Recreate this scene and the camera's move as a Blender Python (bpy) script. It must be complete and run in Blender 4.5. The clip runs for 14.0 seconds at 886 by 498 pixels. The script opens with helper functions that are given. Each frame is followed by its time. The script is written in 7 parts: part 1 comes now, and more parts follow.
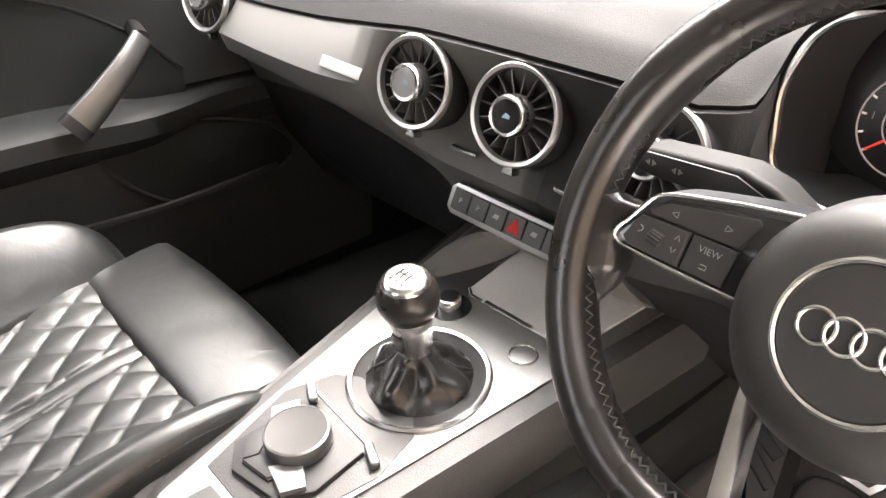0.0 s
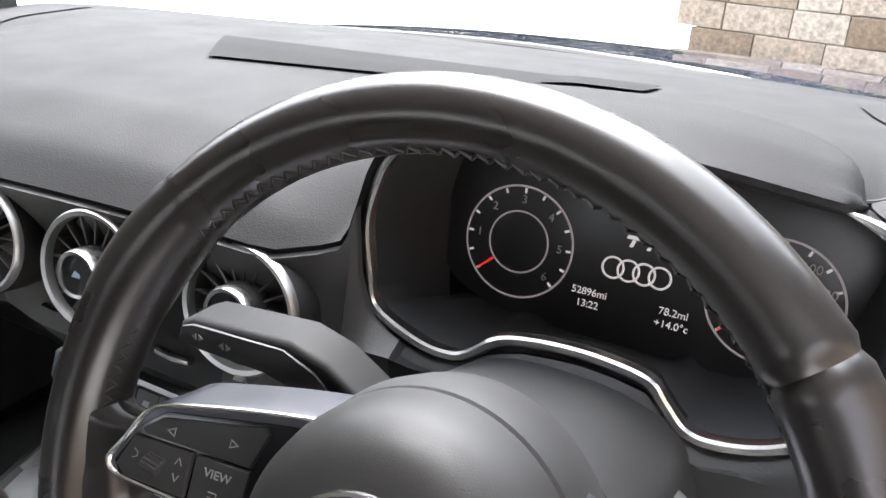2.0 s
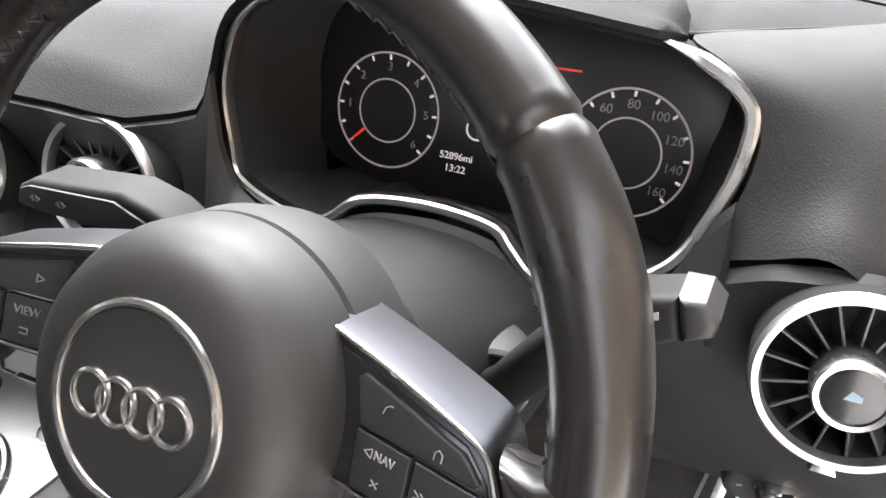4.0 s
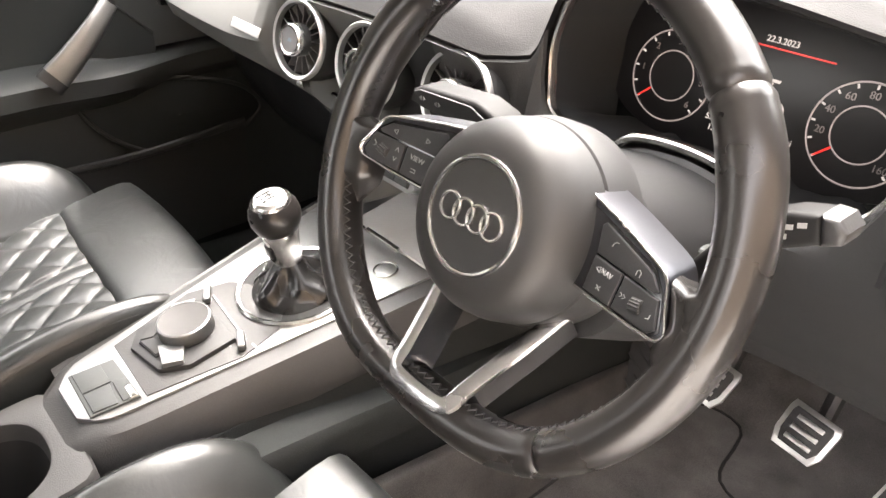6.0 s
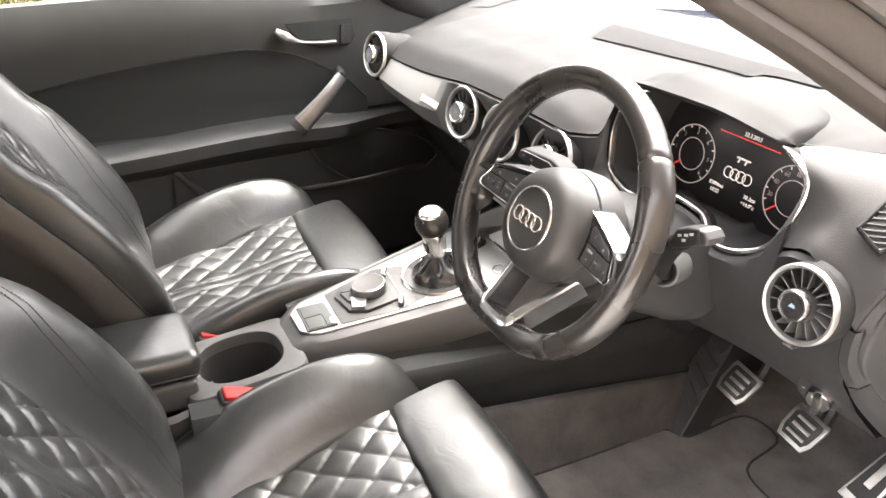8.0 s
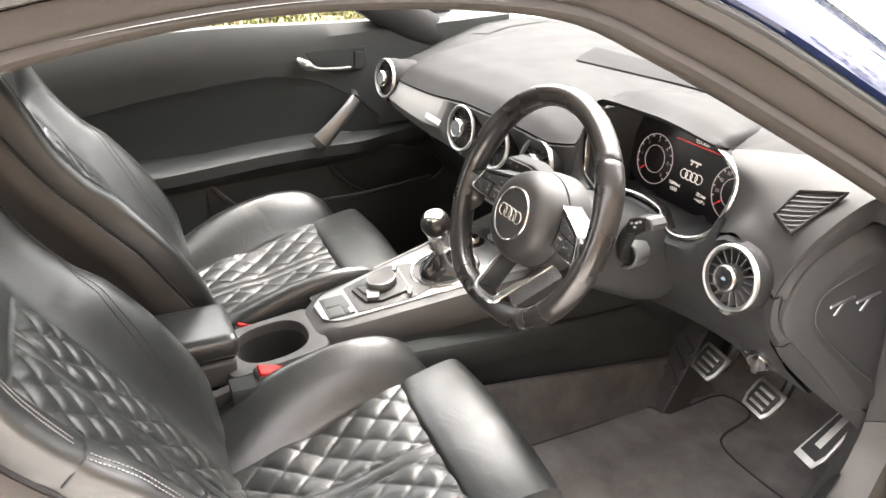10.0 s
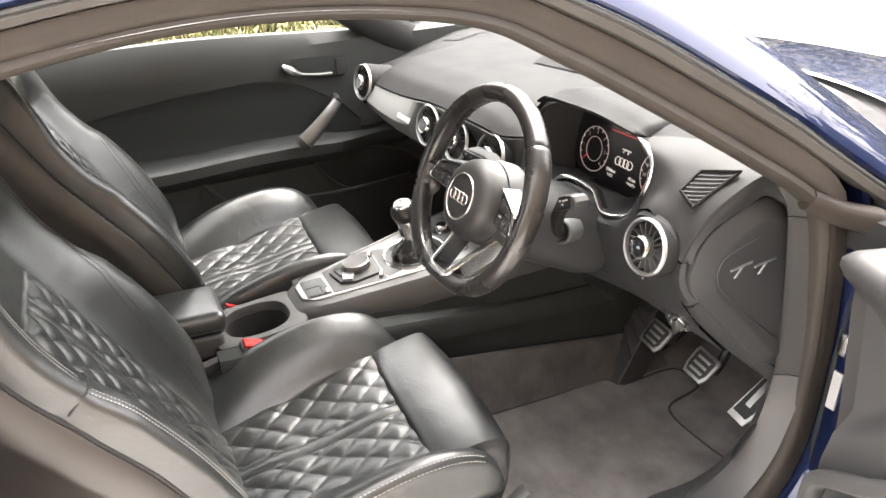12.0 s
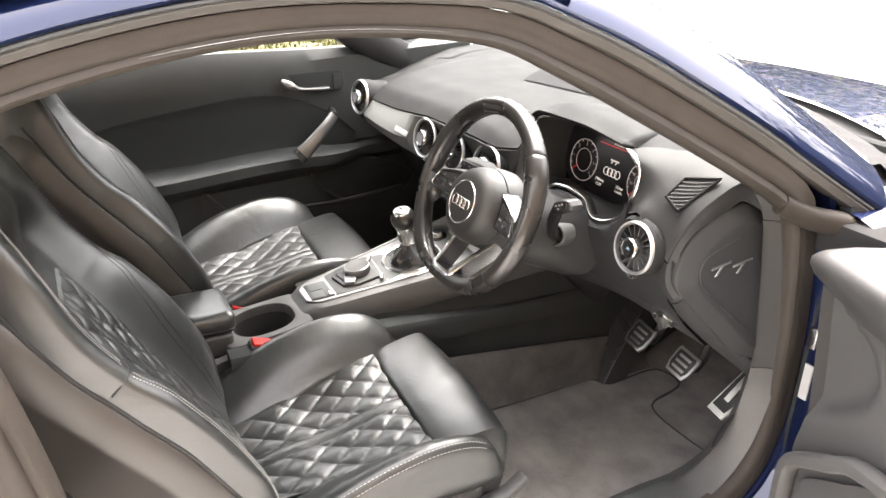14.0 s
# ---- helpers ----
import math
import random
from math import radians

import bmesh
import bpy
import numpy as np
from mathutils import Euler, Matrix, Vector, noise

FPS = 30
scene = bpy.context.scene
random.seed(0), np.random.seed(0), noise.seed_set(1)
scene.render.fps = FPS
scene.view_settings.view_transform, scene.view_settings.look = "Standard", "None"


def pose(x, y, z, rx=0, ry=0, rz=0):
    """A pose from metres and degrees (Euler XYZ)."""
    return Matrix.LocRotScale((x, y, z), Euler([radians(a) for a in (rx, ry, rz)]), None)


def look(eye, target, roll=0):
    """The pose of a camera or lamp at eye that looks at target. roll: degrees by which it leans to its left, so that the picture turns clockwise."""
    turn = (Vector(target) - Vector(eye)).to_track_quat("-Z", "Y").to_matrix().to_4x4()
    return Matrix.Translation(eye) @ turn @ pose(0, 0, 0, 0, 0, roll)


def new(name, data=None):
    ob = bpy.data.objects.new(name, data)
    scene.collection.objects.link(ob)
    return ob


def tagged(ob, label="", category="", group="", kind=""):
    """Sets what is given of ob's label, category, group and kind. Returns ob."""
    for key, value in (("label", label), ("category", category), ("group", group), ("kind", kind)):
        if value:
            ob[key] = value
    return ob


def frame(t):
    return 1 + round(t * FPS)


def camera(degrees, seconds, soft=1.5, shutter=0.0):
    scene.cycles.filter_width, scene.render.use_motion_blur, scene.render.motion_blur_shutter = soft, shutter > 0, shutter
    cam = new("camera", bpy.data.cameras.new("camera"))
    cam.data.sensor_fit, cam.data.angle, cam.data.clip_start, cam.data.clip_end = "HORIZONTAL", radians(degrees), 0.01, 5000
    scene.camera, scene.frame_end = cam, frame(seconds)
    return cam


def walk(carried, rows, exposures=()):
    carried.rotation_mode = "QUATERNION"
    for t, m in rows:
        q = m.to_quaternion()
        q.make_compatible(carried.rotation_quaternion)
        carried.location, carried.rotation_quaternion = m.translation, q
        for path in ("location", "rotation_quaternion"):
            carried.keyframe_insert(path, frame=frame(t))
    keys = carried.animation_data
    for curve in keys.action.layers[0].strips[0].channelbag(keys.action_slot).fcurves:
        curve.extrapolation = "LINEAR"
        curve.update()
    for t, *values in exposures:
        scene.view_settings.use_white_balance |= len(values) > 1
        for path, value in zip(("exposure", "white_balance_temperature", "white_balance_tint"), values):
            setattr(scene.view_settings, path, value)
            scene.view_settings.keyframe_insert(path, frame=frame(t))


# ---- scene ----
cam = camera(60.20, 14.0)
PATH = [
    (0, 0.4141, -0.3632, 0.9988, 61.66, -3.72, 45.40),
    (0.5, 0.4185, -0.3426, 1.0156, 64.68, -3.36, 41.99),
    (1, 0.4264, -0.3019, 1.0236, 66.34, -2.69, 37.65),
    (1.5, 0.4398, -0.2353, 1.0237, 67.56, -2.60, 32.98),
    (2, 0.4666, -0.1845, 1.0276, 67.86, -3.15, 28.42),
    (2.5, 0.4929, -0.1582, 1.0307, 67.12, -2.58, 25.37),
    (2.7, 0.5027, -0.1569, 1.0289, 66.69, -2.16, 24.10),
    (4.8, 0.5525, -0.2120, 0.9732, 60.27, -3.38, 30.51),
    (5, 0.5533, -0.2306, 0.9779, 59.90, -3.31, 33.73),
    (5.5, 0.5905, -0.2748, 0.9997, 59.48, -3.05, 41.81),
    (6, 0.6607, -0.3218, 1.0355, 59.58, -2.91, 49.19),
    (6.5, 0.7415, -0.3631, 1.0620, 60.27, -2.55, 55.58),
    (7, 0.8229, -0.4119, 1.1000, 61.22, -2.81, 59.73),
    (7.5, 0.9395, -0.4627, 1.1425, 61.86, -2.34, 62.27),
    (7.7, 0.9870, -0.4782, 1.1605, 62.69, -2.74, 62.95),
    (9.8, 1.1949, -0.5488, 1.2319, 64.43, -1.19, 64.09),
    (10, 1.2219, -0.5583, 1.2358, 64.41, -1.13, 64.01),
    (10.5, 1.2797, -0.5829, 1.2462, 64.61, -0.81, 63.45),
    (11, 1.3211, -0.5783, 1.2527, 64.86, -0.61, 63.48),
    (11.5, 1.3596, -0.5544, 1.2542, 64.79, -0.41, 63.67),
    (12, 1.3996, -0.5589, 1.2613, 64.96, -0.29, 64.00),
    (12.5, 1.4365, -0.5906, 1.2689, 65.17, -0.32, 64.19),
    (13, 1.4609, -0.6189, 1.2764, 65.40, -0.50, 63.54),
    (13.5, 1.4643, -0.6361, 1.2771, 65.85, -0.86, 62.87),
    (14, 1.4633, -0.6449, 1.2748, 66.28, -1.21, 62.38),
]
walk(cam, [(row[0], pose(*row[1:])) for row in PATH], exposures=[(0.0, 4.37, 7050, 18), (1.2, 4.08, 6800, 17), (2.7, 3.57, 6050, 14), (5.5, 4.43, 7050, 17), (7.5, 4.6, 7000, 17), (10.0, 4.36, 6950, 15), (14.0, 4.17, 6920, 15)])

# ---- light ----
world = bpy.data.worlds.new("overcast_sky")
scene.world = world
world.use_nodes = True
wn = world.node_tree.nodes
sky = wn.new("ShaderNodeTexSky")
sky.sky_type, sky.sun_disc = "NISHITA", False
sky.sun_elevation, sky.sun_rotation = radians(70), radians(-45)
sky.dust_density, sky.air_density = 4.0, 1.0
pale = wn.new("ShaderNodeHueSaturation")
pale.inputs["Saturation"].default_value = 0.12
world.node_tree.links.new(sky.outputs[0], pale.inputs["Color"])
world.node_tree.links.new(pale.outputs[0], wn["Background"].inputs[0])
wn["Background"].inputs[1].default_value = 0.15
sun = new("sun", bpy.data.lights.new("sun", "SUN"))
sun.data.energy, sun.data.angle, sun.data.color = 0.8, radians(45), (1.0, 0.97, 0.92)
sun.matrix_basis = look((-1.0, 1.9, 3.4), (0, 0, 0))


# ---- materials ----
def tree(name):
    m = bpy.data.materials.new(name)
    m.use_nodes = True
    return m, m.node_tree.nodes, m.node_tree.links


def mat(name, color, rough=0.5, metal=0.0, spread=0.0, grain=0.0, scale=900.0, bump=0.0, kind="noise", coat=0.0, spec=0.5, wear=0.0, sheen=0.0, crease=0.0, film=0.06):
    """A surface with mottled colour at a large scale, and grain in colour, gloss and relief at a small one."""
    m, n, l = tree(name)
    b = n["Principled BSDF"]
    b.inputs["Base Color"].default_value = (*color, 1)
    b.inputs["Roughness"].default_value, b.inputs["Metallic"].default_value = rough, metal
    b.inputs["Coat Weight"].default_value, b.inputs["Specular IOR Level"].default_value = coat, spec
    b.inputs["Coat Roughness"].default_value = film
    b.inputs["Sheen Weight"].default_value = sheen
    at = n.new("ShaderNodeTexCoord")
    big = n.new("ShaderNodeTexNoise")
    big.inputs["Scale"].default_value, big.inputs["Detail"].default_value = 14.0, 5.0
    l.new(at.outputs["Object"], big.inputs["Vector"])
    if kind == "voronoi":
        fine = n.new("ShaderNodeTexVoronoi")
        fine.feature = "SMOOTH_F1"
        fine.inputs["Scale"].default_value = scale
        tone = fine.outputs["Distance"]
    else:
        fine = n.new("ShaderNodeTexNoise")
        fine.inputs["Scale"].default_value, fine.inputs["Detail"].default_value = scale, 3.0
        tone = fine.outputs["Fac"]
    l.new(at.outputs["Object"], fine.inputs["Vector"])
    if spread or grain:
        mix = n.new("ShaderNodeMix")
        mix.data_type = "RGBA"
        add = n.new("ShaderNodeMath")
        add.operation = "MULTIPLY_ADD"
        l.new(tone, add.inputs[0])
        add.inputs[1].default_value = grain * 1.5
        low = n.new("ShaderNodeMath")
        low.operation = "MULTIPLY_ADD"
        l.new(big.outputs["Fac"], low.inputs[0])
        low.inputs[1].default_value, low.inputs[2].default_value = spread * 1.6, 0.5 - spread * 0.8 - grain * 0.75
        l.new(low.outputs[0], add.inputs[2])
        l.new(add.outputs[0], mix.inputs["Factor"])
        mix.inputs["A"].default_value = (*[c * 0.45 for c in color], 1)
        mix.inputs["B"].default_value = (*[min(1, c * 1.55) for c in color], 1)
        l.new(mix.outputs["Result"], b.inputs["Base Color"])
    gloss = n.new("ShaderNodeMapRange")
    l.new(big.outputs["Fac"], gloss.inputs["Value"])
    gloss.inputs["From Min"].default_value, gloss.inputs["From Max"].default_value = 0.3, 0.7
    gloss.inputs["To Min"].default_value, gloss.inputs["To Max"].default_value = max(0.02, rough - 0.04 - wear), min(1, rough + 0.04)
    l.new(gloss.outputs[0], b.inputs["Roughness"])
    if bump:
        bp = n.new("ShaderNodeBump")
        bp.inputs["Strength"].default_value, bp.inputs["Distance"].default_value = bump, 0.0006
        l.new(tone, bp.inputs["Height"])
        l.new(bp.outputs[0], b.inputs["Normal"])
        if crease:
            fold, fb = n.new("ShaderNodeTexNoise"), n.new("ShaderNodeBump")
            fold.inputs["Scale"].default_value, fold.inputs["Detail"].default_value, fold.inputs["Distortion"].default_value = 16.0, 3.0, 1.2
            l.new(at.outputs["Object"], fold.inputs["Vector"])
            fb.inputs["Strength"].default_value, fb.inputs["Distance"].default_value = crease, 0.004
            l.new(fold.outputs["Fac"], fb.inputs["Height"])
            l.new(fb.outputs[0], bp.inputs["Normal"])
    return m


def glow(name, color, strength):
    m, n, l = tree(name)
    b = n["Principled BSDF"]
    b.inputs["Base Color"].default_value = (*[c * 0.3 for c in color], 1)
    b.inputs["Emission Color"].default_value, b.inputs["Emission Strength"].default_value = (*color, 1), strength
    b.inputs["Roughness"].default_value = 0.3
    return m


LEATHER = mat("black_leather", (0.019, 0.0187, 0.0183), 0.50, 0, 0.2, 0.2, 1400, 0.15, spec=0.4)
LEATHER_SEAT = mat("seat_leather", (0.0094, 0.0108, 0.0105), 0.41, 0, 0.2, 0.15, 420, 0.1, "voronoi", spec=0.55, crease=0.35, coat=0.28, film=0.27)
# The brown tint of this leather is a warm reflection put into its colour.
LEATHER_WHEEL = mat("worn_leather_warm_reflection", (0.0122, 0.0110, 0.0103), 0.28, 0, 0.1, 0.1, 900, 0.04)
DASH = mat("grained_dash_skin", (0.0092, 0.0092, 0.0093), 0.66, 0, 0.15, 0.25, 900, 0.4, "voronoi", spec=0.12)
# Lighter copy of DASH: light on the rear-facing dash end, put into the colour.
WING_LIT = mat("lit_dash_skin", (0.0165, 0.0163, 0.0161), 0.62, 0, 0.15, 0.25, 900, 0.4, "voronoi", spec=0.16)
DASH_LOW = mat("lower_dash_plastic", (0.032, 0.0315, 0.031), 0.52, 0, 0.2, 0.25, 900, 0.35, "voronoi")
PLASTIC = mat("dark_plastic", (0.016, 0.016, 0.0162), 0.52, 0, 0.2, 0.2, 900, 0.2, spec=0.4)
PLASTIC_GREY = mat("grey_plastic", (0.0395, 0.0425, 0.0420), 0.56, 0, 0.2, 0.2, 900, 0.25, spec=0.35)
PLASTIC_WARM = mat("seat_shell_plastic", (0.022, 0.019, 0.0165), 0.42, 0, 0.25, 0.2, 700, 0.2)
GLOSS = mat("gloss_black", (0.012, 0.012, 0.013), 0.14, 0, 0.2, 0.0, 900, 0.0)
HOLLOW = mat("matt_black", (0.008, 0.008, 0.008), 0.8)
CHROME = mat("satin_chrome", (0.60, 0.595, 0.58), 0.24, 1.0, 0.1, 0.05, 300, 0.0)
VENT_RING = mat("satin_vent_metal", (0.50, 0.50, 0.49), 0.38, 1.0, 0.1, 0.08, 400, 0.03)
ALU = mat("brushed_aluminium", (0.27, 0.27, 0.268), 0.42, 1.0, 0.15, 0.12, 500, 0.08)
SPOKE = mat("satin_spoke_metal", (0.075, 0.076, 0.084), 0.30, 1.0, 0.1, 0.08, 500, 0.03)
SPOKE_LOW = mat("polished_spoke_metal", (0.48, 0.48, 0.48), 0.24, 1.0, 0.1, 0.06, 500, 0.02)
ALU_PAD = mat("pedal_steel", (0.5, 0.485, 0.465), 0.3, 1.0, 0.3, 0.1, 400, 0.05)
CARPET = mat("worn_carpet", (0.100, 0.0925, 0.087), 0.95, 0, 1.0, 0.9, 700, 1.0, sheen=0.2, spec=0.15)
# CARPET at about 0.6: shade beside the tunnel, put into the colour.
CARPET_SHADED = mat("shaded_foot_carpet", (0.060, 0.056, 0.053), 0.95, 0, 0.8, 0.9, 700, 1.0, sheen=0.1, spec=0.15)
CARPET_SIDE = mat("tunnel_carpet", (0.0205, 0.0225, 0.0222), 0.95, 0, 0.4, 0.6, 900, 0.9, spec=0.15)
RUBBER = mat("door_seal_rubber", (0.0215, 0.0178, 0.0148), 0.60, 0, 0.35, 0.2, 300, 0.15, spec=0.22)
RUBBER_DARK = mat("black_rubber", (0.015, 0.015, 0.015), 0.6, 0, 0.2, 0.2, 600, 0.2)
HEADLINER = mat("grey_headliner_cloth", (0.42, 0.41, 0.39), 0.9, 0, 0.2, 0.3, 900, 0.3)
PAINT = mat("dark_blue_paint", (0.0055, 0.0105, 0.037), 0.36, 0.5, 0.1, 0.1, 1500, 0.0, coat=1.0, spec=0.0, film=0.02)
THREAD = mat("grey_thread", (0.22, 0.22, 0.215), 0.7)
THREAD_DARK = mat("black_thread", (0.016, 0.016, 0.016), 0.75)
RED = mat("red_plastic", (0.30, 0.012, 0.010), 0.55, 0, 0.1, 0.0, spec=0.15)
MARK = mat("white_print", (0.2, 0.2, 0.195), 0.6)
STORE = mat("storage_lid_plastic", (0.46, 0.465, 0.46), 0.36, 0, 0.2, 0.2, 900, 0.15)
LID = mat("lid_cloth", (0.013, 0.013, 0.0134), 0.9, 0, 0.2, 0.3, 1200, 0.3, spec=0.12)
LABEL = mat("white_sticker", (0.32, 0.32, 0.31), 0.45, 0, 0.05, 0.05)
GRASS = mat("mossy_grass", (0.03, 0.03, 0.013), 0.9, 0, 1.0, 0.9, 60, 1.0, spec=0.1)
CONCRETE = mat("pale_concrete", (0.62, 0.61, 0.58), 0.85, 0, 0.25, 0.2, 80, 0.4)
STONE = mat("sandstone", (0.115, 0.082, 0.052), 0.85, 0, 1.0, 0.8, 35, 0.8)
# Stone of the added wall, out of view on the door side.
UNSEEN_WALL = mat("unseen_wall_stone", (0.205, 0.158, 0.114), 0.9, 0, 0.6, 0.4, 20, 0.6)
TRIM_GREY = mat("pillar_trim_plastic", (0.028, 0.0276, 0.0272), 0.55, 0, 0.25, 0.3, 900, 0.35, "voronoi", spec=0.3)
END_DARK = mat("end_cover_plastic", (0.0150, 0.0153, 0.0158), 0.55, 0, 0.2, 0.2, 900, 0.3, spec=0.24)
# TRIM_GREY again, lightened to offset the shade down by the sill.
SILL_LIT = mat("lit_trim_plastic", (0.050, 0.0496, 0.049), 0.5, 0, 0.25, 0.3, 900, 0.35, "voronoi", spec=0.4)
MATTE = mat("matt_black_plastic", (0.014, 0.014, 0.014), 0.75, 0, 0.2, 0.2, 900, 0.3, spec=0.12)
DOOR_GREY = mat("open_door_plastic", (0.045, 0.0445, 0.044), 0.62, 0, 0.2, 0.2, 900, 0.25, spec=0.3)
DOOR_CARD = mat("door_card_plastic", (0.044, 0.0438, 0.0435), 0.62, 0, 0.2, 0.2, 900, 0.25, spec=0.25)
FRAME_STRIP = mat("satin_frame_strip", (0.032, 0.0295, 0.0265), 0.55, 0, 0.2, 0.1, 600, 0.05, spec=0.3)
HEDGE = mat("hedge_leaves", (0.075, 0.070, 0.036), 0.8, 0, 1.0, 0.6, 3, 0.0, spec=0.2)
MAT_EDGE = mat("mat_binding", (0.03, 0.029, 0.028), 0.8, 0, 0.2, 0.4, 900, 0.4, spec=0.2)
TRIM_SILVER = mat("satin_trim_inlay", (0.072, 0.073, 0.070), 0.55, 0, 0.15, 0.1, 900, 0.05, spec=0.25)
STACK = mat("warm_grey_stack", (0.150, 0.144, 0.136), 0.42, 0, 0.15, 0.1, 900, 0.05)
STALK = mat("stalk_plastic", (0.0075, 0.0075, 0.0075), 0.62, 0, 0.15, 0.15, 1500, 0.1, spec=0.14)
TOUCH = mat("grey_touch_pad", (0.045, 0.044, 0.043), 0.6, 0, 0.1, 0.1, 1500, 0.05, spec=0.3)
SLAT = mat("vent_slat_plastic", (0.05, 0.05, 0.05), 0.3, 0, 0.1, 0.1, 900, 0.05)
RECESS = mat("recess_plastic", (0.030, 0.031, 0.032), 0.6, 0, 0.1, 0.2, 900, 0.2, spec=0.3)
KNOB_GLASS = mat("pale_knob_glass", (0.18, 0.185, 0.19), 0.12, 0, 0.1, 0.0)
INSERT = mat("door_insert_cloth", (0.0185, 0.0212, 0.0210), 0.7, 0, 0.2, 0.3, 1200, 0.3, spec=0.3)
SCREEN = glow("screen_black", (0.02, 0.018, 0.019), 0.006)
LIT_WHITE = glow("lit_white", (1.0, 0.95, 0.9), 0.032)
LIT_GREY = glow("lit_grey", (0.8, 0.70, 0.68), 0.015)
LIT_DIM = glow("lit_dim", (0.7, 0.6, 0.58), 0.0035)
LIT_RED = glow("lit_red", (1.0, 0.05, 0.04), 0.042)
LIT_BLUE = glow("lit_blue", (0.35, 0.5, 0.6), 0.02)


def vary(m, amount):
    """Each piece of the material a little lighter, darker or greyer than the next."""
    n, l = m.node_tree.nodes, m.node_tree.links
    b = n["Principled BSDF"]
    old = b.inputs["Base Color"].links[0].from_socket
    info, hue, value, dull = n.new("ShaderNodeObjectInfo"), n.new("ShaderNodeHueSaturation"), n.new("ShaderNodeMapRange"), n.new("ShaderNodeMapRange")
    value.inputs["To Min"].default_value, value.inputs["To Max"].default_value = 1 - amount, 1 + amount
    dull.inputs["To Min"].default_value, dull.inputs["To Max"].default_value = 1.1, 0.4
    l.new(info.outputs["Random"], value.inputs["Value"])
    l.new(info.outputs["Random"], dull.inputs["Value"])
    l.new(value.outputs[0], hue.inputs["Value"])
    l.new(dull.outputs[0], hue.inputs["Saturation"])
    l.new(old, hue.inputs["Color"])
    l.new(hue.outputs[0], b.inputs["Base Color"])


vary(STONE, 0.45)


def leaf_tones(m):
    """Each leaf clump its own green, brown or straw tone."""
    n, l = m.node_tree.nodes, m.node_tree.links
    b = n["Principled BSDF"]
    geo, ramp = n.new("ShaderNodeNewGeometry"), n.new("ShaderNodeValToRGB")
    stops = ((0.0, (0.012, 0.013, 0.007)), (0.35, (0.035, 0.042, 0.014)), (0.62, (0.11, 0.115, 0.035)), (0.82, (0.17, 0.135, 0.08)), (1.0, (0.05, 0.04, 0.028)))
    for k, (at, c) in enumerate(stops):
        e = ramp.color_ramp.elements[k] if k < 2 else ramp.color_ramp.elements.new(at)
        e.position, e.color = at, (*c, 1)
    l.new(geo.outputs["Random Per Island"], ramp.inputs[0])
    l.new(ramp.outputs[0], b.inputs["Base Color"])


leaf_tones(HEDGE)
leaf_tones(GRASS)


def glass_material():
    m, n, l = tree("clear_glass")
    out = n["Material Output"]
    clear, shine, mix, face, power, weak = n.new("ShaderNodeBsdfTransparent"), n.new("ShaderNodeBsdfGlossy"), n.new("ShaderNodeMixShader"), n.new("ShaderNodeLayerWeight"), n.new("ShaderNodeMath"), n.new("ShaderNodeMath")
    clear.inputs["Color"].default_value = (0.90, 0.94, 0.93, 1)
    shine.inputs["Roughness"].default_value = 0.01
    face.inputs["Blend"].default_value = 0.5
    power.operation, weak.operation = "POWER", "MULTIPLY_ADD"
    power.inputs[1].default_value, weak.inputs[1].default_value, weak.inputs[2].default_value = 4.0, 0.45, 0.03
    l.new(face.outputs["Facing"], power.inputs[0])
    l.new(power.outputs[0], weak.inputs[0])
    l.new(weak.outputs[0], mix.inputs[0])
    l.new(clear.outputs[0], mix.inputs[1])
    l.new(shine.outputs[0], mix.inputs[2])
    l.new(mix.outputs[0], out.inputs["Surface"])
    return m


WIPER = mat("silver_grey_paint", (0.22, 0.22, 0.215), 0.5, 0, 0.1, 0.1, 900, 0.05, spec=0.4)
GLASS = glass_material()

# ---- building helpers ----
ROOM = {}


def thing(name, at, label, category, group="", kind=""):
    e = new(name)
    e.empty_display_size = 0.05
    e.matrix_basis = at if isinstance(at, Matrix) else Matrix.Translation(at)
    ROOM[e] = e.matrix_basis.copy()
    return tagged(e, label, category, group, kind)


def to_mesh(name, bm, material, sharp=38):
    me = bpy.data.meshes.new(name)
    bmesh.ops.recalc_face_normals(bm, faces=bm.faces)
    bm.to_mesh(me)
    bm.free()
    me.materials.append(material)
    me.shade_smooth()
    me.set_sharp_from_angle(angle=radians(sharp))
    return me


def part(name, bm, material, parent=None, label="", sharp=38, m=None):
    """Links a bmesh, in the world's coordinates or in those of m, as one mesh under a thing or a part."""
    if m is not None:
        bm.transform(m)
    ob = new(name, to_mesh(name, bm, material, sharp))
    if parent is not None:
        ob.parent = parent
        ob.matrix_parent_inverse = ROOM.get(parent, Matrix()).inverted()
    return tagged(ob, label)


def piece(name, mesh, basis, parent):
    """One more object on a shared mesh, standing at basis in the world."""
    ob = new(name, mesh)
    ob.parent = parent
    ob.matrix_parent_inverse = ROOM.get(parent, Matrix()).inverted()
    ob.matrix_basis = basis
    return ob


def alone(name, bm, material, label, category="", kind="", group="", sharp=38):
    return tagged(part(name, bm, material, None, "", sharp), label, category, group, kind)


def V(*p):
    return Vector(p)


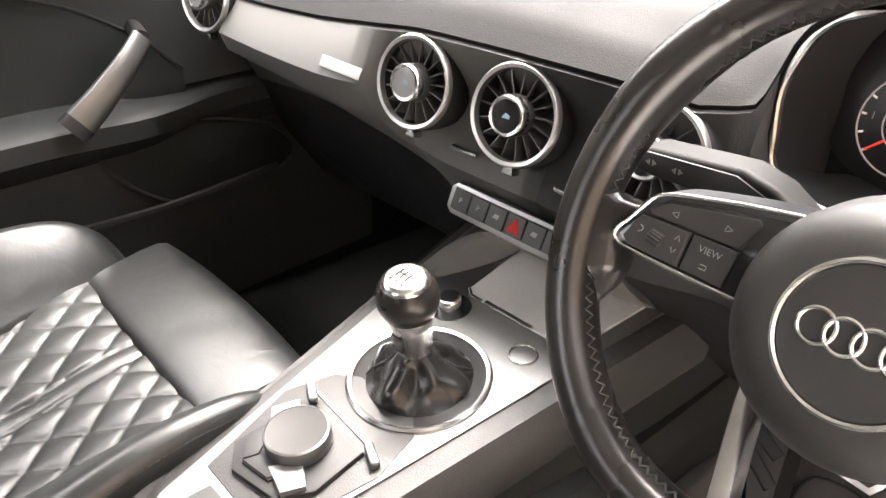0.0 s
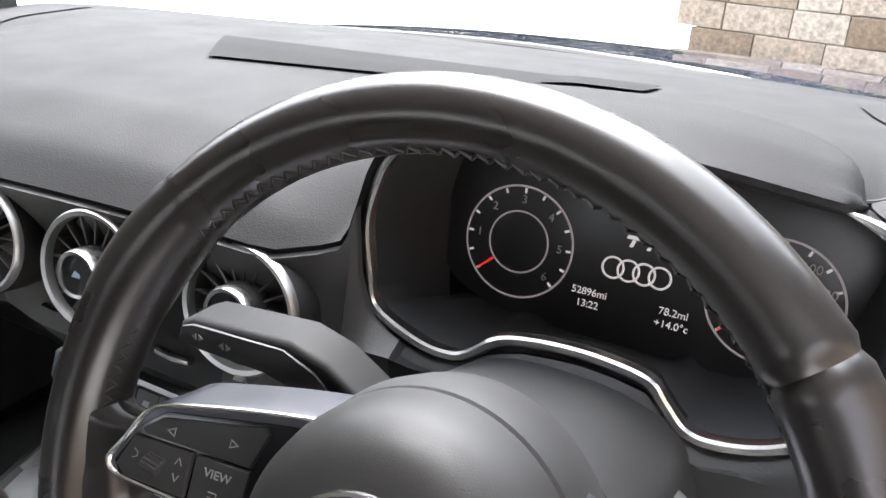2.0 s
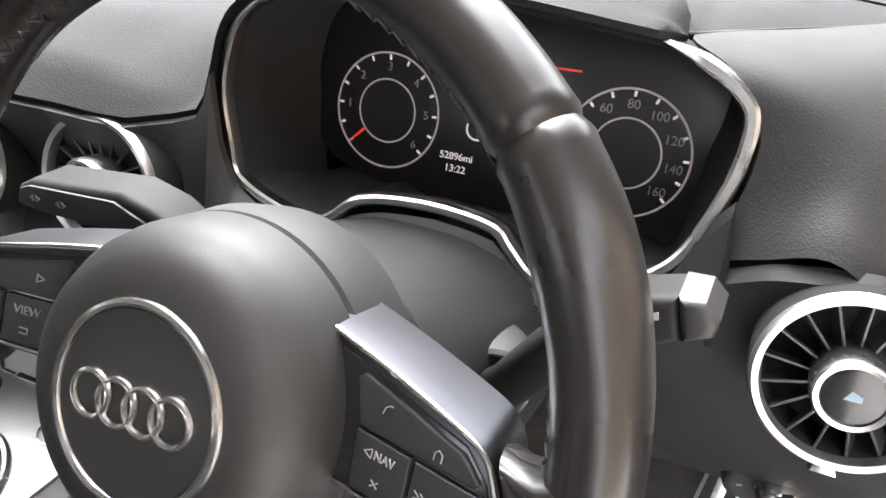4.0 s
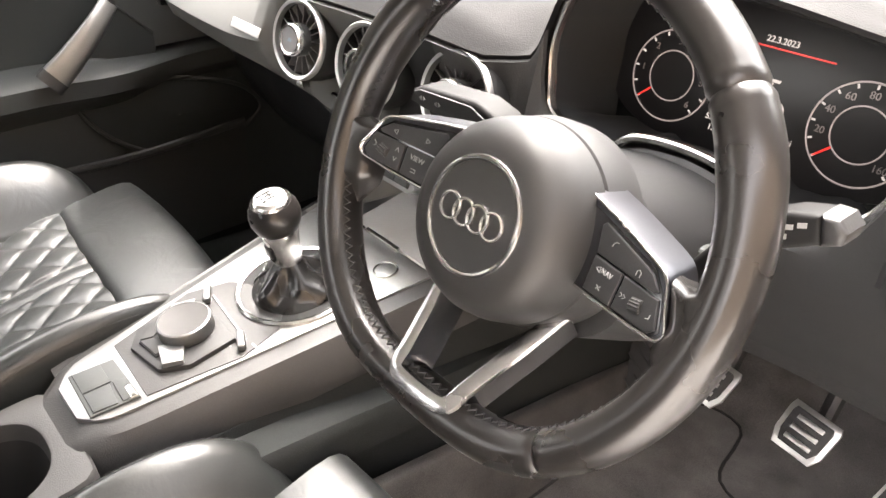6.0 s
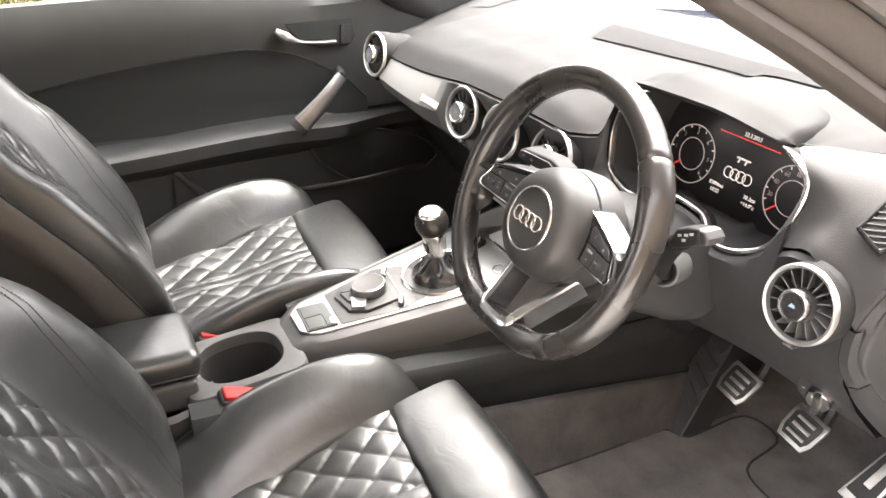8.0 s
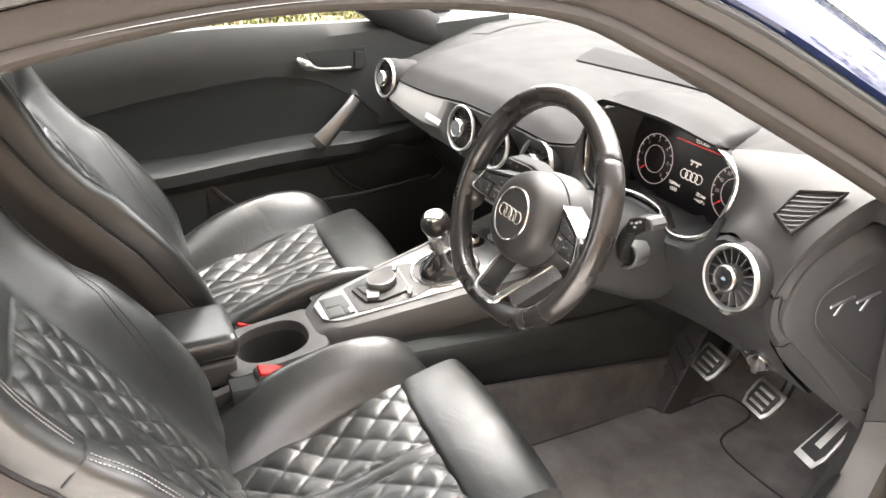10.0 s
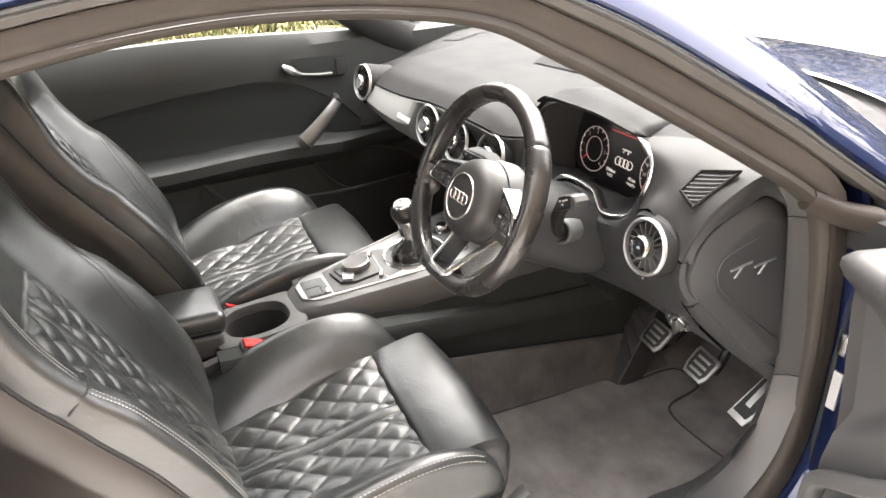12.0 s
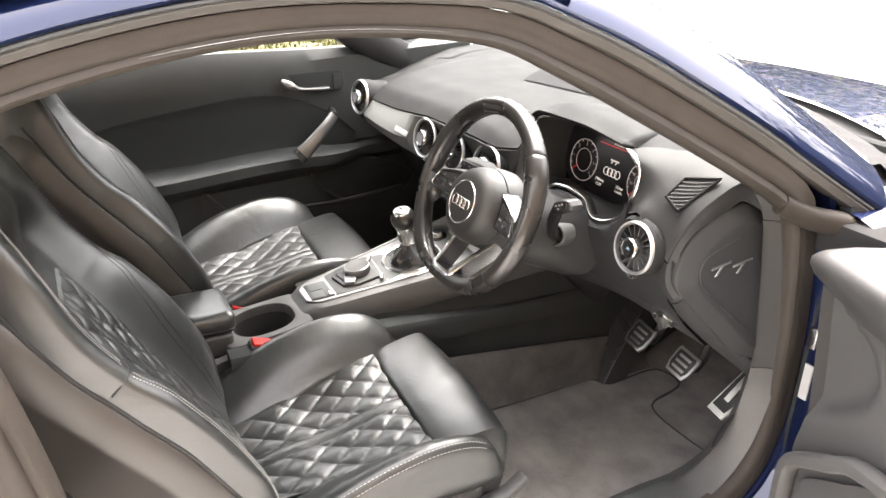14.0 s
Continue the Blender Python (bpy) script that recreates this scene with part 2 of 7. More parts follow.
def box(a, b, bevel=0.004, seg=2, bm=None):
    bm = bm or bmesh.new()
    r = bmesh.ops.create_cube(bm, size=1)
    c, s = (Vector(a) + Vector(b)) / 2, [abs(q - p) for p, q in zip(a, b)]
    for v in r["verts"]:
        v.co = Vector([v.co[i] * s[i] for i in range(3)]) + c
    if bevel:
        es = {e for v in r["verts"] for e in v.link_edges}
        bmesh.ops.bevel(bm, geom=list(es), offset=min(bevel, min(s) * 0.45), segments=seg, profile=0.6, affect="EDGES")
    return bm


def prism(poly, z0, z1, bevel=0.0, seg=2, bm=None):
    """A flat shape of x, y corners, from z0 to z1."""
    bm = bm or bmesh.new()
    low = [bm.verts.new((x, y, z0)) for x, y in poly]
    high = [bm.verts.new((x, y, z1)) for x, y in poly]
    n = len(poly)
    fs = [bm.faces.new(high), bm.faces.new(low[::-1])]
    fs += [bm.faces.new((low[i], low[(i + 1) % n], high[(i + 1) % n], high[i])) for i in range(n)]
    bmesh.ops.recalc_face_normals(bm, faces=fs)
    if bevel:
        bmesh.ops.bevel(bm, geom=list(fs[0].edges), offset=bevel, segments=seg, profile=0.6, affect="EDGES")
    return bm


def lathe(profile, n=48, bm=None):
    """Turns r, z pairs about the z axis."""
    bm = bm or bmesh.new()
    rings = []
    for r, z in profile:
        if r < 1e-6:
            rings.append([bm.verts.new((0, 0, z))])
        else:
            rings.append([bm.verts.new((r * math.cos(2 * math.pi * i / n), r * math.sin(2 * math.pi * i / n), z)) for i in range(n)])
    for a, b in zip(rings, rings[1:]):
        for i in range(n):
            j = (i + 1) % n
            q = [a[i % len(a)], a[j % len(a)], b[j % len(b)], b[i % len(b)]]
            q = list(dict.fromkeys(q))
            if len(q) > 2:
                bm.faces.new(q)
    return bm


def skin(rows, close_u=False, close_v=False, caps=False, bm=None):
    """A surface through rows of points; close_v joins each row to a ring, close_u the last row to the first."""
    bm = bm or bmesh.new()
    vs = [[bm.verts.new(p) for p in r] for r in rows]
    nu, nv = len(vs), len(vs[0])
    for i in range(nu if close_u else nu - 1):
        for j in range(nv if close_v else nv - 1):
            a, b = vs[i], vs[(i + 1) % nu]
            bm.faces.new((a[j], a[(j + 1) % nv], b[(j + 1) % nv], b[j]))
    if caps:
        bm.faces.new(vs[0][::-1])
        bm.faces.new(vs[-1])
    return bm


def smooth_path(points, n, closed=False):
    """n points of a Catmull-Rom curve through the given ones, evenly spaced."""
    p = [Vector(q) for q in points]
    k = len(p)
    dense = []
    for i in range(k if closed else k - 1):
        if closed:
            a, b, c, d = p[(i - 1) % k], p[i], p[(i + 1) % k], p[(i + 2) % k]
        else:
            b, c = p[i], p[i + 1]
            a = p[i - 1] if i else b * 2 - c
            d = p[i + 2] if i + 2 < k else c * 2 - b
        for s in range(24):
            t = s / 24
            dense.append(0.5 * ((2 * b) + (c - a) * t + (2 * a - 5 * b + 4 * c - d) * t * t + (3 * b - a - 3 * c + d) * t ** 3))
    dense.append(p[0] if closed else p[-1])
    run = [0.0]
    for u, v in zip(dense, dense[1:]):
        run.append(run[-1] + (v - u).length)
    out, j = [], 0
    for i in range(n):
        s = run[-1] * i / (n if closed else n - 1)
        while j < len(dense) - 2 and run[j + 1] < s:
            j += 1
        f = (s - run[j]) / max(1e-9, run[j + 1] - run[j])
        out.append(dense[j].lerp(dense[j + 1], min(1, f)))
    return out


def oval(rx, ry, n=12, power=2.0):
    out = []
    for i in range(n):
        a = 2 * math.pi * i / n
        c, s = math.cos(a), math.sin(a)
        out.append((rx * math.copysign(abs(c) ** (2 / power), c), ry * math.copysign(abs(s) ** (2 / power), s)))
    return out


def sweep(path, section, up=(0, 0, 1), closed=False, scale=None, bm=None):
    """Drags a closed section (along side, along up) down a path. up: one direction, or one a point."""
    path = [Vector(p) for p in path]
    n, rows = len(path), []
    for i, p in enumerate(path):
        a = path[(i - 1) % n] if closed or i else p
        b = path[(i + 1) % n] if closed or i < n - 1 else p
        t = (b - a).normalized()
        w = Vector(up[i] if isinstance(up, list) else up)
        side = t.cross(w).normalized()
        w = side.cross(t).normalized()
        k = scale(i / max(1, n - 1)) if scale else 1.0
        rows.append([p + side * (x * k) + w * (y * k) for x, y in section])
    return skin(rows, close_u=closed, close_v=True, caps=not closed, bm=bm)


def tube(path, r, n=10, up=(0, 0, 1), closed=False, bm=None, scale=None):
    return sweep(path, oval(r, r, n), up, closed, scale, bm)


def lerp_table(table, x):
    """Rows (x, a, b, ...), joined by a smooth curve that does not overshoot."""
    n = len(table)
    if x <= table[0][0]:
        return table[0][1:]
    if x >= table[-1][0]:
        return table[-1][1:]
    i = next(k for k in range(n - 1) if x <= table[k + 1][0])
    h = table[i + 1][0] - table[i][0]
    t = (x - table[i][0]) / h
    out = []
    for c in range(1, len(table[0])):
        rise = lambda k: (table[k + 1][c] - table[k][c]) / (table[k + 1][0] - table[k][0])

        def slope(k):
            if k == 0 or k == n - 1:
                return rise(min(k, n - 2))
            a, b = rise(k - 1), rise(k)
            return 0.0 if a * b <= 0 else 2 * a * b / (a + b)

        u, w, su, sw = table[i][c], table[i + 1][c], slope(i) * h, slope(i + 1) * h
        out.append(u * (2 * t ** 3 - 3 * t * t + 1) + su * (t ** 3 - 2 * t * t + t) + w * (3 * t * t - 2 * t ** 3) + sw * (t ** 3 - t * t))
    return out


def smoothstep(a, b, x):
    t = min(1, max(0, (x - a) / (b - a)))
    return t * t * (3 - 2 * t)


def frame_of(o, x, y, z):
    """The pose with these axes at o."""
    m = Matrix((x, y, z)).transposed().to_4x4()
    m.translation = o
    return m


def facing(o, normal, up=(0, 0, 1)):
    """The pose at o whose z axis is the normal and whose y axis is as near to up as can be."""
    z = Vector(normal).normalized()
    x = Vector(up).cross(z).normalized()
    return frame_of(Vector(o), x, z.cross(x), z)


def text(name, body, size, m, material, parent, lift=0.0004):
    c = bpy.data.curves.new(name, "FONT")
    c.body, c.size, c.align_x, c.align_y, c.extrude = body, size, "CENTER", "CENTER", lift
    ob = new(name, c)
    c.materials.append(material)
    ob.parent = parent
    ob.matrix_parent_inverse = ROOM.get(parent, Matrix()).inverted()
    ob.matrix_basis = m
    return ob

# ---- ground and surroundings ----
GROUND = -0.06


def sheet(x0, x1, y0, y1, z, nx, ny, rough=0.0):
    rows = []
    for i in range(nx + 1):
        x = x0 + (x1 - x0) * i / nx
        rows.append([(x, y0 + (y1 - y0) * j / ny, z + rough * noise.noise(V(x * 2, (y0 + (y1 - y0) * j / ny) * 2, 0))) for j in range(ny + 1)])
    return skin(rows)


alone("ground", sheet(-300, 300, -300, 300, GROUND, 40, 40), CONCRETE, "pale sunlit concrete drive round the parked car", "ground", "structure")


def grass_tuft(bm, x, y, z, h):
    a = random.uniform(0, 6.28)
    for k in range(4):
        b = a + k * 1.6
        w, l = 0.012, h * random.uniform(0.5, 1.0)
        d = V(math.cos(b), math.sin(b), 0)
        s = V(-d.y, d.x, 0) * w
        p = V(x, y, z)
        bm.faces.new([bm.verts.new(q) for q in (p - s, p + s, p + d * l * 0.7 + V(0, 0, l))])


def verge():
    bm = sheet(-9.5, -1.6, -6, 2.4, GROUND + 0.05, 60, 90, 0.06)
    for _ in range(14000):
        grass_tuft(bm, random.uniform(-9.0, -1.7), random.uniform(-4.0, 2.4), GROUND + 0.05, random.uniform(0.04, 0.11))
    alone("grass_verge", bm, GRASS, "rough mossy grass verge beside the drive", "grass", "stuff")


verge()


def hedge():
    """Tall trees and hedge far round the drive, mirrored in the paint and glass."""
    rnd = random.Random(11)
    bm = bmesh.new()
    for k in range(34000):
        a = radians(rnd.uniform(-130, 60))
        r, h = rnd.uniform(23, 26), rnd.uniform(0, 1) ** 1.3 * (9.0 + 5.0 * noise.noise(V(math.degrees(a) * 0.16, 3, 0)))
        o = V(math.sin(a) * r, math.cos(a) * r, GROUND + max(0.0, h))
        w = rnd.uniform(0.08, 0.34)
        n = [o + V(rnd.uniform(-w, w), rnd.uniform(-w, w), rnd.uniform(0, w * 1.6)) for _ in range(4)]
        bm.faces.new([bm.verts.new(q) for q in n[:3]])
        bm.faces.new([bm.verts.new(q) for q in (n[0], n[3], n[1])])
    ring = []
    for k in range(191):
        a = radians(-130 + k)
        h = 6.5 + 4.0 * noise.noise(V((k - 130) * 0.16, 3, 0)) + 1.2 * noise.noise(V(k * 0.9, 7, 0))
        ring.append([(math.sin(a) * 26, math.cos(a) * 26, GROUND - 0.1), (math.sin(a) * 26, math.cos(a) * 26, GROUND + h * 0.5), (math.sin(a) * 26.5, math.cos(a) * 26.5, GROUND + h)])
    skin(ring, bm=bm)
    alone("hedge", bm, HEDGE, "far brown and green hedge and trees round the drive", "hedge", "stuff")


hedge()


def stone_wall(x0, y0, x1, y1, rows, seed):
    """Coursed sandstone blocks between two ends."""
    rnd = random.Random(seed)
    a, b = V(x0, y0, 0), V(x1, y1, 0)
    run = (b - a).length
    u = (b - a).normalized()
    base = thing("wall_stone", (x0, y0, GROUND), "low tan sandstone wall in uneven courses, partly weathered grey", "wall", kind="structure")
    core = box((0, -0.12, 0), (run, 0.12, rows * 0.3 - 0.02), 0)
    m = frame_of(V(x0, y0, GROUND), u, V(0, 0, 1).cross(u), V(0, 0, 1))
    part("mortar", core, STONE, base, m=m)
    shared = []
    for w in (0.45, 0.6, 0.8):
        shared.append((w, to_mesh("stone", box((0, -0.16, 0), (w - 0.008, 0.16, 0.293), 0.02, 2), STONE)))
    for r in range(rows):
        s = -rnd.uniform(0, 0.4)
        while s < run:
            w, me = rnd.choice(shared)
            piece("stone", me, m @ pose(s, rnd.uniform(-0.015, 0.015), r * 0.3), base)
            s += w


stone_wall(-1.2, 9.5, 7.0, 6.2, 4, 3)
stone_wall(7.0, 6.2, 7.5, -6.0, 4, 4)
# Added wall, never in view: dims the door side and warms its reflections.
alone("wall_unseen", box((4.6, -9.0, GROUND), (4.9, 4.4, 3.9), 0.0), UNSEEN_WALL, "unseen plain sandstone wall, added beside the drive to shape the light", "wall", "structure")

# ---- body shell ----
COWL = [(-0.75, 0.60), (-0.6, 0.72), (-0.35, 0.90), (0.0, 0.99), (0.35, 0.90), (0.6, 0.72), (0.75, 0.60)]
OPENING = [(0.72, 0.385, 0.80), (0.72, 0.42, 0.60), (0.72, 0.415, 0.40), (0.72, 0.34, 0.30), (0.72, 0.1, 0.265), (0.72, -0.4, 0.265),
           (0.72, -0.56, 0.285), (0.728, -0.66, 0.42), (0.725, -0.695, 0.70), (0.715, -0.73, 0.88), (0.675, -0.77, 1.01), (0.635, -0.72, 1.078), (0.61, -0.52, 1.127),
           (0.60, -0.33, 1.14), (0.61, -0.14, 1.124), (0.64, -0.03, 1.078), (0.67, 0.104, 1.007), (0.705, 0.25, 0.925), (0.72, 0.348, 0.863)]
RAIL = [(0.66, -0.9, 1.02), (0.62, -0.70, 1.09), (0.61, -0.52, 1.127), (0.60, -0.33, 1.14), (0.61, -0.14, 1.124), (0.64, -0.03, 1.078), (0.67, 0.104, 1.007), (0.705, 0.25, 0.925), (0.73, 0.40, 0.85), (0.75, 0.60, 0.80)]


def shell():
    car = thing("car_body", (0, -0.3, GROUND), "dark blue coupe body shell with its driver door open", "car", kind="structure")
    loop = smooth_path(OPENING, 150, True)

    def slim(path):
        """The seals get narrower from the foot of the pillar to the roof."""
        return lambda k: 1 - 0.30 * smoothstep(0.10, -0.30, path[round(k * (len(path) - 1))].y) * smoothstep(0.85, 1.0, path[round(k * (len(path) - 1))].z)

    part("door_seal", sweep(loop, [(0.001, -0.012), (0.001, 0.004), (-0.003, 0.012), (-0.009, 0.0155), (-0.015, 0.012), (-0.018, 0.0085), (-0.0195, 0.0075), (-0.0215, 0.0095), (-0.026, 0.0115), (-0.033, 0.0115), (-0.037, 0.0105), (-0.040, 0.0105), (-0.050, 0.0115), (-0.054, 0.010), (-0.055, 0.004), (-0.055, -0.012)], (1, 0, 0), True, slim(loop)), RUBBER, car, "brownish grey rubber door seal")
    upper = [p for p in loop if not (p.z < 0.845 and p.y > -0.55)]
    k = max(range(len(upper)), key=lambda i: (upper[i] - upper[i - 1]).length)
    upper = upper[k:] + upper[:k]
    upper = [p for p in upper if p.y < 0.29] + smooth_path([(0.714, 0.305, 0.8915), (0.720, 0.345, 0.8675), (0.731, 0.405, 0.831), (0.742, 0.465, 0.795), (0.748, 0.50, 0.774)], 14)
    rest = [p for p in loop if p.z < 0.845 and p.y > -0.56]
    k = max(range(len(rest)), key=lambda i: (rest[i] - rest[i - 1]).length)
    rest = rest[k:] + rest[:k]
    lower = [p for p in loop if p.y > 0.0 and p.z < 0.81]
    k = max(range(len(lower)), key=lambda i: (lower[i] - lower[i - 1]).length)
    lower = lower[k:] + lower[:k]
    part("door_flange", sweep(upper, [(-0.0555, -0.012), (-0.0555, 0.010), (-0.058, 0.016), (-0.068, 0.019), (-0.071, 0.015), (-0.071, -0.012)], (1, 0, 0), False, slim(upper)), FRAME_STRIP, car, "satin grey window frame strip")
    part("outer_seal", sweep(upper, [(x - 0.074, y + 0.010) for x, y in oval(0.005, 0.008, 8)], (1, 0, 0), False, slim(upper)), RUBBER_DARK, car)
    edge_paint = [(-0.079, -0.03), (-0.080, 0.013), (-0.086, 0.0185), (-0.100, 0.013), (-0.116, 0.001), (-0.130, -0.015), (-0.145, -0.036), (-0.160, -0.065)]
    part("painted_frame", sweep(upper, edge_paint, (1, 0, 0), False, slim(upper)), PAINT, car, "dark blue painted roof rail and windscreen pillar")
    part("painted_sill", sweep(rest, edge_paint, (1, 0, 0)), PAINT, car, "dark blue painted body side")
    part("door_jamb", sweep(lower, [(-0.0555, -0.03), (-0.0555, 0.0), (-0.058, 0.016), (-0.064, 0.020), (-0.070, 0.044), (-0.080, 0.050), (-0.086, 0.050), (-0.086, -0.03)], (1, 0, 0)), PAINT, car, "dark blue painted door jamb")
    foot = smooth_path([(0.722, 0.345, 0.872), (0.735, 0.40, 0.846), (0.752, 0.45, 0.832), (0.760, 0.472, 0.826), (0.764, 0.484, 0.823)], 24)
    part("pillar_foot_seal", sweep(foot, oval(0.017, 0.022, 16, 2.4), (0.2, 0, 1), scale=lambda k: math.sqrt(max(0.03, 1 - max(0, (k - 0.75) / 0.25) ** 2)) * (0.75 + 0.3 * k)), RUBBER, car, "bulging rubber seal at the foot of the pillar")
    # roof and headliner between the two rails
    rail = smooth_path(RAIL[:6], 30)
    for name, lift, material in (("roof", 0.13, PAINT), ("headliner", 0.03, HEADLINER)):
        rows = []
        for p in rail:
            row = []
            for j in range(25):
                f = -1 + 2 * j / 24
                row.append((f * (abs(p.x) + 0.01), p.y + 0.10 * (1 - f * f) * (1 if p.y > -0.3 else 0.3), p.z + (0.098 if lift > 0.1 else 0.01) + (0.07 if lift > 0.1 else 0.03) * (1 - f * f)))
            rows.append(row)
        part(name, skin(rows), material, car)
    # far side: pillar, rail, rear bulkhead
    far = smooth_path([(-x, y, z) for x, y, z in RAIL], 60)
    part("far_rail", sweep(far, oval(0.05, 0.035, 12, 3), (1, 0, 0)), PLASTIC, car)
    part("rear_bulkhead", box((-0.74, -1.32, 0.1), (0.74, -1.26, 0.84), 0.01), CARPET_SIDE, car)
    part("rear_quarter", box((0.68, -1.28, 0.15), (0.76, -0.80, 0.86), 0.02), PLASTIC, car)
    part("far_quarter", box((-0.78, -1.28, 0.15), (-0.70, -0.86, 0.88), 0.02), PLASTIC, car)
    bm = skin([[(x, y, z + 0.05 * (1 - (x / 0.66) ** 2)) for x in [-0.66 + 0.11 * j for j in range(13)]] for y, z in ((-0.90, 1.065), (-1.0, 1.04), (-1.15, 0.96), (-1.29, 0.83))])
    part("rear_screen", bm, GLASS, car, "clear rear window").visible_shadow = False
    for s in (-1, 1):
        part("quarter_glass", skin([[(s * 0.73, -0.82, 0.87), (s * 0.73, -1.28, 0.84)], [(s * 0.66, -0.88, 1.04), (s * 0.64, -1.2, 0.93)]]), GLASS, car).visible_shadow = False
    part("firewall", box((-0.74, 0.86, 0.1), (0.74, 0.90, 0.86), 0.01), CARPET_SIDE, car)
    # bonnet and scuttle in front of the screen
    rows = []
    for i in range(31):
        x = -0.84 + 1.68 * i / 30
        y0 = 1.06 - 0.85 * x * x * 0.75
        rows.append([(x, y0 + 0.02 + s * (1.72 - y0), 0.868 - 0.05 * abs(x) ** 3 - 0.03 * s - 0.022 * s * s - 0.03 * max(0, (s - 0.85) / 0.15) ** 2) for s in [k / 14 for k in range(15)]])
    part("bonnet", skin(rows), PAINT, car, "dark blue bonnet")
    rows = []
    for i in range(31):
        x = -0.8 + 1.6 * i / 30
        y0 = 0.99 - 0.78 * x * x * 0.85
        rows.append([(x, y0, 0.862), (x, y0 + 0.03, 0.848), (x, y0 + 0.09, 0.845), (x, y0 + 0.11, 0.856)])
    part("scuttle", skin(rows), MATTE, car, "black scuttle panel")
    # wing beside the bonnet and sill
    rows = []
    for i in range(21):
        y = 0.47 + 1.55 * i / 20
        rows.append([(0.70, y, 0.852), (0.77, y, 0.848), (0.84, y, 0.825), (0.875, y, 0.77), (0.90, y, 0.6), (0.90, y, 0.2)])
    part("front_wing", skin(rows), PAINT, car, "dark blue front wing")
    part("front_wing", skin([[(-x, y, z - 0.075) for x, y, z in r] for r in rows[:16]]), PAINT, car, "dark blue front wing")
    part("scuttle_side", box((0.56, 0.44, 0.78), (0.85, 0.80, 0.838), 0.01), MATTE, car)
    part("near_hinge_post", box((0.742, 0.469, 0.2), (0.80, 0.64, 0.80), 0.01), PAINT, car)
    part("maker_sticker", box((0.748, 0.4655, 0.495), (0.764, 0.4685, 0.565), 0), LABEL, car, "white paper sticker on the door post")
    part("door_catch", box((0.746, 0.455, 0.600), (0.764, 0.472, 0.640), 0.004), CHROME, car, "steel door check bracket")
    # windscreen
    head = smooth_path([(-0.60, -0.13, 1.15), (-0.35, -0.03, 1.20), (0, 0.02, 1.215), (0.35, -0.03, 1.20), (0.60, -0.13, 1.15)], 25)
    foot = smooth_path([(x * 0.935, y, 0.875 if abs(x) < 0.7 else 0.845) for x, y in COWL], 25)
    rows = []
    for a, b in zip(head, foot):
        rows.append([a.lerp(b, k / 10) + V(0, 0, 0.05 * (1 - (a.x / 0.66) ** 2) * math.sin(math.pi * k / 10)) for k in range(11)])
    bm = skin(rows)
    w = part("windscreen", bm, GLASS, car, "clear laminated windscreen")
    w.visible_shadow = False
    part("screen_band", sweep(foot, oval(0.012, 0.006, 8), (0, 0, 1)), RUBBER_DARK, car)
    for s in (-1, 1):
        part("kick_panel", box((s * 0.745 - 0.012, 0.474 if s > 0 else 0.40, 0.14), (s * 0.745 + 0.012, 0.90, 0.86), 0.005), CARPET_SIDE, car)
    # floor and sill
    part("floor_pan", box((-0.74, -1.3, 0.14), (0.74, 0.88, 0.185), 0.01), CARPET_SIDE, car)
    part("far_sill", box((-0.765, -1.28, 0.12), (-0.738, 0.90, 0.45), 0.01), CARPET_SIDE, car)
    part("sill", box((0.60, -0.95, 0.16), (0.73, 0.42, 0.262), 0.03, 4), PLASTIC_GREY, car, "dark grey plastic sill cover")
    return car


CAR = shell()


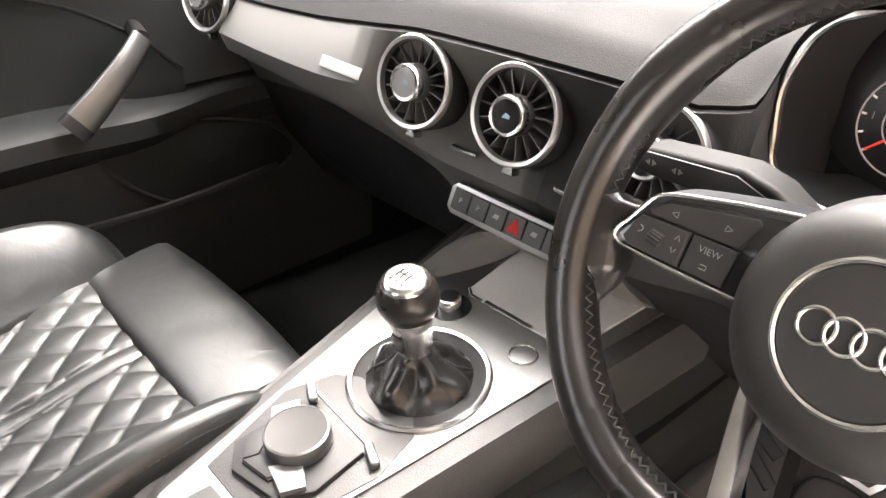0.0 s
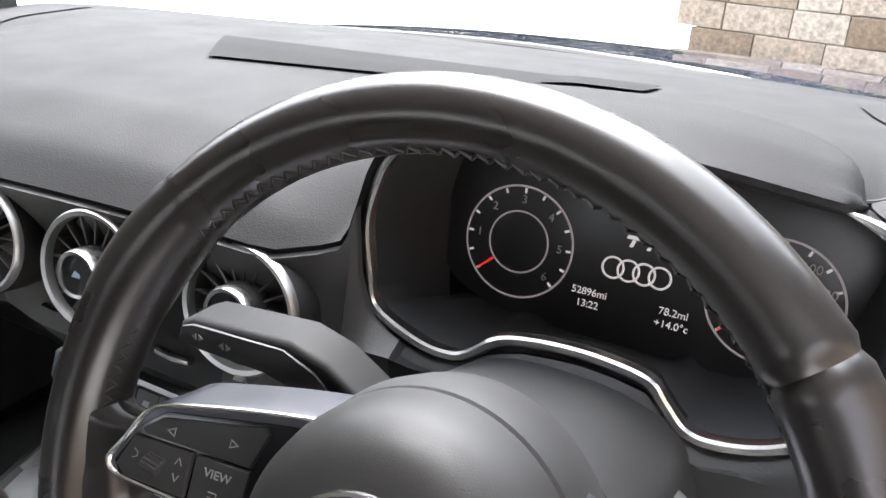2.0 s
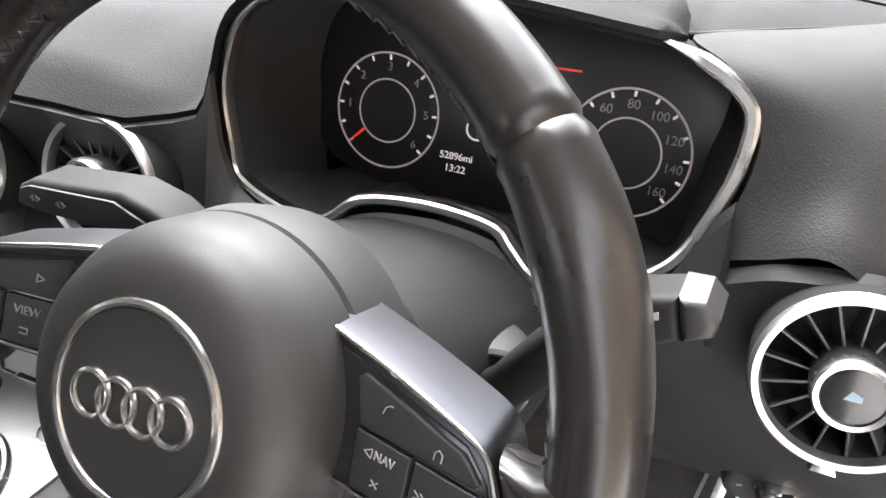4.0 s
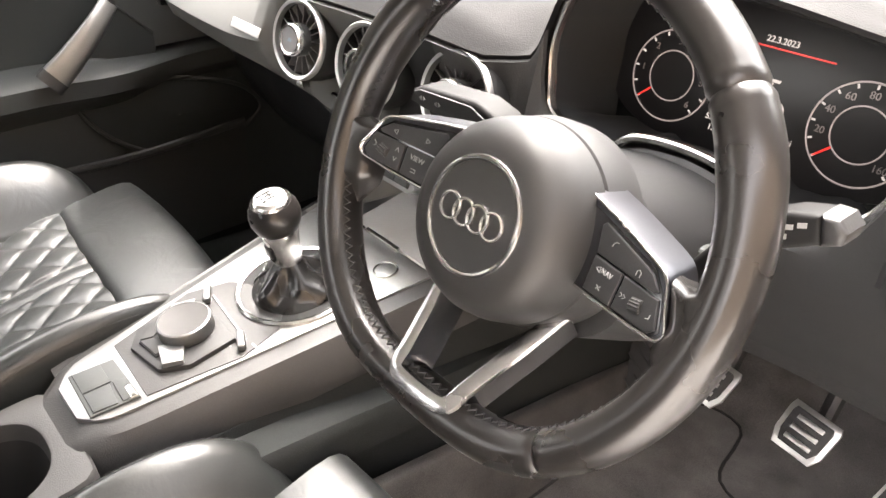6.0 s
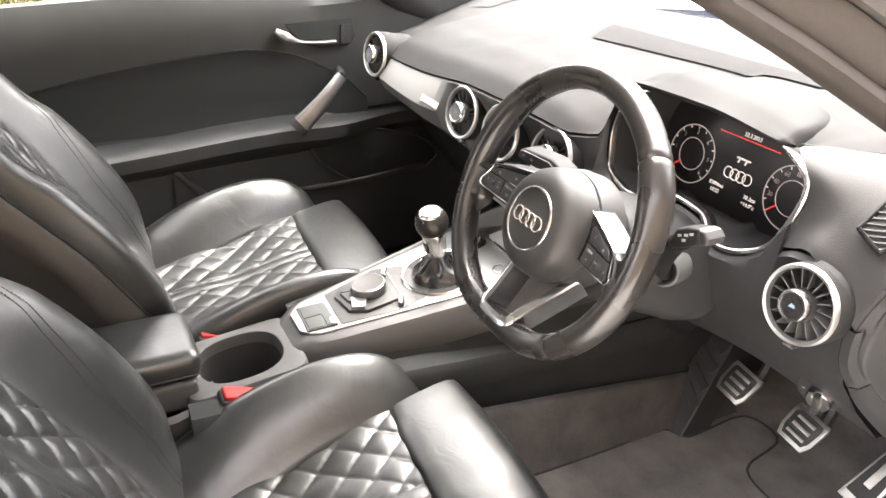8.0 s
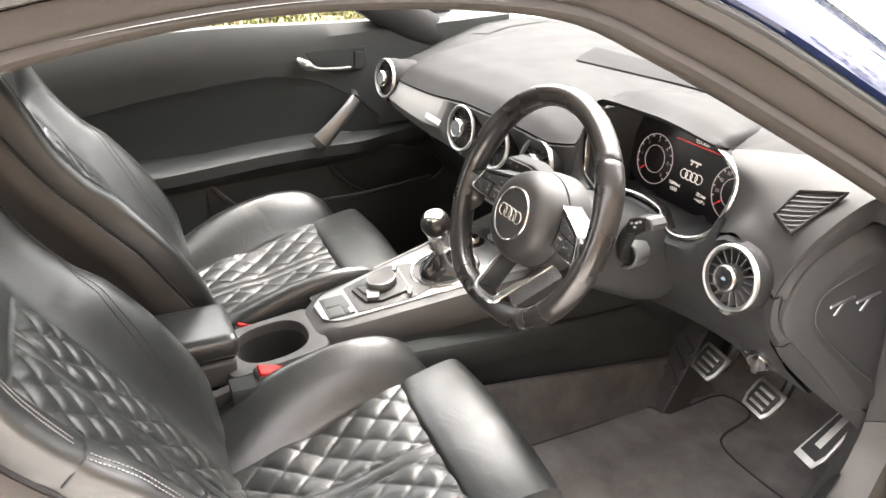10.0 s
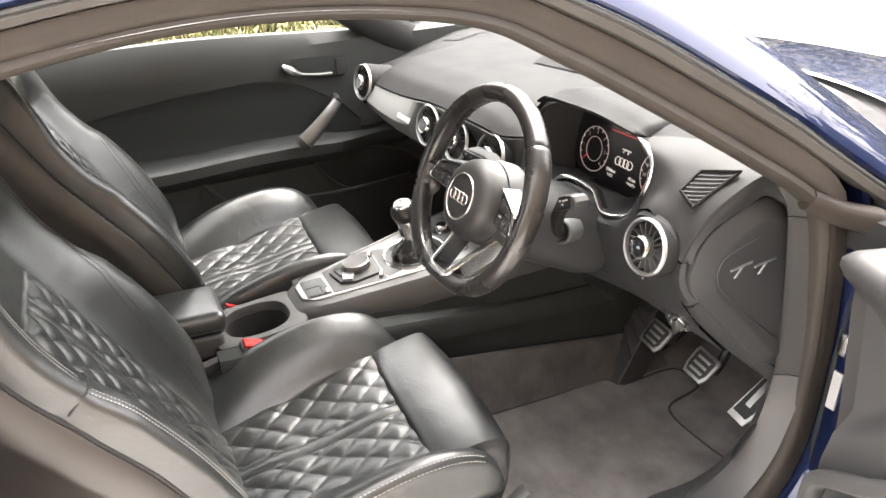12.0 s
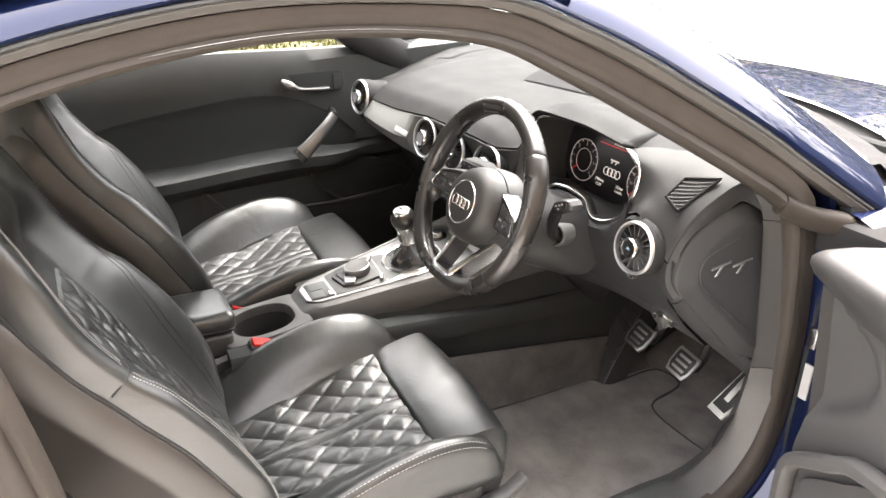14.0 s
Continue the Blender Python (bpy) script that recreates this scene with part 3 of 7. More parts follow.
def pillar_trim():
    """The plastic trim between the end of the dash and the door seal."""
    inner = smooth_path([(0.691, 0.318, 0.885), (0.694, 0.345, 0.843), (0.696, 0.362, 0.76), (0.697, 0.375, 0.68), (0.697, 0.389, 0.56), (0.692, 0.393, 0.50), (0.682, 0.391, 0.43), (0.662, 0.376, 0.345), (0.63, 0.325, 0.265), (0.605, 0.20, 0.237), (0.595, -0.1, 0.23), (0.595, -0.45, 0.23)], 75)
    outer = smooth_path([(0.716, 0.350, 0.866), (0.722, 0.396, 0.823), (0.727, 0.423, 0.726), (0.7275, 0.428, 0.646), (0.7275, 0.431, 0.545), (0.726, 0.421, 0.47), (0.722, 0.400, 0.38), (0.716, 0.345, 0.305), (0.716, 0.25, 0.277), (0.716, 0.12, 0.268), (0.716, -0.1, 0.266), (0.716, -0.45, 0.268)], 75)
    n = V(-0.6, -0.5, 0.3)
    rows = [[p + V(-0.05, 0.06, -0.03), p + V(-0.002, 0.004, 0), p, p.lerp(q, 0.06) + n * 0.003, p.lerp(q, 0.25) + n * 0.006, p.lerp(q, 0.6) + n * 0.008, p.lerp(q, 0.9) + n * 0.005, q] for p, q in zip(inner, outer)]
    first = min(range(75), key=lambda i: abs(inner[i].z - 0.843))
    second = min(range(75), key=lambda i: abs(inner[i].z - 0.556))

    def span(lo, hi):
        """One piece of the trim, its ends turned under at the joints."""
        ends = [[p + V(-0.006, 0.010, 0) for p in rows[lo]]] + rows[lo:hi + 1] + [[p + V(-0.006, 0.010, 0) for p in rows[hi]]]
        return skin(ends)

    part("pillar_trim", span(0, first), TRIM_GREY, CAR, "warm grey plastic lower windscreen pillar trim", 30)
    rows[first] = [p + V(0, 0, -0.0018) for p in rows[first]]
    part("kick_trim", span(first, second), TRIM_GREY, CAR, "dark grey grained plastic trim beside the dash end", 30)
    rows[second] = [p + V(0, 0, -0.0022) for p in rows[second]]
    # The lower piece gets the lightened copy of the trim plastic.
    part("sill_trim", span(second, 74), SILL_LIT, CAR, "grey plastic sill trim sweeping down to the footwell, lightened to look lit", 30)
    part("trim_dimple", lathe([(0.0, 0.001), (0.02, 0.0015), (0.026, 0.003), (0.028, 0.001)], 28), PLASTIC, CAR, m=facing((0.679, 0.378, 0.400), (-0.72, -0.60, 0.32)) @ Matrix.Diagonal((0.7, 1.6, 1, 1)))


pillar_trim()

# ---- dashboard ----
FRONT = [(-0.70, 0.25, 0.80), (-0.58, 0.205, 0.812), (-0.51, 0.190, 0.812), (-0.465, 0.156, 0.809), (-0.30, 0.153, 0.817), (-0.20, 0.156, 0.827), (-0.12, 0.160, 0.835), (0.10, 0.163, 0.839),
         (0.165, 0.175, 0.834), (0.188, 0.207, 0.836), (0.202, 0.220, 0.888), (0.215, 0.222, 0.905), (0.248, 0.226, 0.923), (0.36, 0.235, 0.923),
         (0.477, 0.241, 0.912), (0.49, 0.262, 0.910), (0.53, 0.332, 0.906), (0.58, 0.418, 0.900), (0.612, 0.470, 0.898), (0.65, 0.44, 0.897), (0.70, 0.38, 0.893)]
# the foot of the driver's end of the dash, over and round the last vent
HEEL = [(0.533, 0.206, 0.812), (0.56, 0.196, 0.826), (0.60, 0.190, 0.833), (0.62, 0.190, 0.828), (0.636, 0.192, 0.808), (0.645, 0.198, 0.772), (0.70, 0.21, 0.768)]
BASE = [(0.10, 0.77), (0.152, 0.809), (0.19, 0.842), (0.26, 0.868), (0.36, 0.884), (0.5, 0.898), (0.7, 0.898), (1.0, 0.872)]
BEZEL_LOW = [(0.196, 0.83), (0.209, 0.787), (0.225, 0.776), (0.245, 0.771), (0.271, 0.769), (0.285, 0.776), (0.308, 0.791), (0.354, 0.797), (0.397, 0.794), (0.41, 0.784),
             (0.425, 0.768), (0.445, 0.766), (0.475, 0.775), (0.506, 0.798), (0.522, 0.835), (0.533, 0.85)]


def line(table, x):
    for p, q in zip(table, table[1:]):
        if x <= q[0]:
            return p[1] + (q[1] - p[1]) * max(0, (x - p[0]) / (q[0] - p[0]))
    return table[-1][1]


def cowl_y(x):
    return line(COWL, x)


def dash_z(x, y):
    ey, ez = lerp_table(FRONT, x)
    base = line(BASE, y)
    reach = line([(-1, 0.2), (0.53, 0.2), (0.60, 0.10), (0.70, 0.08)], x)
    return base + (ez - line(BASE, ey)) * math.exp(-(((y - ey) / reach) ** 2))


def stations():
    xs = {round(-0.70 + 0.02 * i, 4) for i in range(71)}
    xs |= {round(0.18 + 0.004 * i, 4) for i in range(20)} | {round(0.49 + 0.004 * i, 4) for i in range(53)} | {round(-0.21 + 0.005 * i, 4) for i in range(12)} | {round(-0.52 + 0.004 * i, 4) for i in range(18)}
    return sorted(xs)


def dashboard():
    dash = thing("dashboard", (0, 0.5, 0.45), "dark grey soft-grained dashboard with a hooded driver display", "dashboard", kind="structure")
    rows = []
    for x in stations():
        ey, ez = lerp_table(FRONT, x)
        yc = cowl_y(x)
        row = [(x, ey + 0.004, ez - 0.006)]
        for k in range(41):
            y = ey + (yc - ey) * (k / 40) ** 1.5
            row.append((x, y, dash_z(x, y)))
        rows.append(row)
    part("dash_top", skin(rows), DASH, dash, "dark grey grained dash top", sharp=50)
    # visor leaf over the driver's display: straight front edge, rear edge bowed to a rounded end
    rows = []
    for i in range(61):
        f = i / 60
        x = 0.222 + 0.266 * f
        ey, ez = lerp_table(FRONT, x)
        side = math.sqrt(max(0.0, 1 - max(0, (f - 0.94) / 0.06) ** 2)) * min(1.0, 5 * f)
        reach = 0.175 * (1 - f ** 5) ** 0.6 * min(1, 0.45 + 1.2 * f) + 0.004
        row = [(x, ey + 0.030, ez - 0.004), (x, ey - 0.006, ez - 0.002), (x, ey - 0.0125, ez + 0.001), (x, ey - 0.0125, ez + 0.003 + 0.002 * side)]
        for k in range(1, 19):
            g = k / 18
            y = ey - 0.010 + reach * g
            rise = 0.0085 * side * (1 - g ** 7) + 0.002 * math.sin(math.pi * g) * side - 0.003 * g
            row.append((x, y, dash_z(x, max(y, ey)) + rise))
        rows.append(row)
    part("visor", skin(rows), DASH, dash, "grained visor over the display", sharp=50)
    # the driver's end: one skin from the panel gap round to the door side
    gap = [(0.479 + 0.134 * k / 12, 0.245 + 0.233 * k / 12) for k in range(13)]
    inner = smooth_path([(gap[12][0], gap[12][1], dash_z(*gap[12]) + 0.001), (gap[6][0], gap[6][1], dash_z(*gap[6]) + 0.001), (gap[1][0], gap[1][1], dash_z(*gap[1]) + 0.001), (0.513, 0.234, 0.902), (0.533, 0.228, 0.876), (0.5315, 0.222, 0.842), (0.516, 0.215, 0.803)], 60)
    crest = smooth_path([(0.655, 0.430, 0.8985), (0.625, 0.36, 0.905), (0.592, 0.285, 0.900), (0.584, 0.240, 0.879), (0.583, 0.214, 0.852), (0.581, 0.198, 0.838), (0.580, 0.191, 0.829)], 60)
    edge = smooth_path([(0.695, 0.385, 0.895), (0.682, 0.335, 0.902), (0.675, 0.300, 0.897), (0.669, 0.262, 0.876), (0.662, 0.230, 0.848), (0.654, 0.209, 0.813), (0.646, 0.198, 0.772)], 60)
    rows = []
    for p, q, r in zip(inner, crest, edge):
        row = [p + V(-0.002, 0.006, -0.010)] + smooth_path([p, p.lerp(q, 0.5) + V(0, 0, 0.002), q, q.lerp(r, 0.55) + V(0, 0, 0.0012), r], 24)
        rows.append(row + [r + V(0.0015, 0.001, -0.002), r + V(0.002, 0.004, -0.005)])
    # Same skin as the dash top, lightened here to look lit.
    part("dash_wing", skin(rows), WING_LIT, dash, "grey grained end of the dash, lightened to look lit", sharp=34)
    rim = smooth_path([(0.692, 0.356, 0.846), (0.677, 0.318, 0.866), (0.6705, 0.294, 0.8535), (0.668, 0.268, 0.840), (0.664, 0.233, 0.821), (0.659, 0.214, 0.791), (0.655, 0.216, 0.767)], 60)
    part("wing_side", skin([[r + V(0.001, 0.003, -0.0045), r.lerp(c, 0.12) + V(0.002, 0.002, -0.002), r.lerp(c, 0.9) + V(0.002, 0.001, -0.001), c, c + V(-0.012, 0.006, -0.004), c + V(-0.03, 0.02, -0.01)] for r, c in zip(edge, rim)]), END_DARK, dash, "dark side face of the dash end", sharp=60)
    seam = gap
    part("panel_gap", tube([(x, y, dash_z(x, y) + 0.0005) for x, y in seam], 0.0014, 6), HOLLOW, dash, "thin panel gap beside the visor")
    for pts in ([(0.50, 0.53), (0.478, 0.655), (0.60, 0.60), (0.60, 0.51)], [(-0.60, 0.42), (-0.545, 0.44), (-0.60, 0.66), (-0.66, 0.60)]):
        rows = []
        for i in range(25):
            f = i / 24
            row = []
            for j in range(25):
                g = j / 24
                x = (pts[0][0] * (1 - g) + pts[1][0] * g) * (1 - f) + (pts[3][0] * (1 - g) + pts[2][0] * g) * f
                y = (pts[0][1] * (1 - g) + pts[1][1] * g) * (1 - f) + (pts[3][1] * (1 - g) + pts[2][1] * g) * f
                row.append((x, y, dash_z(x, y) + 0.0018))
            rows.append(row)
        part("demister_slot", skin(rows), DASH, dash, "demister grille")
    # the face below the front edge
    low = [(-0.70, 0.25, 0.76, 0.25, 0.735, 0.28, 0.70, 0.33, 0.62, 0.38, 0.52, 0.46, 0.42), (-0.50, 0.215, 0.765, 0.215, 0.742, 0.23, 0.725, 0.31, 0.64, 0.36, 0.52, 0.46, 0.42), (-0.468, 0.131, 0.765, 0.142, 0.742, 0.19, 0.725, 0.31, 0.64, 0.36, 0.52, 0.46, 0.42),
           (-0.27, 0.121, 0.766, 0.134, 0.738, 0.165, 0.718, 0.28, 0.64, 0.34, 0.52, 0.46, 0.42), (-0.195, 0.130, 0.768, 0.145, 0.736, 0.175, 0.71, 0.26, 0.64, 0.33, 0.53, 0.46, 0.42), (-0.165, 0.172, 0.77, 0.178, 0.735, 0.185, 0.70, 0.25, 0.64, 0.32, 0.54, 0.46, 0.42),
           (-0.1, 0.19, 0.77, 0.188, 0.735, 0.175, 0.70, 0.215, 0.645, 0.31, 0.56, 0.46, 0.42), (0.1, 0.19, 0.77, 0.188, 0.735, 0.175, 0.70, 0.215, 0.645, 0.31, 0.56, 0.46, 0.42),
           (0.19, 0.195, 0.765, 0.20, 0.735, 0.21, 0.70, 0.25, 0.64, 0.33, 0.54, 0.46, 0.42), (0.3, 0.21, 0.76, 0.21, 0.735, 0.225, 0.69, 0.262, 0.62, 0.30, 0.572, 0.46, 0.585),
           (0.5, 0.205, 0.76, 0.205, 0.735, 0.222, 0.69, 0.262, 0.637, 0.30, 0.597, 0.46, 0.60), (0.69, 0.20, 0.77, 0.20, 0.735, 0.222, 0.69, 0.268, 0.637, 0.34, 0.570, 0.46, 0.57)]
    rows = []
    for x in stations():
        ey, ez = lerp_table(FRONT, x)
        if 0.196 < x < 0.533:
            ey, ez = 0.214, line(BEZEL_LOW, x)
        if x >= 0.533:
            ey, ez = lerp_table(HEEL, x)
        q = lerp_table(low, x)
        z0 = min(q[1], ez - 0.012)
        front = min(q[0], ey + 0.002) if 0.19 < x < 0.235 else q[0]
        if x < 0.235:
            row = [(x, ey + 0.003, ez - 0.004), (x, ey - 0.002, ez - 0.006), (x, front, z0)]
        else:
            row = [(x, ey + 0.004, ez - 0.006), (x, ey - 0.003, ez - 0.012), (x, front, z0)]
        row += [(x, q[i], min(q[i + 1], z0 - 0.004 * i)) for i in range(2, 12, 2)]
        rows.append(row)
    split = 5
    part("trim_strip", skin([r[:split + 1] for r in rows if r[0][0] < 0.021]), TRIM_SILVER, dash, "smooth pale grey trim strip across the passenger side", sharp=40)
    part("dash_face", skin([r[split:] for r in rows if r[0][0] < 0.645]), END_DARK, dash, "dark plastic dash face", sharp=30)
    # This stretch takes the lighter plastic, so its colour carries the light on it.
    part("lit_fascia", skin([r[:split + 1] for r in rows if 0.10 <= r[0][0] <= 0.232]), DASH_LOW, dash, "grained fascia between the vents and the display, coloured lighter to look lit", sharp=30)
    part("dash_brow", skin([r[:split + 1] for r in rows if 0.0 <= r[0][0] <= 0.10]), END_DARK, dash, "dark plastic below the centre vents", sharp=30)
    part("dash_brow", skin([r[:split + 1] for r in rows if 0.232 <= r[0][0] < 0.645]), END_DARK, dash, "dark plastic below the display and vents", sharp=30)
    return dash


dashboard()


def cluster():
    c = thing("instrument_cluster", (0.364, 0.32, 0.76), "switched-on digital instrument display in a dark hooded recess", "instrument cluster")
    ring = [(0.477, 0.912), (0.50, 0.904), (0.521, 0.891), (0.529, 0.876), (0.524, 0.84), (0.506, 0.798), (0.475, 0.775), (0.445, 0.766), (0.425, 0.768), (0.41, 0.782), (0.397, 0.793),
            (0.354, 0.797), (0.308, 0.791), (0.285, 0.775), (0.271, 0.769), (0.245, 0.771), (0.209, 0.787), (0.201, 0.813), (0.196, 0.844), (0.200, 0.868), (0.209, 0.891), (0.225, 0.906), (0.25, 0.914)]
    path = smooth_path([(x, 0.211 + 0.10 * (z - 0.77) + 0.01, z) for x, z in ring], 130)
    part("bezel", sweep(path, oval(0.0042, 0.006, 10, 3), (0, -1, 0.1), scale=lambda k: 0.25 + 0.75 * min(1, k / 0.04, (1 - k) / 0.03)), CHROME, c, "thin bright chrome bezel")
    full = smooth_path([(x, 0.211 + 0.10 * (z - 0.77) + 0.014, z) for x, z in ring] + [(0.30, 0.238, 0.917), (0.36, 0.24, 0.917), (0.42, 0.24, 0.917)], 150, True)
    mid = V(0.364, 0, 0.838)
    rows = []
    for s, y in ((1.0, 0.0), (0.985, 0.02), (0.93, 0.055), (0.90, 0.075), (0.885, 0.082)):
        rows.append([V(mid.x + (p.x - mid.x) * s, p.y + y, mid.z + (p.z - mid.z) * s if p.z > 0.838 else mid.z + (p.z - mid.z) * (s + (1 - s) * smoothstep(0.838, 0.80, p.z)) - 0.42 * y * smoothstep(0.77, 0.80, p.z) * smoothstep(0.838, 0.80, p.z)) for p in full])
    part("recess", skin(rows, close_v=True), RECESS, c, "matt dark recess of the display")
    rows = []
    for s, y in ((0.0, 0.002), (0.03, 0.003), (0.07, 0.012)):
        rows.append([V(mid.x + (p.x - mid.x) * (1 + s * line([(0.2, 1), (0.30, 1), (0.36, 0.1), (0.6, 0.1)], p.x)), p.y + y, mid.z + (p.z - mid.z) * (1 + s * line([(0.2, 1), (0.30, 1), (0.36, 0.1), (0.6, 0.1)], p.x))) for p in full])
    part("surround", skin(rows, close_v=True), DASH, c, "grained dash surround")
    m = facing((0.364, 0.314, 0.836), (0, -1, 0.16))
    bm = prism([(p[0], p[1]) for p in oval(0.155, 0.072, 60, 3.4)], -0.004, 0.0, 0.001)
    part("screen", bm, SCREEN, c, "black glass display screen", m=m)

    def dial(x, y, r, name, marks, hand):
        part(name, tube([(x + r * math.cos(a), y + r * math.sin(a), 0.001) for a in [2 * math.pi * k / 72 for k in range(72)]], 0.0008, 6, closed=True), LIT_GREY, c, m=m)
        part(name, tube([(x + r * 0.55 * math.cos(a), y + r * 0.55 * math.sin(a), 0.001) for a in [2 * math.pi * k / 60 for k in range(60)]], 0.0007, 6, closed=True), LIT_GREY, c, m=m)
        for k in range(13):
            a = radians(222 - 264 * k / 12)
            d, s = V(math.cos(a), math.sin(a), 0), V(-math.sin(a), math.cos(a), 0)
            o, w = V(x, y, 0.0012), 0.0009
            bm = bmesh.new()
            bm.faces.new([bm.verts.new(o + q) for q in (d * r * 0.88 - s * w, d * r * 0.88 + s * w, d * r * 0.97 + s * w, d * r * 0.97 - s * w)])
            part("tick", bm, LIT_WHITE, c, m=m)
        for k, t in enumerate(marks):
            a = radians(222 - 264 * (k + (0 if len(marks) > 7 else 0)) / (len(marks) - 1))
            text("number", t, 0.0085, m @ pose(x + r * 0.76 * math.cos(a), y + r * 0.76 * math.sin(a), 0.001), LIT_DIM, c)
        d = V(math.cos(radians(hand)), math.sin(radians(hand)), 0)
        s = V(-d.y, d.x, 0) * 0.0011
        o = V(x, y, 0.0016)
        bm = bmesh.new()
        bm.faces.new([bm.verts.new(o + q) for q in (d * r * 0.56 - s, d * r * 0.56 + s, d * r * 0.95 + s * 0.6, d * r * 0.95 - s * 0.6)])
        part("needle", bm, LIT_RED, c, "red needle", m=m)

    dial(-0.089, -0.014, 0.042, "tachometer_ring", ["", "1", "2", "3", "4", "5", "6"], 222)
    dial(0.089, -0.014, 0.042, "speedometer_ring", ["", "20", "40", "60", "80", "100", "120", "140", "160"], 222)
    for x0, x1, y, material in ((-0.052, 0.052, 0.033, LIT_RED),):
        part("red_line", prism([(x0, y), (x1, y), (x1, y + 0.0012), (x0, y + 0.0012)], 0.0006, 0.0012), material, c, m=m)
    for k in range(4):
        cx = -0.0165 + 0.011 * k
        part("emblem_ring", tube([(cx + 0.0075 * math.cos(a), -0.016 + 0.0075 * math.sin(a), 0.001) for a in [2 * math.pi * q / 32 for q in range(32)]], 0.0008, 6, closed=True), LIT_WHITE, c, m=m)
    part("model_mark", prism([(-0.011, 0.0065), (0.013, 0.0065), (0.014, 0.009), (-0.010, 0.009)], 0.0006, 0.0012), LIT_WHITE, c, m=m)
    for x in (-0.006, 0.006):
        part("model_mark", prism([(x - 0.002, 0.001), (x + 0.0005, 0.001), (x + 0.002, 0.006), (x - 0.0005, 0.006)], 0.0006, 0.0012), LIT_WHITE, c, m=m)
    text("date_text", "22.3.2023", 0.0075, m @ pose(0.004, 0.040, 0.001), LIT_WHITE, c)
    text("distance_text", "52896mi", 0.0075, m @ pose(-0.03, -0.038, 0.001), LIT_WHITE, c)
    text("clock_text", "13:22", 0.0075, m @ pose(-0.03, -0.047, 0.001), LIT_WHITE, c)
    text("range_text", "78.2mi", 0.0075, m @ pose(0.03, -0.038, 0.001), LIT_WHITE, c)
    text("outside_text", "+14.0\u00b0c", 0.0075, m @ pose(0.03, -0.047, 0.001), LIT_WHITE, c)
    return c


cluster()

# ---- steering wheel ----
WHEEL = frame_of(V(0.352, -0.006, 0.803), V(1, 0, 0), V(0, 0.359, 0.9333), V(0, -0.9333, 0.359))


def rim_point(a, r=0.1671, flat=-0.157):
    x, y = r * math.cos(a), r * math.sin(a)
    k = 0.011
    y = k * math.log(math.exp(y / k) + math.exp(flat / k)) if y < 0 else y
    return V(x - 0.0036, y + 0.0136, -0.015)


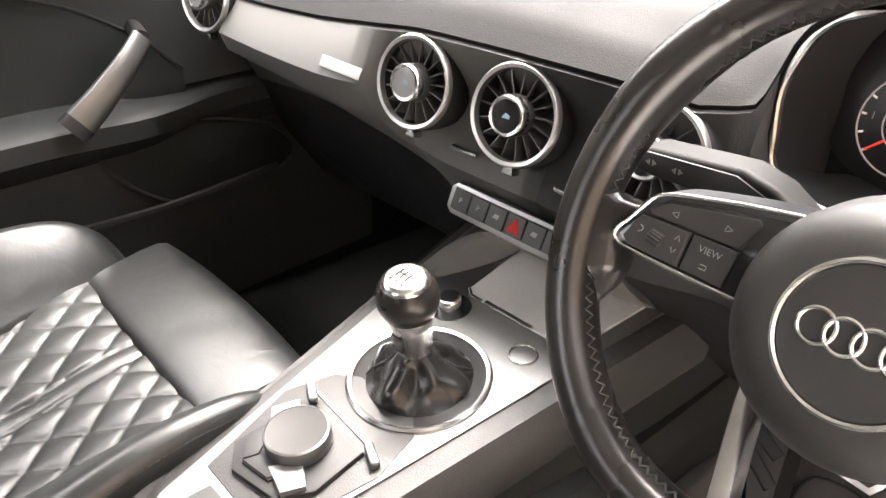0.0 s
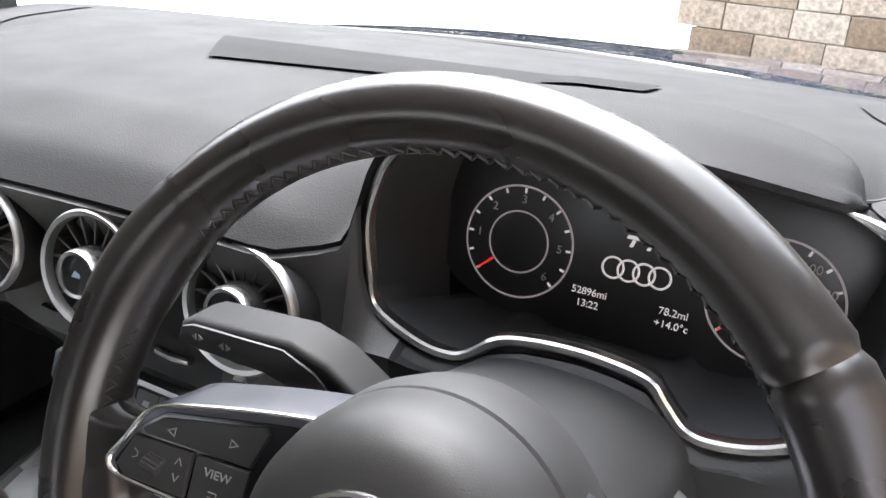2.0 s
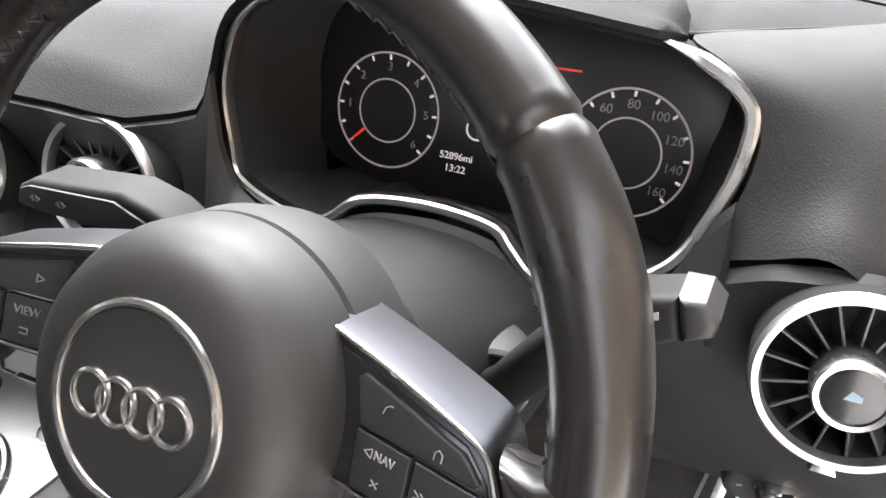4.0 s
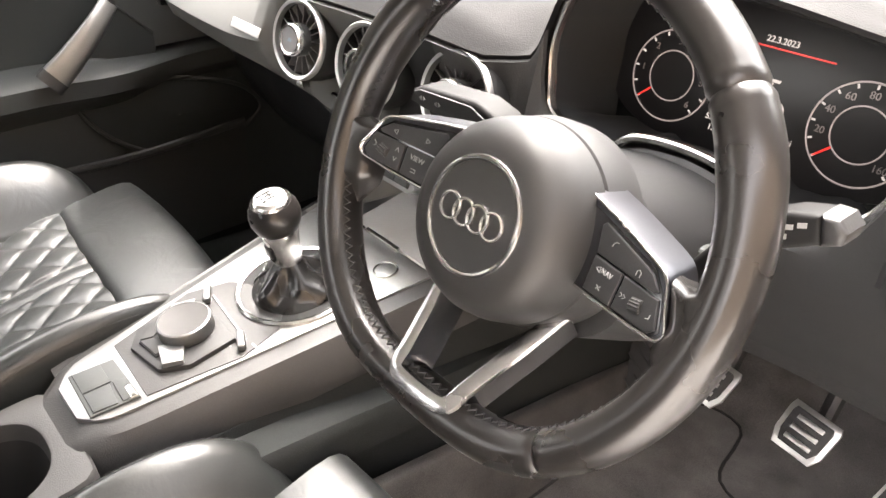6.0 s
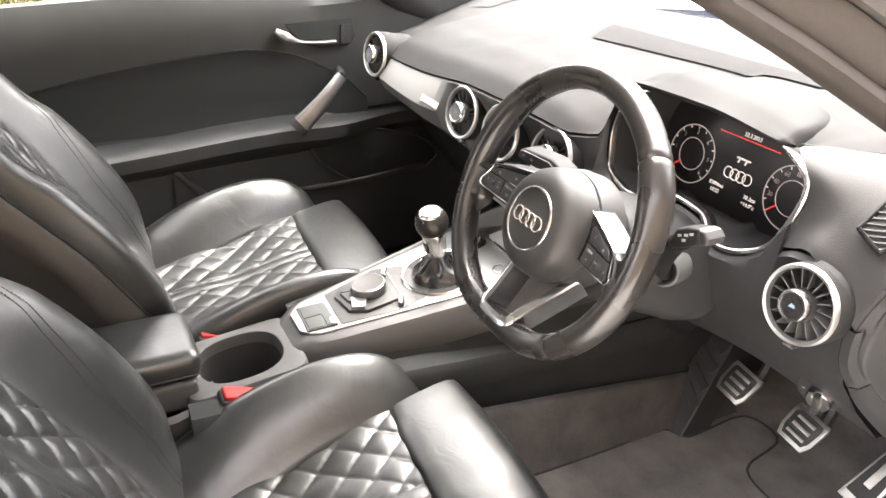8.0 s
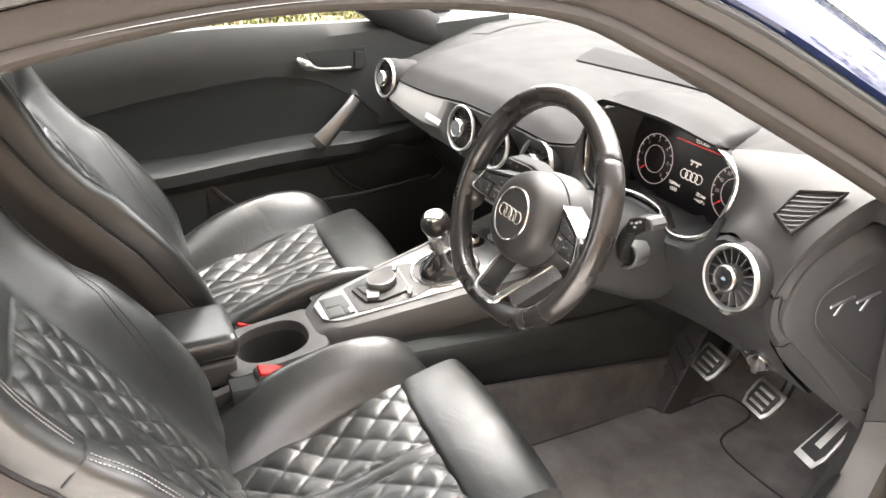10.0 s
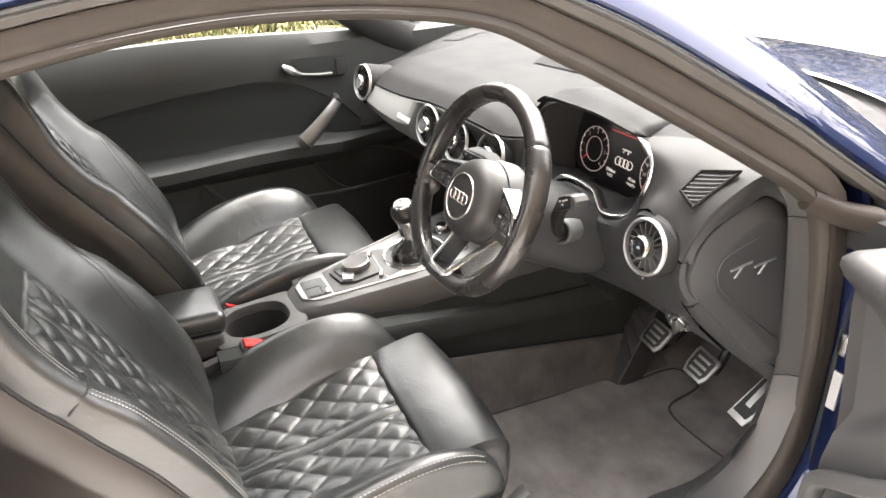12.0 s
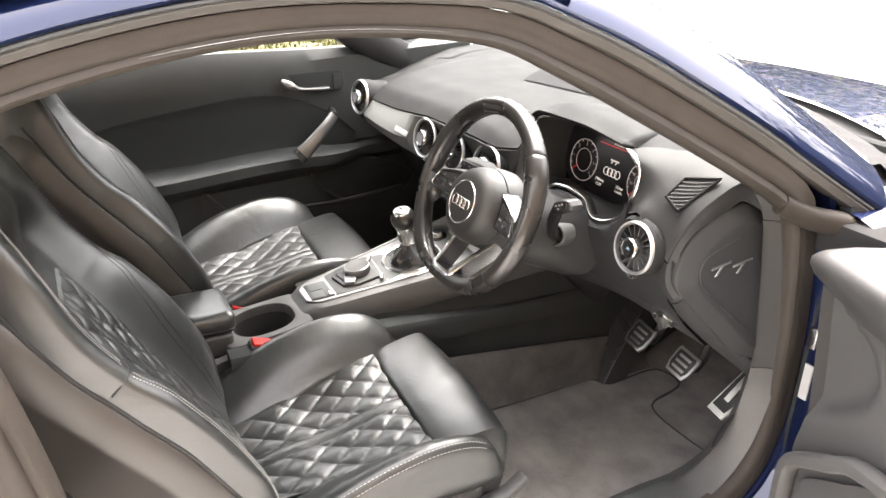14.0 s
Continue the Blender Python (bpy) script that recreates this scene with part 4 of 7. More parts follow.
def steering_wheel():
    w = thing("steering_wheel", WHEEL.copy(), "flat-bottomed black leather steering wheel with satin metal spokes", "steering wheel")
    n = 240
    angles = [2 * math.pi * k / n for k in range(n)]
    path = [rim_point(a) for a in angles]
    seams = [radians(a) for a in (40.5, 139, 227, 309)]

    def thick(i):
        a = angles[i]
        near = min(abs((a - s + math.pi) % (2 * math.pi) - math.pi) for s in seams)
        grip = sum(math.exp(-(((a - radians(d)) / 0.22) ** 2)) for d in (28, 152))
        return (1 - 0.09 * math.exp(-((near / 0.008) ** 2)) + 0.025 * math.exp(-(((near - 0.022) / 0.010) ** 2))) * (1 + 0.10 * grip)

    rows = []
    for i, p in enumerate(path):
        t = (path[(i + 1) % n] - path[i - 1]).normalized()
        side = V(t.y, -t.x, 0)
        k = thick(i)
        rows.append([p + side * (x * k) + V(0, 0, y * k) for x, y in oval(0.0155, 0.0192, 20, 2.2)])
    part("rim", skin(rows, True, True), LEATHER_WHEEL, w, "smooth worn black leather rim", m=WHEEL)
    bm = bmesh.new()
    stitch = [i * 0.9 for i in range(int(n / 0.9))]
    for k, s in enumerate(stitch):
        a = 2 * math.pi * s / n
        p, q = rim_point(a), rim_point(a + 0.012)
        t = (q - p).normalized()
        side = V(t.y, -t.x, 0)
        o = p - side * 0.0152 + V(0, 0, 0.0055)
        d = t * (0.0019 if k % 2 else -0.0019) + V(0, 0, 0.0026) + side * 0.0010
        sweep([o - d, o, o + d], oval(0.0007, 0.0007, 5), (0, 0.3, 1), bm=bm)
    part("rim_stitching", bm, THREAD_DARK, w, "black cross stitching", m=WHEEL)
    # airbag boss
    part("airbag_cover", lathe([(0, 0.0095), (0.040, 0.0095), (0.046, 0.0088), (0.053, 0.0065), (0.060, 0.0015), (0.0655, -0.007), (0.069, -0.018), (0.0715, -0.036), (0.0700, -0.038)], 72), LEATHER, w, "round soft black airbag cover", m=WHEEL)
    part("boss_back", lathe([(0.0700, -0.0385), (0.0720, -0.040), (0.075, -0.055), (0.074, -0.078), (0.06, -0.085), (0, -0.085)], 64), PLASTIC, w, m=WHEEL)
    part("boss_ring", tube([(0.0385 * math.cos(a), 0.0385 * math.sin(a), 0.0096) for a in [2 * math.pi * k / 72 for k in range(72)]], 0.0020, 8, closed=True), CHROME, w, "thin chrome ring", m=WHEEL)
    part("boss_plate", lathe([(0, 0.0102), (0.036, 0.0102), (0.037, 0.0094)], 64), LEATHER, w, m=WHEEL)
    for k in range(4):
        cx = -0.0192 + 0.0128 * k
        part("emblem_ring", sweep([(cx + 0.0088 * math.cos(a), 0.0088 * math.sin(a), 0.0112) for a in [2 * math.pi * q / 40 for q in range(40)]], oval(0.0014, 0.0016, 8), closed=True), CHROME, w, "chrome ring", m=WHEEL)

    turned = Matrix.Rotation(radians(-2.3), 4, "Z")

    def spoke(s):
        """One side spoke: it leans back towards the boss, so all its pieces are sheared alike."""
        def lean(bm):
            for v in bm.verts:
                v.co.z -= (0.145 - v.co.x) * 0.25
                v.co.x *= s
            return bm

        def on(name, bm, material, parent, label="", sharp=38):
            return part(name, lean(bm), material, parent, label, sharp, WHEEL @ turned)

        top = [(0.048, 0.0452), (0.066, 0.0420), (0.0833, 0.0385), (0.104, 0.0335), (0.1215, 0.0287), (0.1285, 0.0250), (0.1335, 0.0195), (0.1385, 0.0085), (0.1437, -0.0040), (0.1436, -0.0080), (0.1395, -0.0114)]
        low = [(0.125, -0.0126), (0.11, -0.0133), (0.088, -0.0140), (0.064, -0.0142)]
        edge = [(p.x, p.y) for p in smooth_path([(x, y, 0) for x, y in top + low], 64)]
        lift = lambda y: 0.0055 * smoothstep(0.0, 0.03, y)
        inset = lambda k: [(x - k * (1 if x > 0.12 else 0.2), y - k * (1 if y > 0 else -1)) for x, y in edge]
        rows = [[(x, y, -0.0052) for x, y in inset(0.0016)], [(x, y, -0.0058) for x, y in inset(0.0004)], [(x, y, -0.0075) for x, y in edge], [(x, y + lift(y) * 0.3, -0.016) for x, y in edge], [(x, y + lift(y), -0.036) for x, y in edge], [(x - 0.004, y * 0.8, -0.040) for x, y in edge]]
        sp = on("spoke", skin(rows, close_v=True, caps=True), SPOKE, w, "satin metal spoke", 30)
        border = smooth_path([(x, y, -0.0050) for x, y in [(a - (0.0012 if a > 0.13 else 0), b - (0.0016 if b > 0.0 else -0.0014)) for a, b in top + low]], 70)
        on("spoke_frame", sweep(border, oval(0.0013, 0.0013, 8), (0, 0, 1)), CHROME, sp, "thin bright frame round the switches")
        plate = [(0.050, 0.0390), (0.0730, 0.0350), (0.1212, 0.0245), (0.1310, 0.0155), (0.1400, -0.0045), (0.1355, -0.0105), (0.088, -0.0117), (0.050, -0.0120)]
        on("switch_plate", prism(plate[::-1], -0.0062, -0.0046, 0.0005), GLOSS, sp, "gloss black switch plate")
        keys = ([(0.0770, 0.0135), (0.127, 0.0128), (0.1290, 0.0150), (0.1207, 0.0222), (0.0745, 0.0325), (0.0720, 0.0300)], [(0.1035, 0.0115), (0.1315, 0.0110), (0.1372, -0.0045), (0.1332, -0.0086), (0.1035, -0.0095)], [(0.0765, 0.0120), (0.1015, 0.0115), (0.1015, -0.0096), (0.0775, -0.0102)])
        for pts in keys:
            on("button", prism(pts[::-1], -0.0055, -0.0026, 0.0010, 3), PLASTIC, sp)
        roll = [(0.0040 + (0.0006 if k % 2 else 0.0), 0.0) for k in range(28)]
        ring = lambda x, f=1.0: [(x, r * f * math.cos(2 * math.pi * k / 28), r * f * math.sin(2 * math.pi * k / 28)) for k, (r, _) in enumerate(roll)]
        bm = skin([ring(-0.0042, 0.8), ring(-0.0036), ring(0.0036), ring(0.0042, 0.8)], close_v=True, caps=True)
        bm.transform(Matrix.Translation((0.1195, 0.0010, -0.0030)) @ Matrix.Rotation(radians(12), 4, "Z"))
        on("thumb_roller", bm, PLASTIC, sp, "ribbed black roller", 20)
        # leather bridge that carries the rim over to the end of the spoke
        n, rows = 30, []
        ends = smooth_path([(0.1325, 0.0215, 0), (0.1345, 0.0170, 0), (0.1385, 0.0070, 0), (0.1425, -0.0050, 0), (0.1395, -0.0120, 0), (0.1385, -0.0200, 0), (0.1400, -0.0330, 0), (0.1440, -0.0450, 0)], n)
        for k in range(n):
            f = k / (n - 1)
            a = radians(6.5 - 31 * f)
            c = rim_point(a if s > 0 else math.pi - a)
            c = V(abs(c.x), c.y, 0)
            e = ends[k]
            thin = min(1.0, 0.12 + math.sqrt(f / 0.10), 0.3 + 2.5 * (1 - f))
            ze, zc = -0.0085 - (0.0 if f < 0.65 else 0.012 * (f - 0.65) / 0.35), -0.015
            mid = lambda q: e.lerp(c, q)
            up = [(0.0, ze + 0.0012), (0.22, ze + 0.0042), (0.45, ze + 0.0080), (0.7, 0.0022), (0.95, 0.0040)]
            down = [(0.95, -0.030), (0.6, -0.031), (0.3, -0.033), (0.0, -0.034)]
            row = []
            for q, z in up + down:
                p = mid(q) - V(0, 0.007 * math.sin(math.pi * min(1, q)) * max(0, 1 - f / 0.3), 0)
                row.append(V(p.x, p.y, -0.018 + (z - (0.0 if s > 0 or z < -0.02 else 0.005) + 0.018) * (thin if q < 0.9 else 1.0)))
            rows.append([V(s * p.x, p.y, p.z) for p in row])
        part("spoke_web", skin(rows, close_v=True, caps=True), LEATHER_WHEEL, w, "leather bridge between rim and spoke", 70, WHEEL)
        return sp

    left, right = spoke(-1), spoke(1)
    def mark(side, x, y):
        """The pose of a print on a spoke's keys."""
        slope = V(1, 0, 0.25 * side).normalized()
        o = V(side * x, y, -0.0024 - (0.145 - x) * 0.25)
        return WHEEL @ turned @ frame_of(o, slope, V(0, 1, 0), slope.cross(V(0, 1, 0)))

    text("view_text", "VIEW", 0.0055, mark(-1, 0.090, 0.0055), MARK, left)
    text("nav_text", "NAV", 0.0048, mark(1, 0.091, 0.0060), MARK, right)
    for sp, side, x, y, d in ((left, -1, 0.1150, 0.0180, -1), (left, -1, 0.0860, 0.0215, 1), (right, 1, 0.0835, 0.0060, -1)):
        bm = bmesh.new()
        tri = [V(-0.0018 * d, -0.0018, 0.0002), V(0.0018 * d, 0, 0.0002), V(-0.0018 * d, 0.0018, 0.0002)]
        tube([tri[0].lerp(tri[1], k / 4) for k in range(4)] + [tri[1].lerp(tri[2], k / 4) for k in range(4)] + [tri[2].lerp(tri[0], k / 4) for k in range(4)], 0.00028, 5, (0, 0, 1), True, bm)
        part("button_mark", bm, MARK, sp, m=mark(side, x, y))
    for sp, side, x, y, pts in ((left, -1, 0.0905, -0.0035, [(-0.002, 0.0012), (0.002, 0.0012), (0.002, -0.0012), (-0.0018, -0.0012)]), (left, -1, 0.1290, 0.0030, [(-0.001, 0.0022), (0.001, 0.001), (0.001, -0.001), (-0.001, -0.0022)]), (left, -1, 0.1085, 0.0055, [(-0.0015, -0.001), (0.0, 0.0022), (0.0015, -0.001)]), (left, -1, 0.1085, -0.0010, [(-0.0015, 0.001), (0.0, -0.0022), (0.0015, 0.001)]),
                                (right, 1, 0.0880, 0.0240, [(-0.0018, -0.002), (-0.0010, 0.0005), (0.0005, 0.0016), (0.0022, 0.0018)]), (right, 1, 0.1120, 0.0175, [(-0.0016, -0.0018), (-0.0016, 0.001), (0.0, 0.0022), (0.0016, 0.001), (0.0016, -0.0018)]), (right, 1, 0.0890, -0.0040, [(-0.0016, -0.0012), (0.0, 0.0), (0.0016, 0.0012)]), (right, 1, 0.0890, -0.0040, [(-0.0016, 0.0012), (0.0, 0.0), (0.0016, -0.0012)]), (right, 1, 0.1085, 0.0010, [(-0.0025, -0.0014), (-0.0004, 0.0), (-0.0025, 0.0014)]), (right, 1, 0.1110, 0.0010, [(-0.0025, -0.0014), (-0.0004, 0.0), (-0.0025, 0.0014)]), (right, 1, 0.1300, 0.0000, [(-0.0012, -0.0016), (0.0012, -0.0006), (0.0012, 0.0016)])):
        part("button_mark", tube([(a, b, 0.0002) for a, b in pts], 0.0003, 5, (0, 0, 1)), MARK, sp, m=mark(side, x, y))
    # the open lower spoke
    path = smooth_path([(-0.052, -0.044, -0.054), (-0.043, -0.075, -0.033), (-0.031, -0.112, -0.008), (-0.0285, -0.1225, -0.001), (-0.0225, -0.1285, 0.003), (0.0, -0.1295, 0.004), (0.0225, -0.1285, 0.003), (0.0285, -0.1225, -0.001), (0.031, -0.112, -0.008), (0.043, -0.075, -0.033), (0.052, -0.044, -0.054)], 90)
    bm = sweep(path, [(-0.0035, -0.034), (0.0030, -0.034), (0.0048, -0.008), (0.0066, -0.0010), (0.0054, 0.0014), (0.0020, 0.0022), (-0.0038, 0.0022), (-0.0056, 0.0012), (-0.0060, -0.004)], (0, 0.25, 0.97))
    part("lower_spoke", bm, SPOKE_LOW, w, "polished open metal spoke", m=WHEEL)
    return w


steering_wheel()


def column():
    c = thing("steering_column", (0.352, 0.12, 0.70), "dark plastic steering column shroud with a ringed stalk boot", "steering column")
    axis = V(0, 0.9333, -0.359)
    rows = []
    for s, rx, ry in ((0.08, 0.070, 0.060), (0.085, 0.078, 0.066), (0.14, 0.085, 0.07), (0.24, 0.092, 0.075), (0.27, 0.09, 0.07)):
        o = WHEEL.translation + axis * s
        rows.append([o + WHEEL.col[0].xyz * x + WHEEL.col[1].xyz * (y - 0.01) for x, y in oval(rx, ry, 40, 2.6)])
    part("shroud", skin(rows, close_v=True, caps=True), END_DARK, c)
    m = facing((0.435, 0.137, 0.748), (0.35, -0.9, 0.15))
    part("stalk_boot", lathe([(0.0, -0.004), (0.010, -0.002), (0.0165, 0.002)], 32), MATTE, c, "black boot round the stalk", m=m)
    part("boot_ring", lathe([(0.0162, 0.0), (0.0168, 0.006), (0.0190, 0.0078), (0.0212, 0.0064), (0.0222, 0.001), (0.0225, -0.03)], 40), PLASTIC_GREY, c, "satin grey ring round the boot", m=m)


column()


def stalks():
    turn = Matrix(((1, 0, 0, 0), (0, 0, -1, 0), (0, 1, 0, 0), (0, 0, 0, 1)))
    t = thing("indicator_stalk", (0.30, 0.10, 0.775), "black indicator stalk paddle with white symbols", "stalk", "column stalks")
    shape = [(0.156, 0.806), (0.160, 0.817), (0.170, 0.822), (0.238, 0.828), (0.262, 0.822), (0.295, 0.802), (0.335, 0.772), (0.325, 0.758), (0.285, 0.782), (0.255, 0.797), (0.225, 0.803), (0.175, 0.802)]
    part("paddle", prism(shape, -0.118, -0.090, 0.006, 4), STALK, t, "grey-topped paddle", m=turn)
    face = [(0.160, 0.807), (0.164, 0.8165), (0.172, 0.8195), (0.236, 0.8235), (0.256, 0.816), (0.268, 0.806), (0.252, 0.8), (0.222, 0.8055), (0.176, 0.805)]
    part("front_face", prism(face, -0.0905, -0.0885, 0.0008), PLASTIC, t, "smooth black front", m=turn)
    for x in (0.176, 0.196):
        for s in (-1, 1):
            part("print_mark", prism([(x + s * 0.001, 0.8110), (x + s * 0.0042, 0.8132), (x + s * 0.001, 0.8154)][:: s], -0.0882, -0.0876), MARK, t, m=turn)
    w = thing("wiper_stalk", (0.45, 0.11, 0.77), "black wiper stalk with a grey tip", "stalk", "column stalks")
    part("stem", sweep(smooth_path([(0.436, 0.138, 0.745), (0.447, 0.118, 0.760), (0.464, 0.104, 0.786), (0.482, 0.097, 0.812), (0.495, 0.094, 0.824)], 24), oval(0.008, 0.011, 14, 3), (0, -0.3, 1)), STALK, w)
    block = [(0.482, 0.818), (0.492, 0.838), (0.506, 0.846), (0.523, 0.851), (0.527, 0.833), (0.508, 0.822), (0.492, 0.813)]
    part("switch_block", prism(block, -0.104, -0.082, 0.005, 4), STALK, w, m=turn)
    part("tip", prism([(0.523, 0.8515), (0.533, 0.852), (0.539, 0.846), (0.538, 0.838), (0.527, 0.8325)], -0.105, -0.081, 0.005, 4), PLASTIC, w, "grey tip", m=turn)
    for x, z in ((0.497, 0.831), (0.506, 0.835), (0.513, 0.839), (0.504, 0.828)):
        part("print_mark", prism([(x, z), (x + 0.005, z + 0.002), (x + 0.0045, z + 0.005), (x - 0.0005, z + 0.003)], -0.0818, -0.0812), MARK, w, m=turn)


stalks()


# ---- air vents ----
def air_vent(at, normal, label, face=None, size=1.0):
    m = facing(at, normal) @ Matrix.Scale(size, 4)
    v = thing("air_vent", m, label, "air vent", "round dashboard vents")
    part("barrel", lathe([(0.0421, -0.002), (0.0471, -0.0005), (0.0485, -0.004), (0.0485, -0.028), (0.047, -0.03), (0.047, -0.075)], 64), MATTE, v, "knurled black barrel", m=m)
    part("ring", lathe([(0.0412, -0.008), (0.0415, 0.000), (0.0424, 0.0036), (0.0456, 0.0046), (0.0474, 0.002), (0.0478, -0.004)], 64), VENT_RING, v, "satin metal ring", m=m)
    part("throat", lathe([(0.0413, -0.003), (0.040, -0.03), (0.02, -0.045), (0, -0.047)], 48), HOLLOW, v, m=m)
    slat = to_mesh("slat", box((0.017, -0.0008, -0.02), (0.0412, 0.0008, -0.003), 0.0004, 1), SLAT)
    for k in range(17):
        piece("slat", slat, m @ pose(0, 0, 0, 0, 0, 360 * k / 17 + 4) @ pose(0, 0, 0, 14, 0, 0), v)
    part("hub", lathe([(0.0185, -0.03), (0.0195, 0.004), (0.019, 0.006), (0.0165, 0.0065)], 40), PLASTIC, v, m=m)
    hub = part("hub_ring", lathe([(0.0190, 0.004), (0.0190, 0.013), (0.0175, 0.0155), (0.0150, 0.015), (0.0148, 0.013)], 40), CHROME, v, "chrome knob rim", m=m)
    part("knob_face", lathe([(0, 0.0142), (0.012, 0.0142), (0.0149, 0.0138)], 32), face or GLOSS, hub, "small round display", m=m)
    part("knob_mark", prism([(-0.004, -0.002), (0.004, -0.002), (0.004, 0.001), (-0.001, 0.003)], 0.0143, 0.0146), LIT_BLUE, hub, m=m)
    grip = prism([(-0.007, -0.004), (0.007, -0.004), (0.004, 0.004), (-0.004, 0.004)], -0.006, 0.006, 0.0015)
    part("closing_tab", grip, CHROME, v, "small chrome tab", m=m @ pose(0.0, -0.052, -0.012))
    return v


air_vent((-0.13, 0.152, 0.782), (0.10, -0.97, 0.16), "round chrome-rimmed vent in the dash centre", KNOB_GLASS)
air_vent((0.0, 0.155, 0.784), (0.10, -0.97, 0.16), "round chrome-rimmed vent with a temperature display")
air_vent((0.135, 0.165, 0.787), (0.06, -0.97, 0.16), "round chrome-rimmed vent behind the indicator stalk")
air_vent((-0.508, 0.138, 0.804), (0.10, -0.97, 0.12), "round chrome-rimmed vent at the passenger door", KNOB_GLASS)
air_vent((0.598, 0.172, 0.780), (0.02, -0.98, 0.14), "round chrome-rimmed vent at the driver door", size=0.94)
tabs = thing("vent_tabs", (0, 0.18, 0.72), "pair of slim bright tabs under the centre vents", "vent tabs")
for x in (-0.070, 0.062):
    part("tab", sweep([(x - 0.017, 0.171, 0.7245), (x, 0.169, 0.7245), (x + 0.017, 0.171, 0.7245)], oval(0.004, 0.0025, 10, 3), (0, 0, 1)), CHROME, tabs)
# ---- centre console ----
def con_z(y):
    return 0.552 + 0.177 * (y - 0.15)


CON_N = V(0, -0.1743, 0.9847)


def on_console(x, y, lift=0.0, turn=0.0):
    return facing(V(x, y, con_z(y)) + CON_N * lift, CON_N, (0, 1, 0)) @ pose(0, 0, 0, 0, 0, turn)


def flat(poly, lo, hi, bevel=0.001):
    """A plate on the console: x, y corners on its plan, heights over its top."""
    bm = prism(poly, lo, hi, bevel)
    for v in bm.verts:
        v.co.z += con_z(v.co.y)
    return bm


def half(y):
    return 0.05 + (y + 0.2) * 0.17


def console():
    c = thing("centre_console", (0, 0.0, 0.185), "dark centre console with brushed metal trim and cup holder", "console", kind="structure")
    rows = []
    for y, w, z in ((-0.62, 0.095, 0.40), (-0.45, 0.095, 0.40), (-0.40, 0.095, 0.345), (-0.24, 0.085, 0.345), (-0.215, 0.085, 0.44), (-0.1, 0.10, 0.465), (0.05, 0.115, 0.49), (0.2, 0.13, 0.52), (0.29, 0.14, 0.54), (0.36, 0.145, 0.55), (0.6, 0.16, 0.56), (0.85, 0.18, 0.56)):
        a, b = -0.012 - w, -0.012 + w
        rows.append([(a - 0.015, y, 0.19), (a - 0.012, y, z - 0.07), (a - 0.006, y, z - 0.03), (a, y, z - 0.006), (a + 0.006, y, z), (b - 0.006, y, z), (b, y, z - 0.006), (b + 0.006, y, z - 0.03), (b + 0.012, y, z - 0.07), (b + 0.015, y, 0.19)])
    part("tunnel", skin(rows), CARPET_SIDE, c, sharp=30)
    rows = []
    for k in range(31):
        y = -0.232 + (0.33 + 0.232) * k / 30
        w = half(y) + 0.026
        if k < 5:
            w -= 0.022 * (1 - k / 5) ** 2.5
        z, o = con_z(y) - 0.002, -0.013
        end = 0.016 * max(0, 1 - k / 2.0)
        rows.append([(o - w - 0.004, y, z - 0.062), (o - w - 0.006, y, z - 0.045), (o - w, y, z - 0.018 - end), (o - w + 0.008, y, z - 0.003 - end), (o - w + 0.02, y, z - end), (o + w - 0.02, y, z - end), (o + w - 0.008, y, z - 0.003 - end), (o + w, y, z - 0.018 - end), (o + w + 0.006, y, z - 0.045), (o + w + 0.004, y, z - 0.062)])
    part("console_top", skin(rows, caps=True), DASH_LOW, c, "dark leather-wrapped console edge", sharp=40)
    # metal frame plate: a border left round the dark inset
    ys = [-0.205 + 0.50 * k / 40 for k in range(41)]

    def wide(y):
        w = half(y)
        return w - 0.022 * max(0, 1 - (y + 0.205) / 0.03) ** 2

    poly = [(-0.015 - wide(y), y) for y in ys] + [(-0.015 + wide(y), y) for y in ys[::-1]]
    part("trim_plate", flat(poly[::-1], -0.004, 0.0015), ALU, c, "brushed aluminium console trim plate")
    part("inset_plate", flat([(-0.062, -0.138), (0.036, -0.142), (0.058, -0.045), (0.048, 0.004), (0.03, 0.02), (-0.045, 0.02), (-0.068, 0.006), (-0.086, -0.04)], 0.0, 0.0027, 0.0006), DASH_LOW, c, "dark grey control plate")
    part("switch_panel", flat([(-0.050, -0.192), (0.024, -0.195), (0.033, -0.147), (-0.041, -0.147)], 0.0, 0.004, 0.0012), PLASTIC_GREY, c, "grey parking brake switch panel")
    for poly in ([(-0.047, -0.189), (-0.012, -0.19), (-0.008, -0.162), (-0.042, -0.161)], [(-0.009, -0.190), (0.022, -0.191), (0.027, -0.168), (-0.005, -0.164)], [(-0.006, -0.161), (0.028, -0.163), (0.030, -0.149), (-0.003, -0.149)]):
        part("switch", flat(poly, 0.003, 0.0055, 0.0008), PLASTIC_GREY, c)
    part("switch_edge", flat([(0.010, -0.155), (0.031, -0.156), (0.032, -0.1495), (0.012, -0.1495)], 0.0045, 0.0068, 0.0006), CHROME, c, "bright metal switch edge")
    # storage lid ahead of the lever
    part("storage_lid", flat([(-0.060, 0.186), (-0.052, 0.180), (0.085, 0.180), (0.10, 0.284), (-0.0655, 0.284)], 0.0005, 0.0045, 0.0015), STORE, c, "grey storage lid")
    part("lid_edge", flat([(-0.030, 0.176), (0.035, 0.176), (0.035, 0.181), (-0.030, 0.181)], 0.003, 0.007, 0.0015), CHROME, c, "bright lid lip")
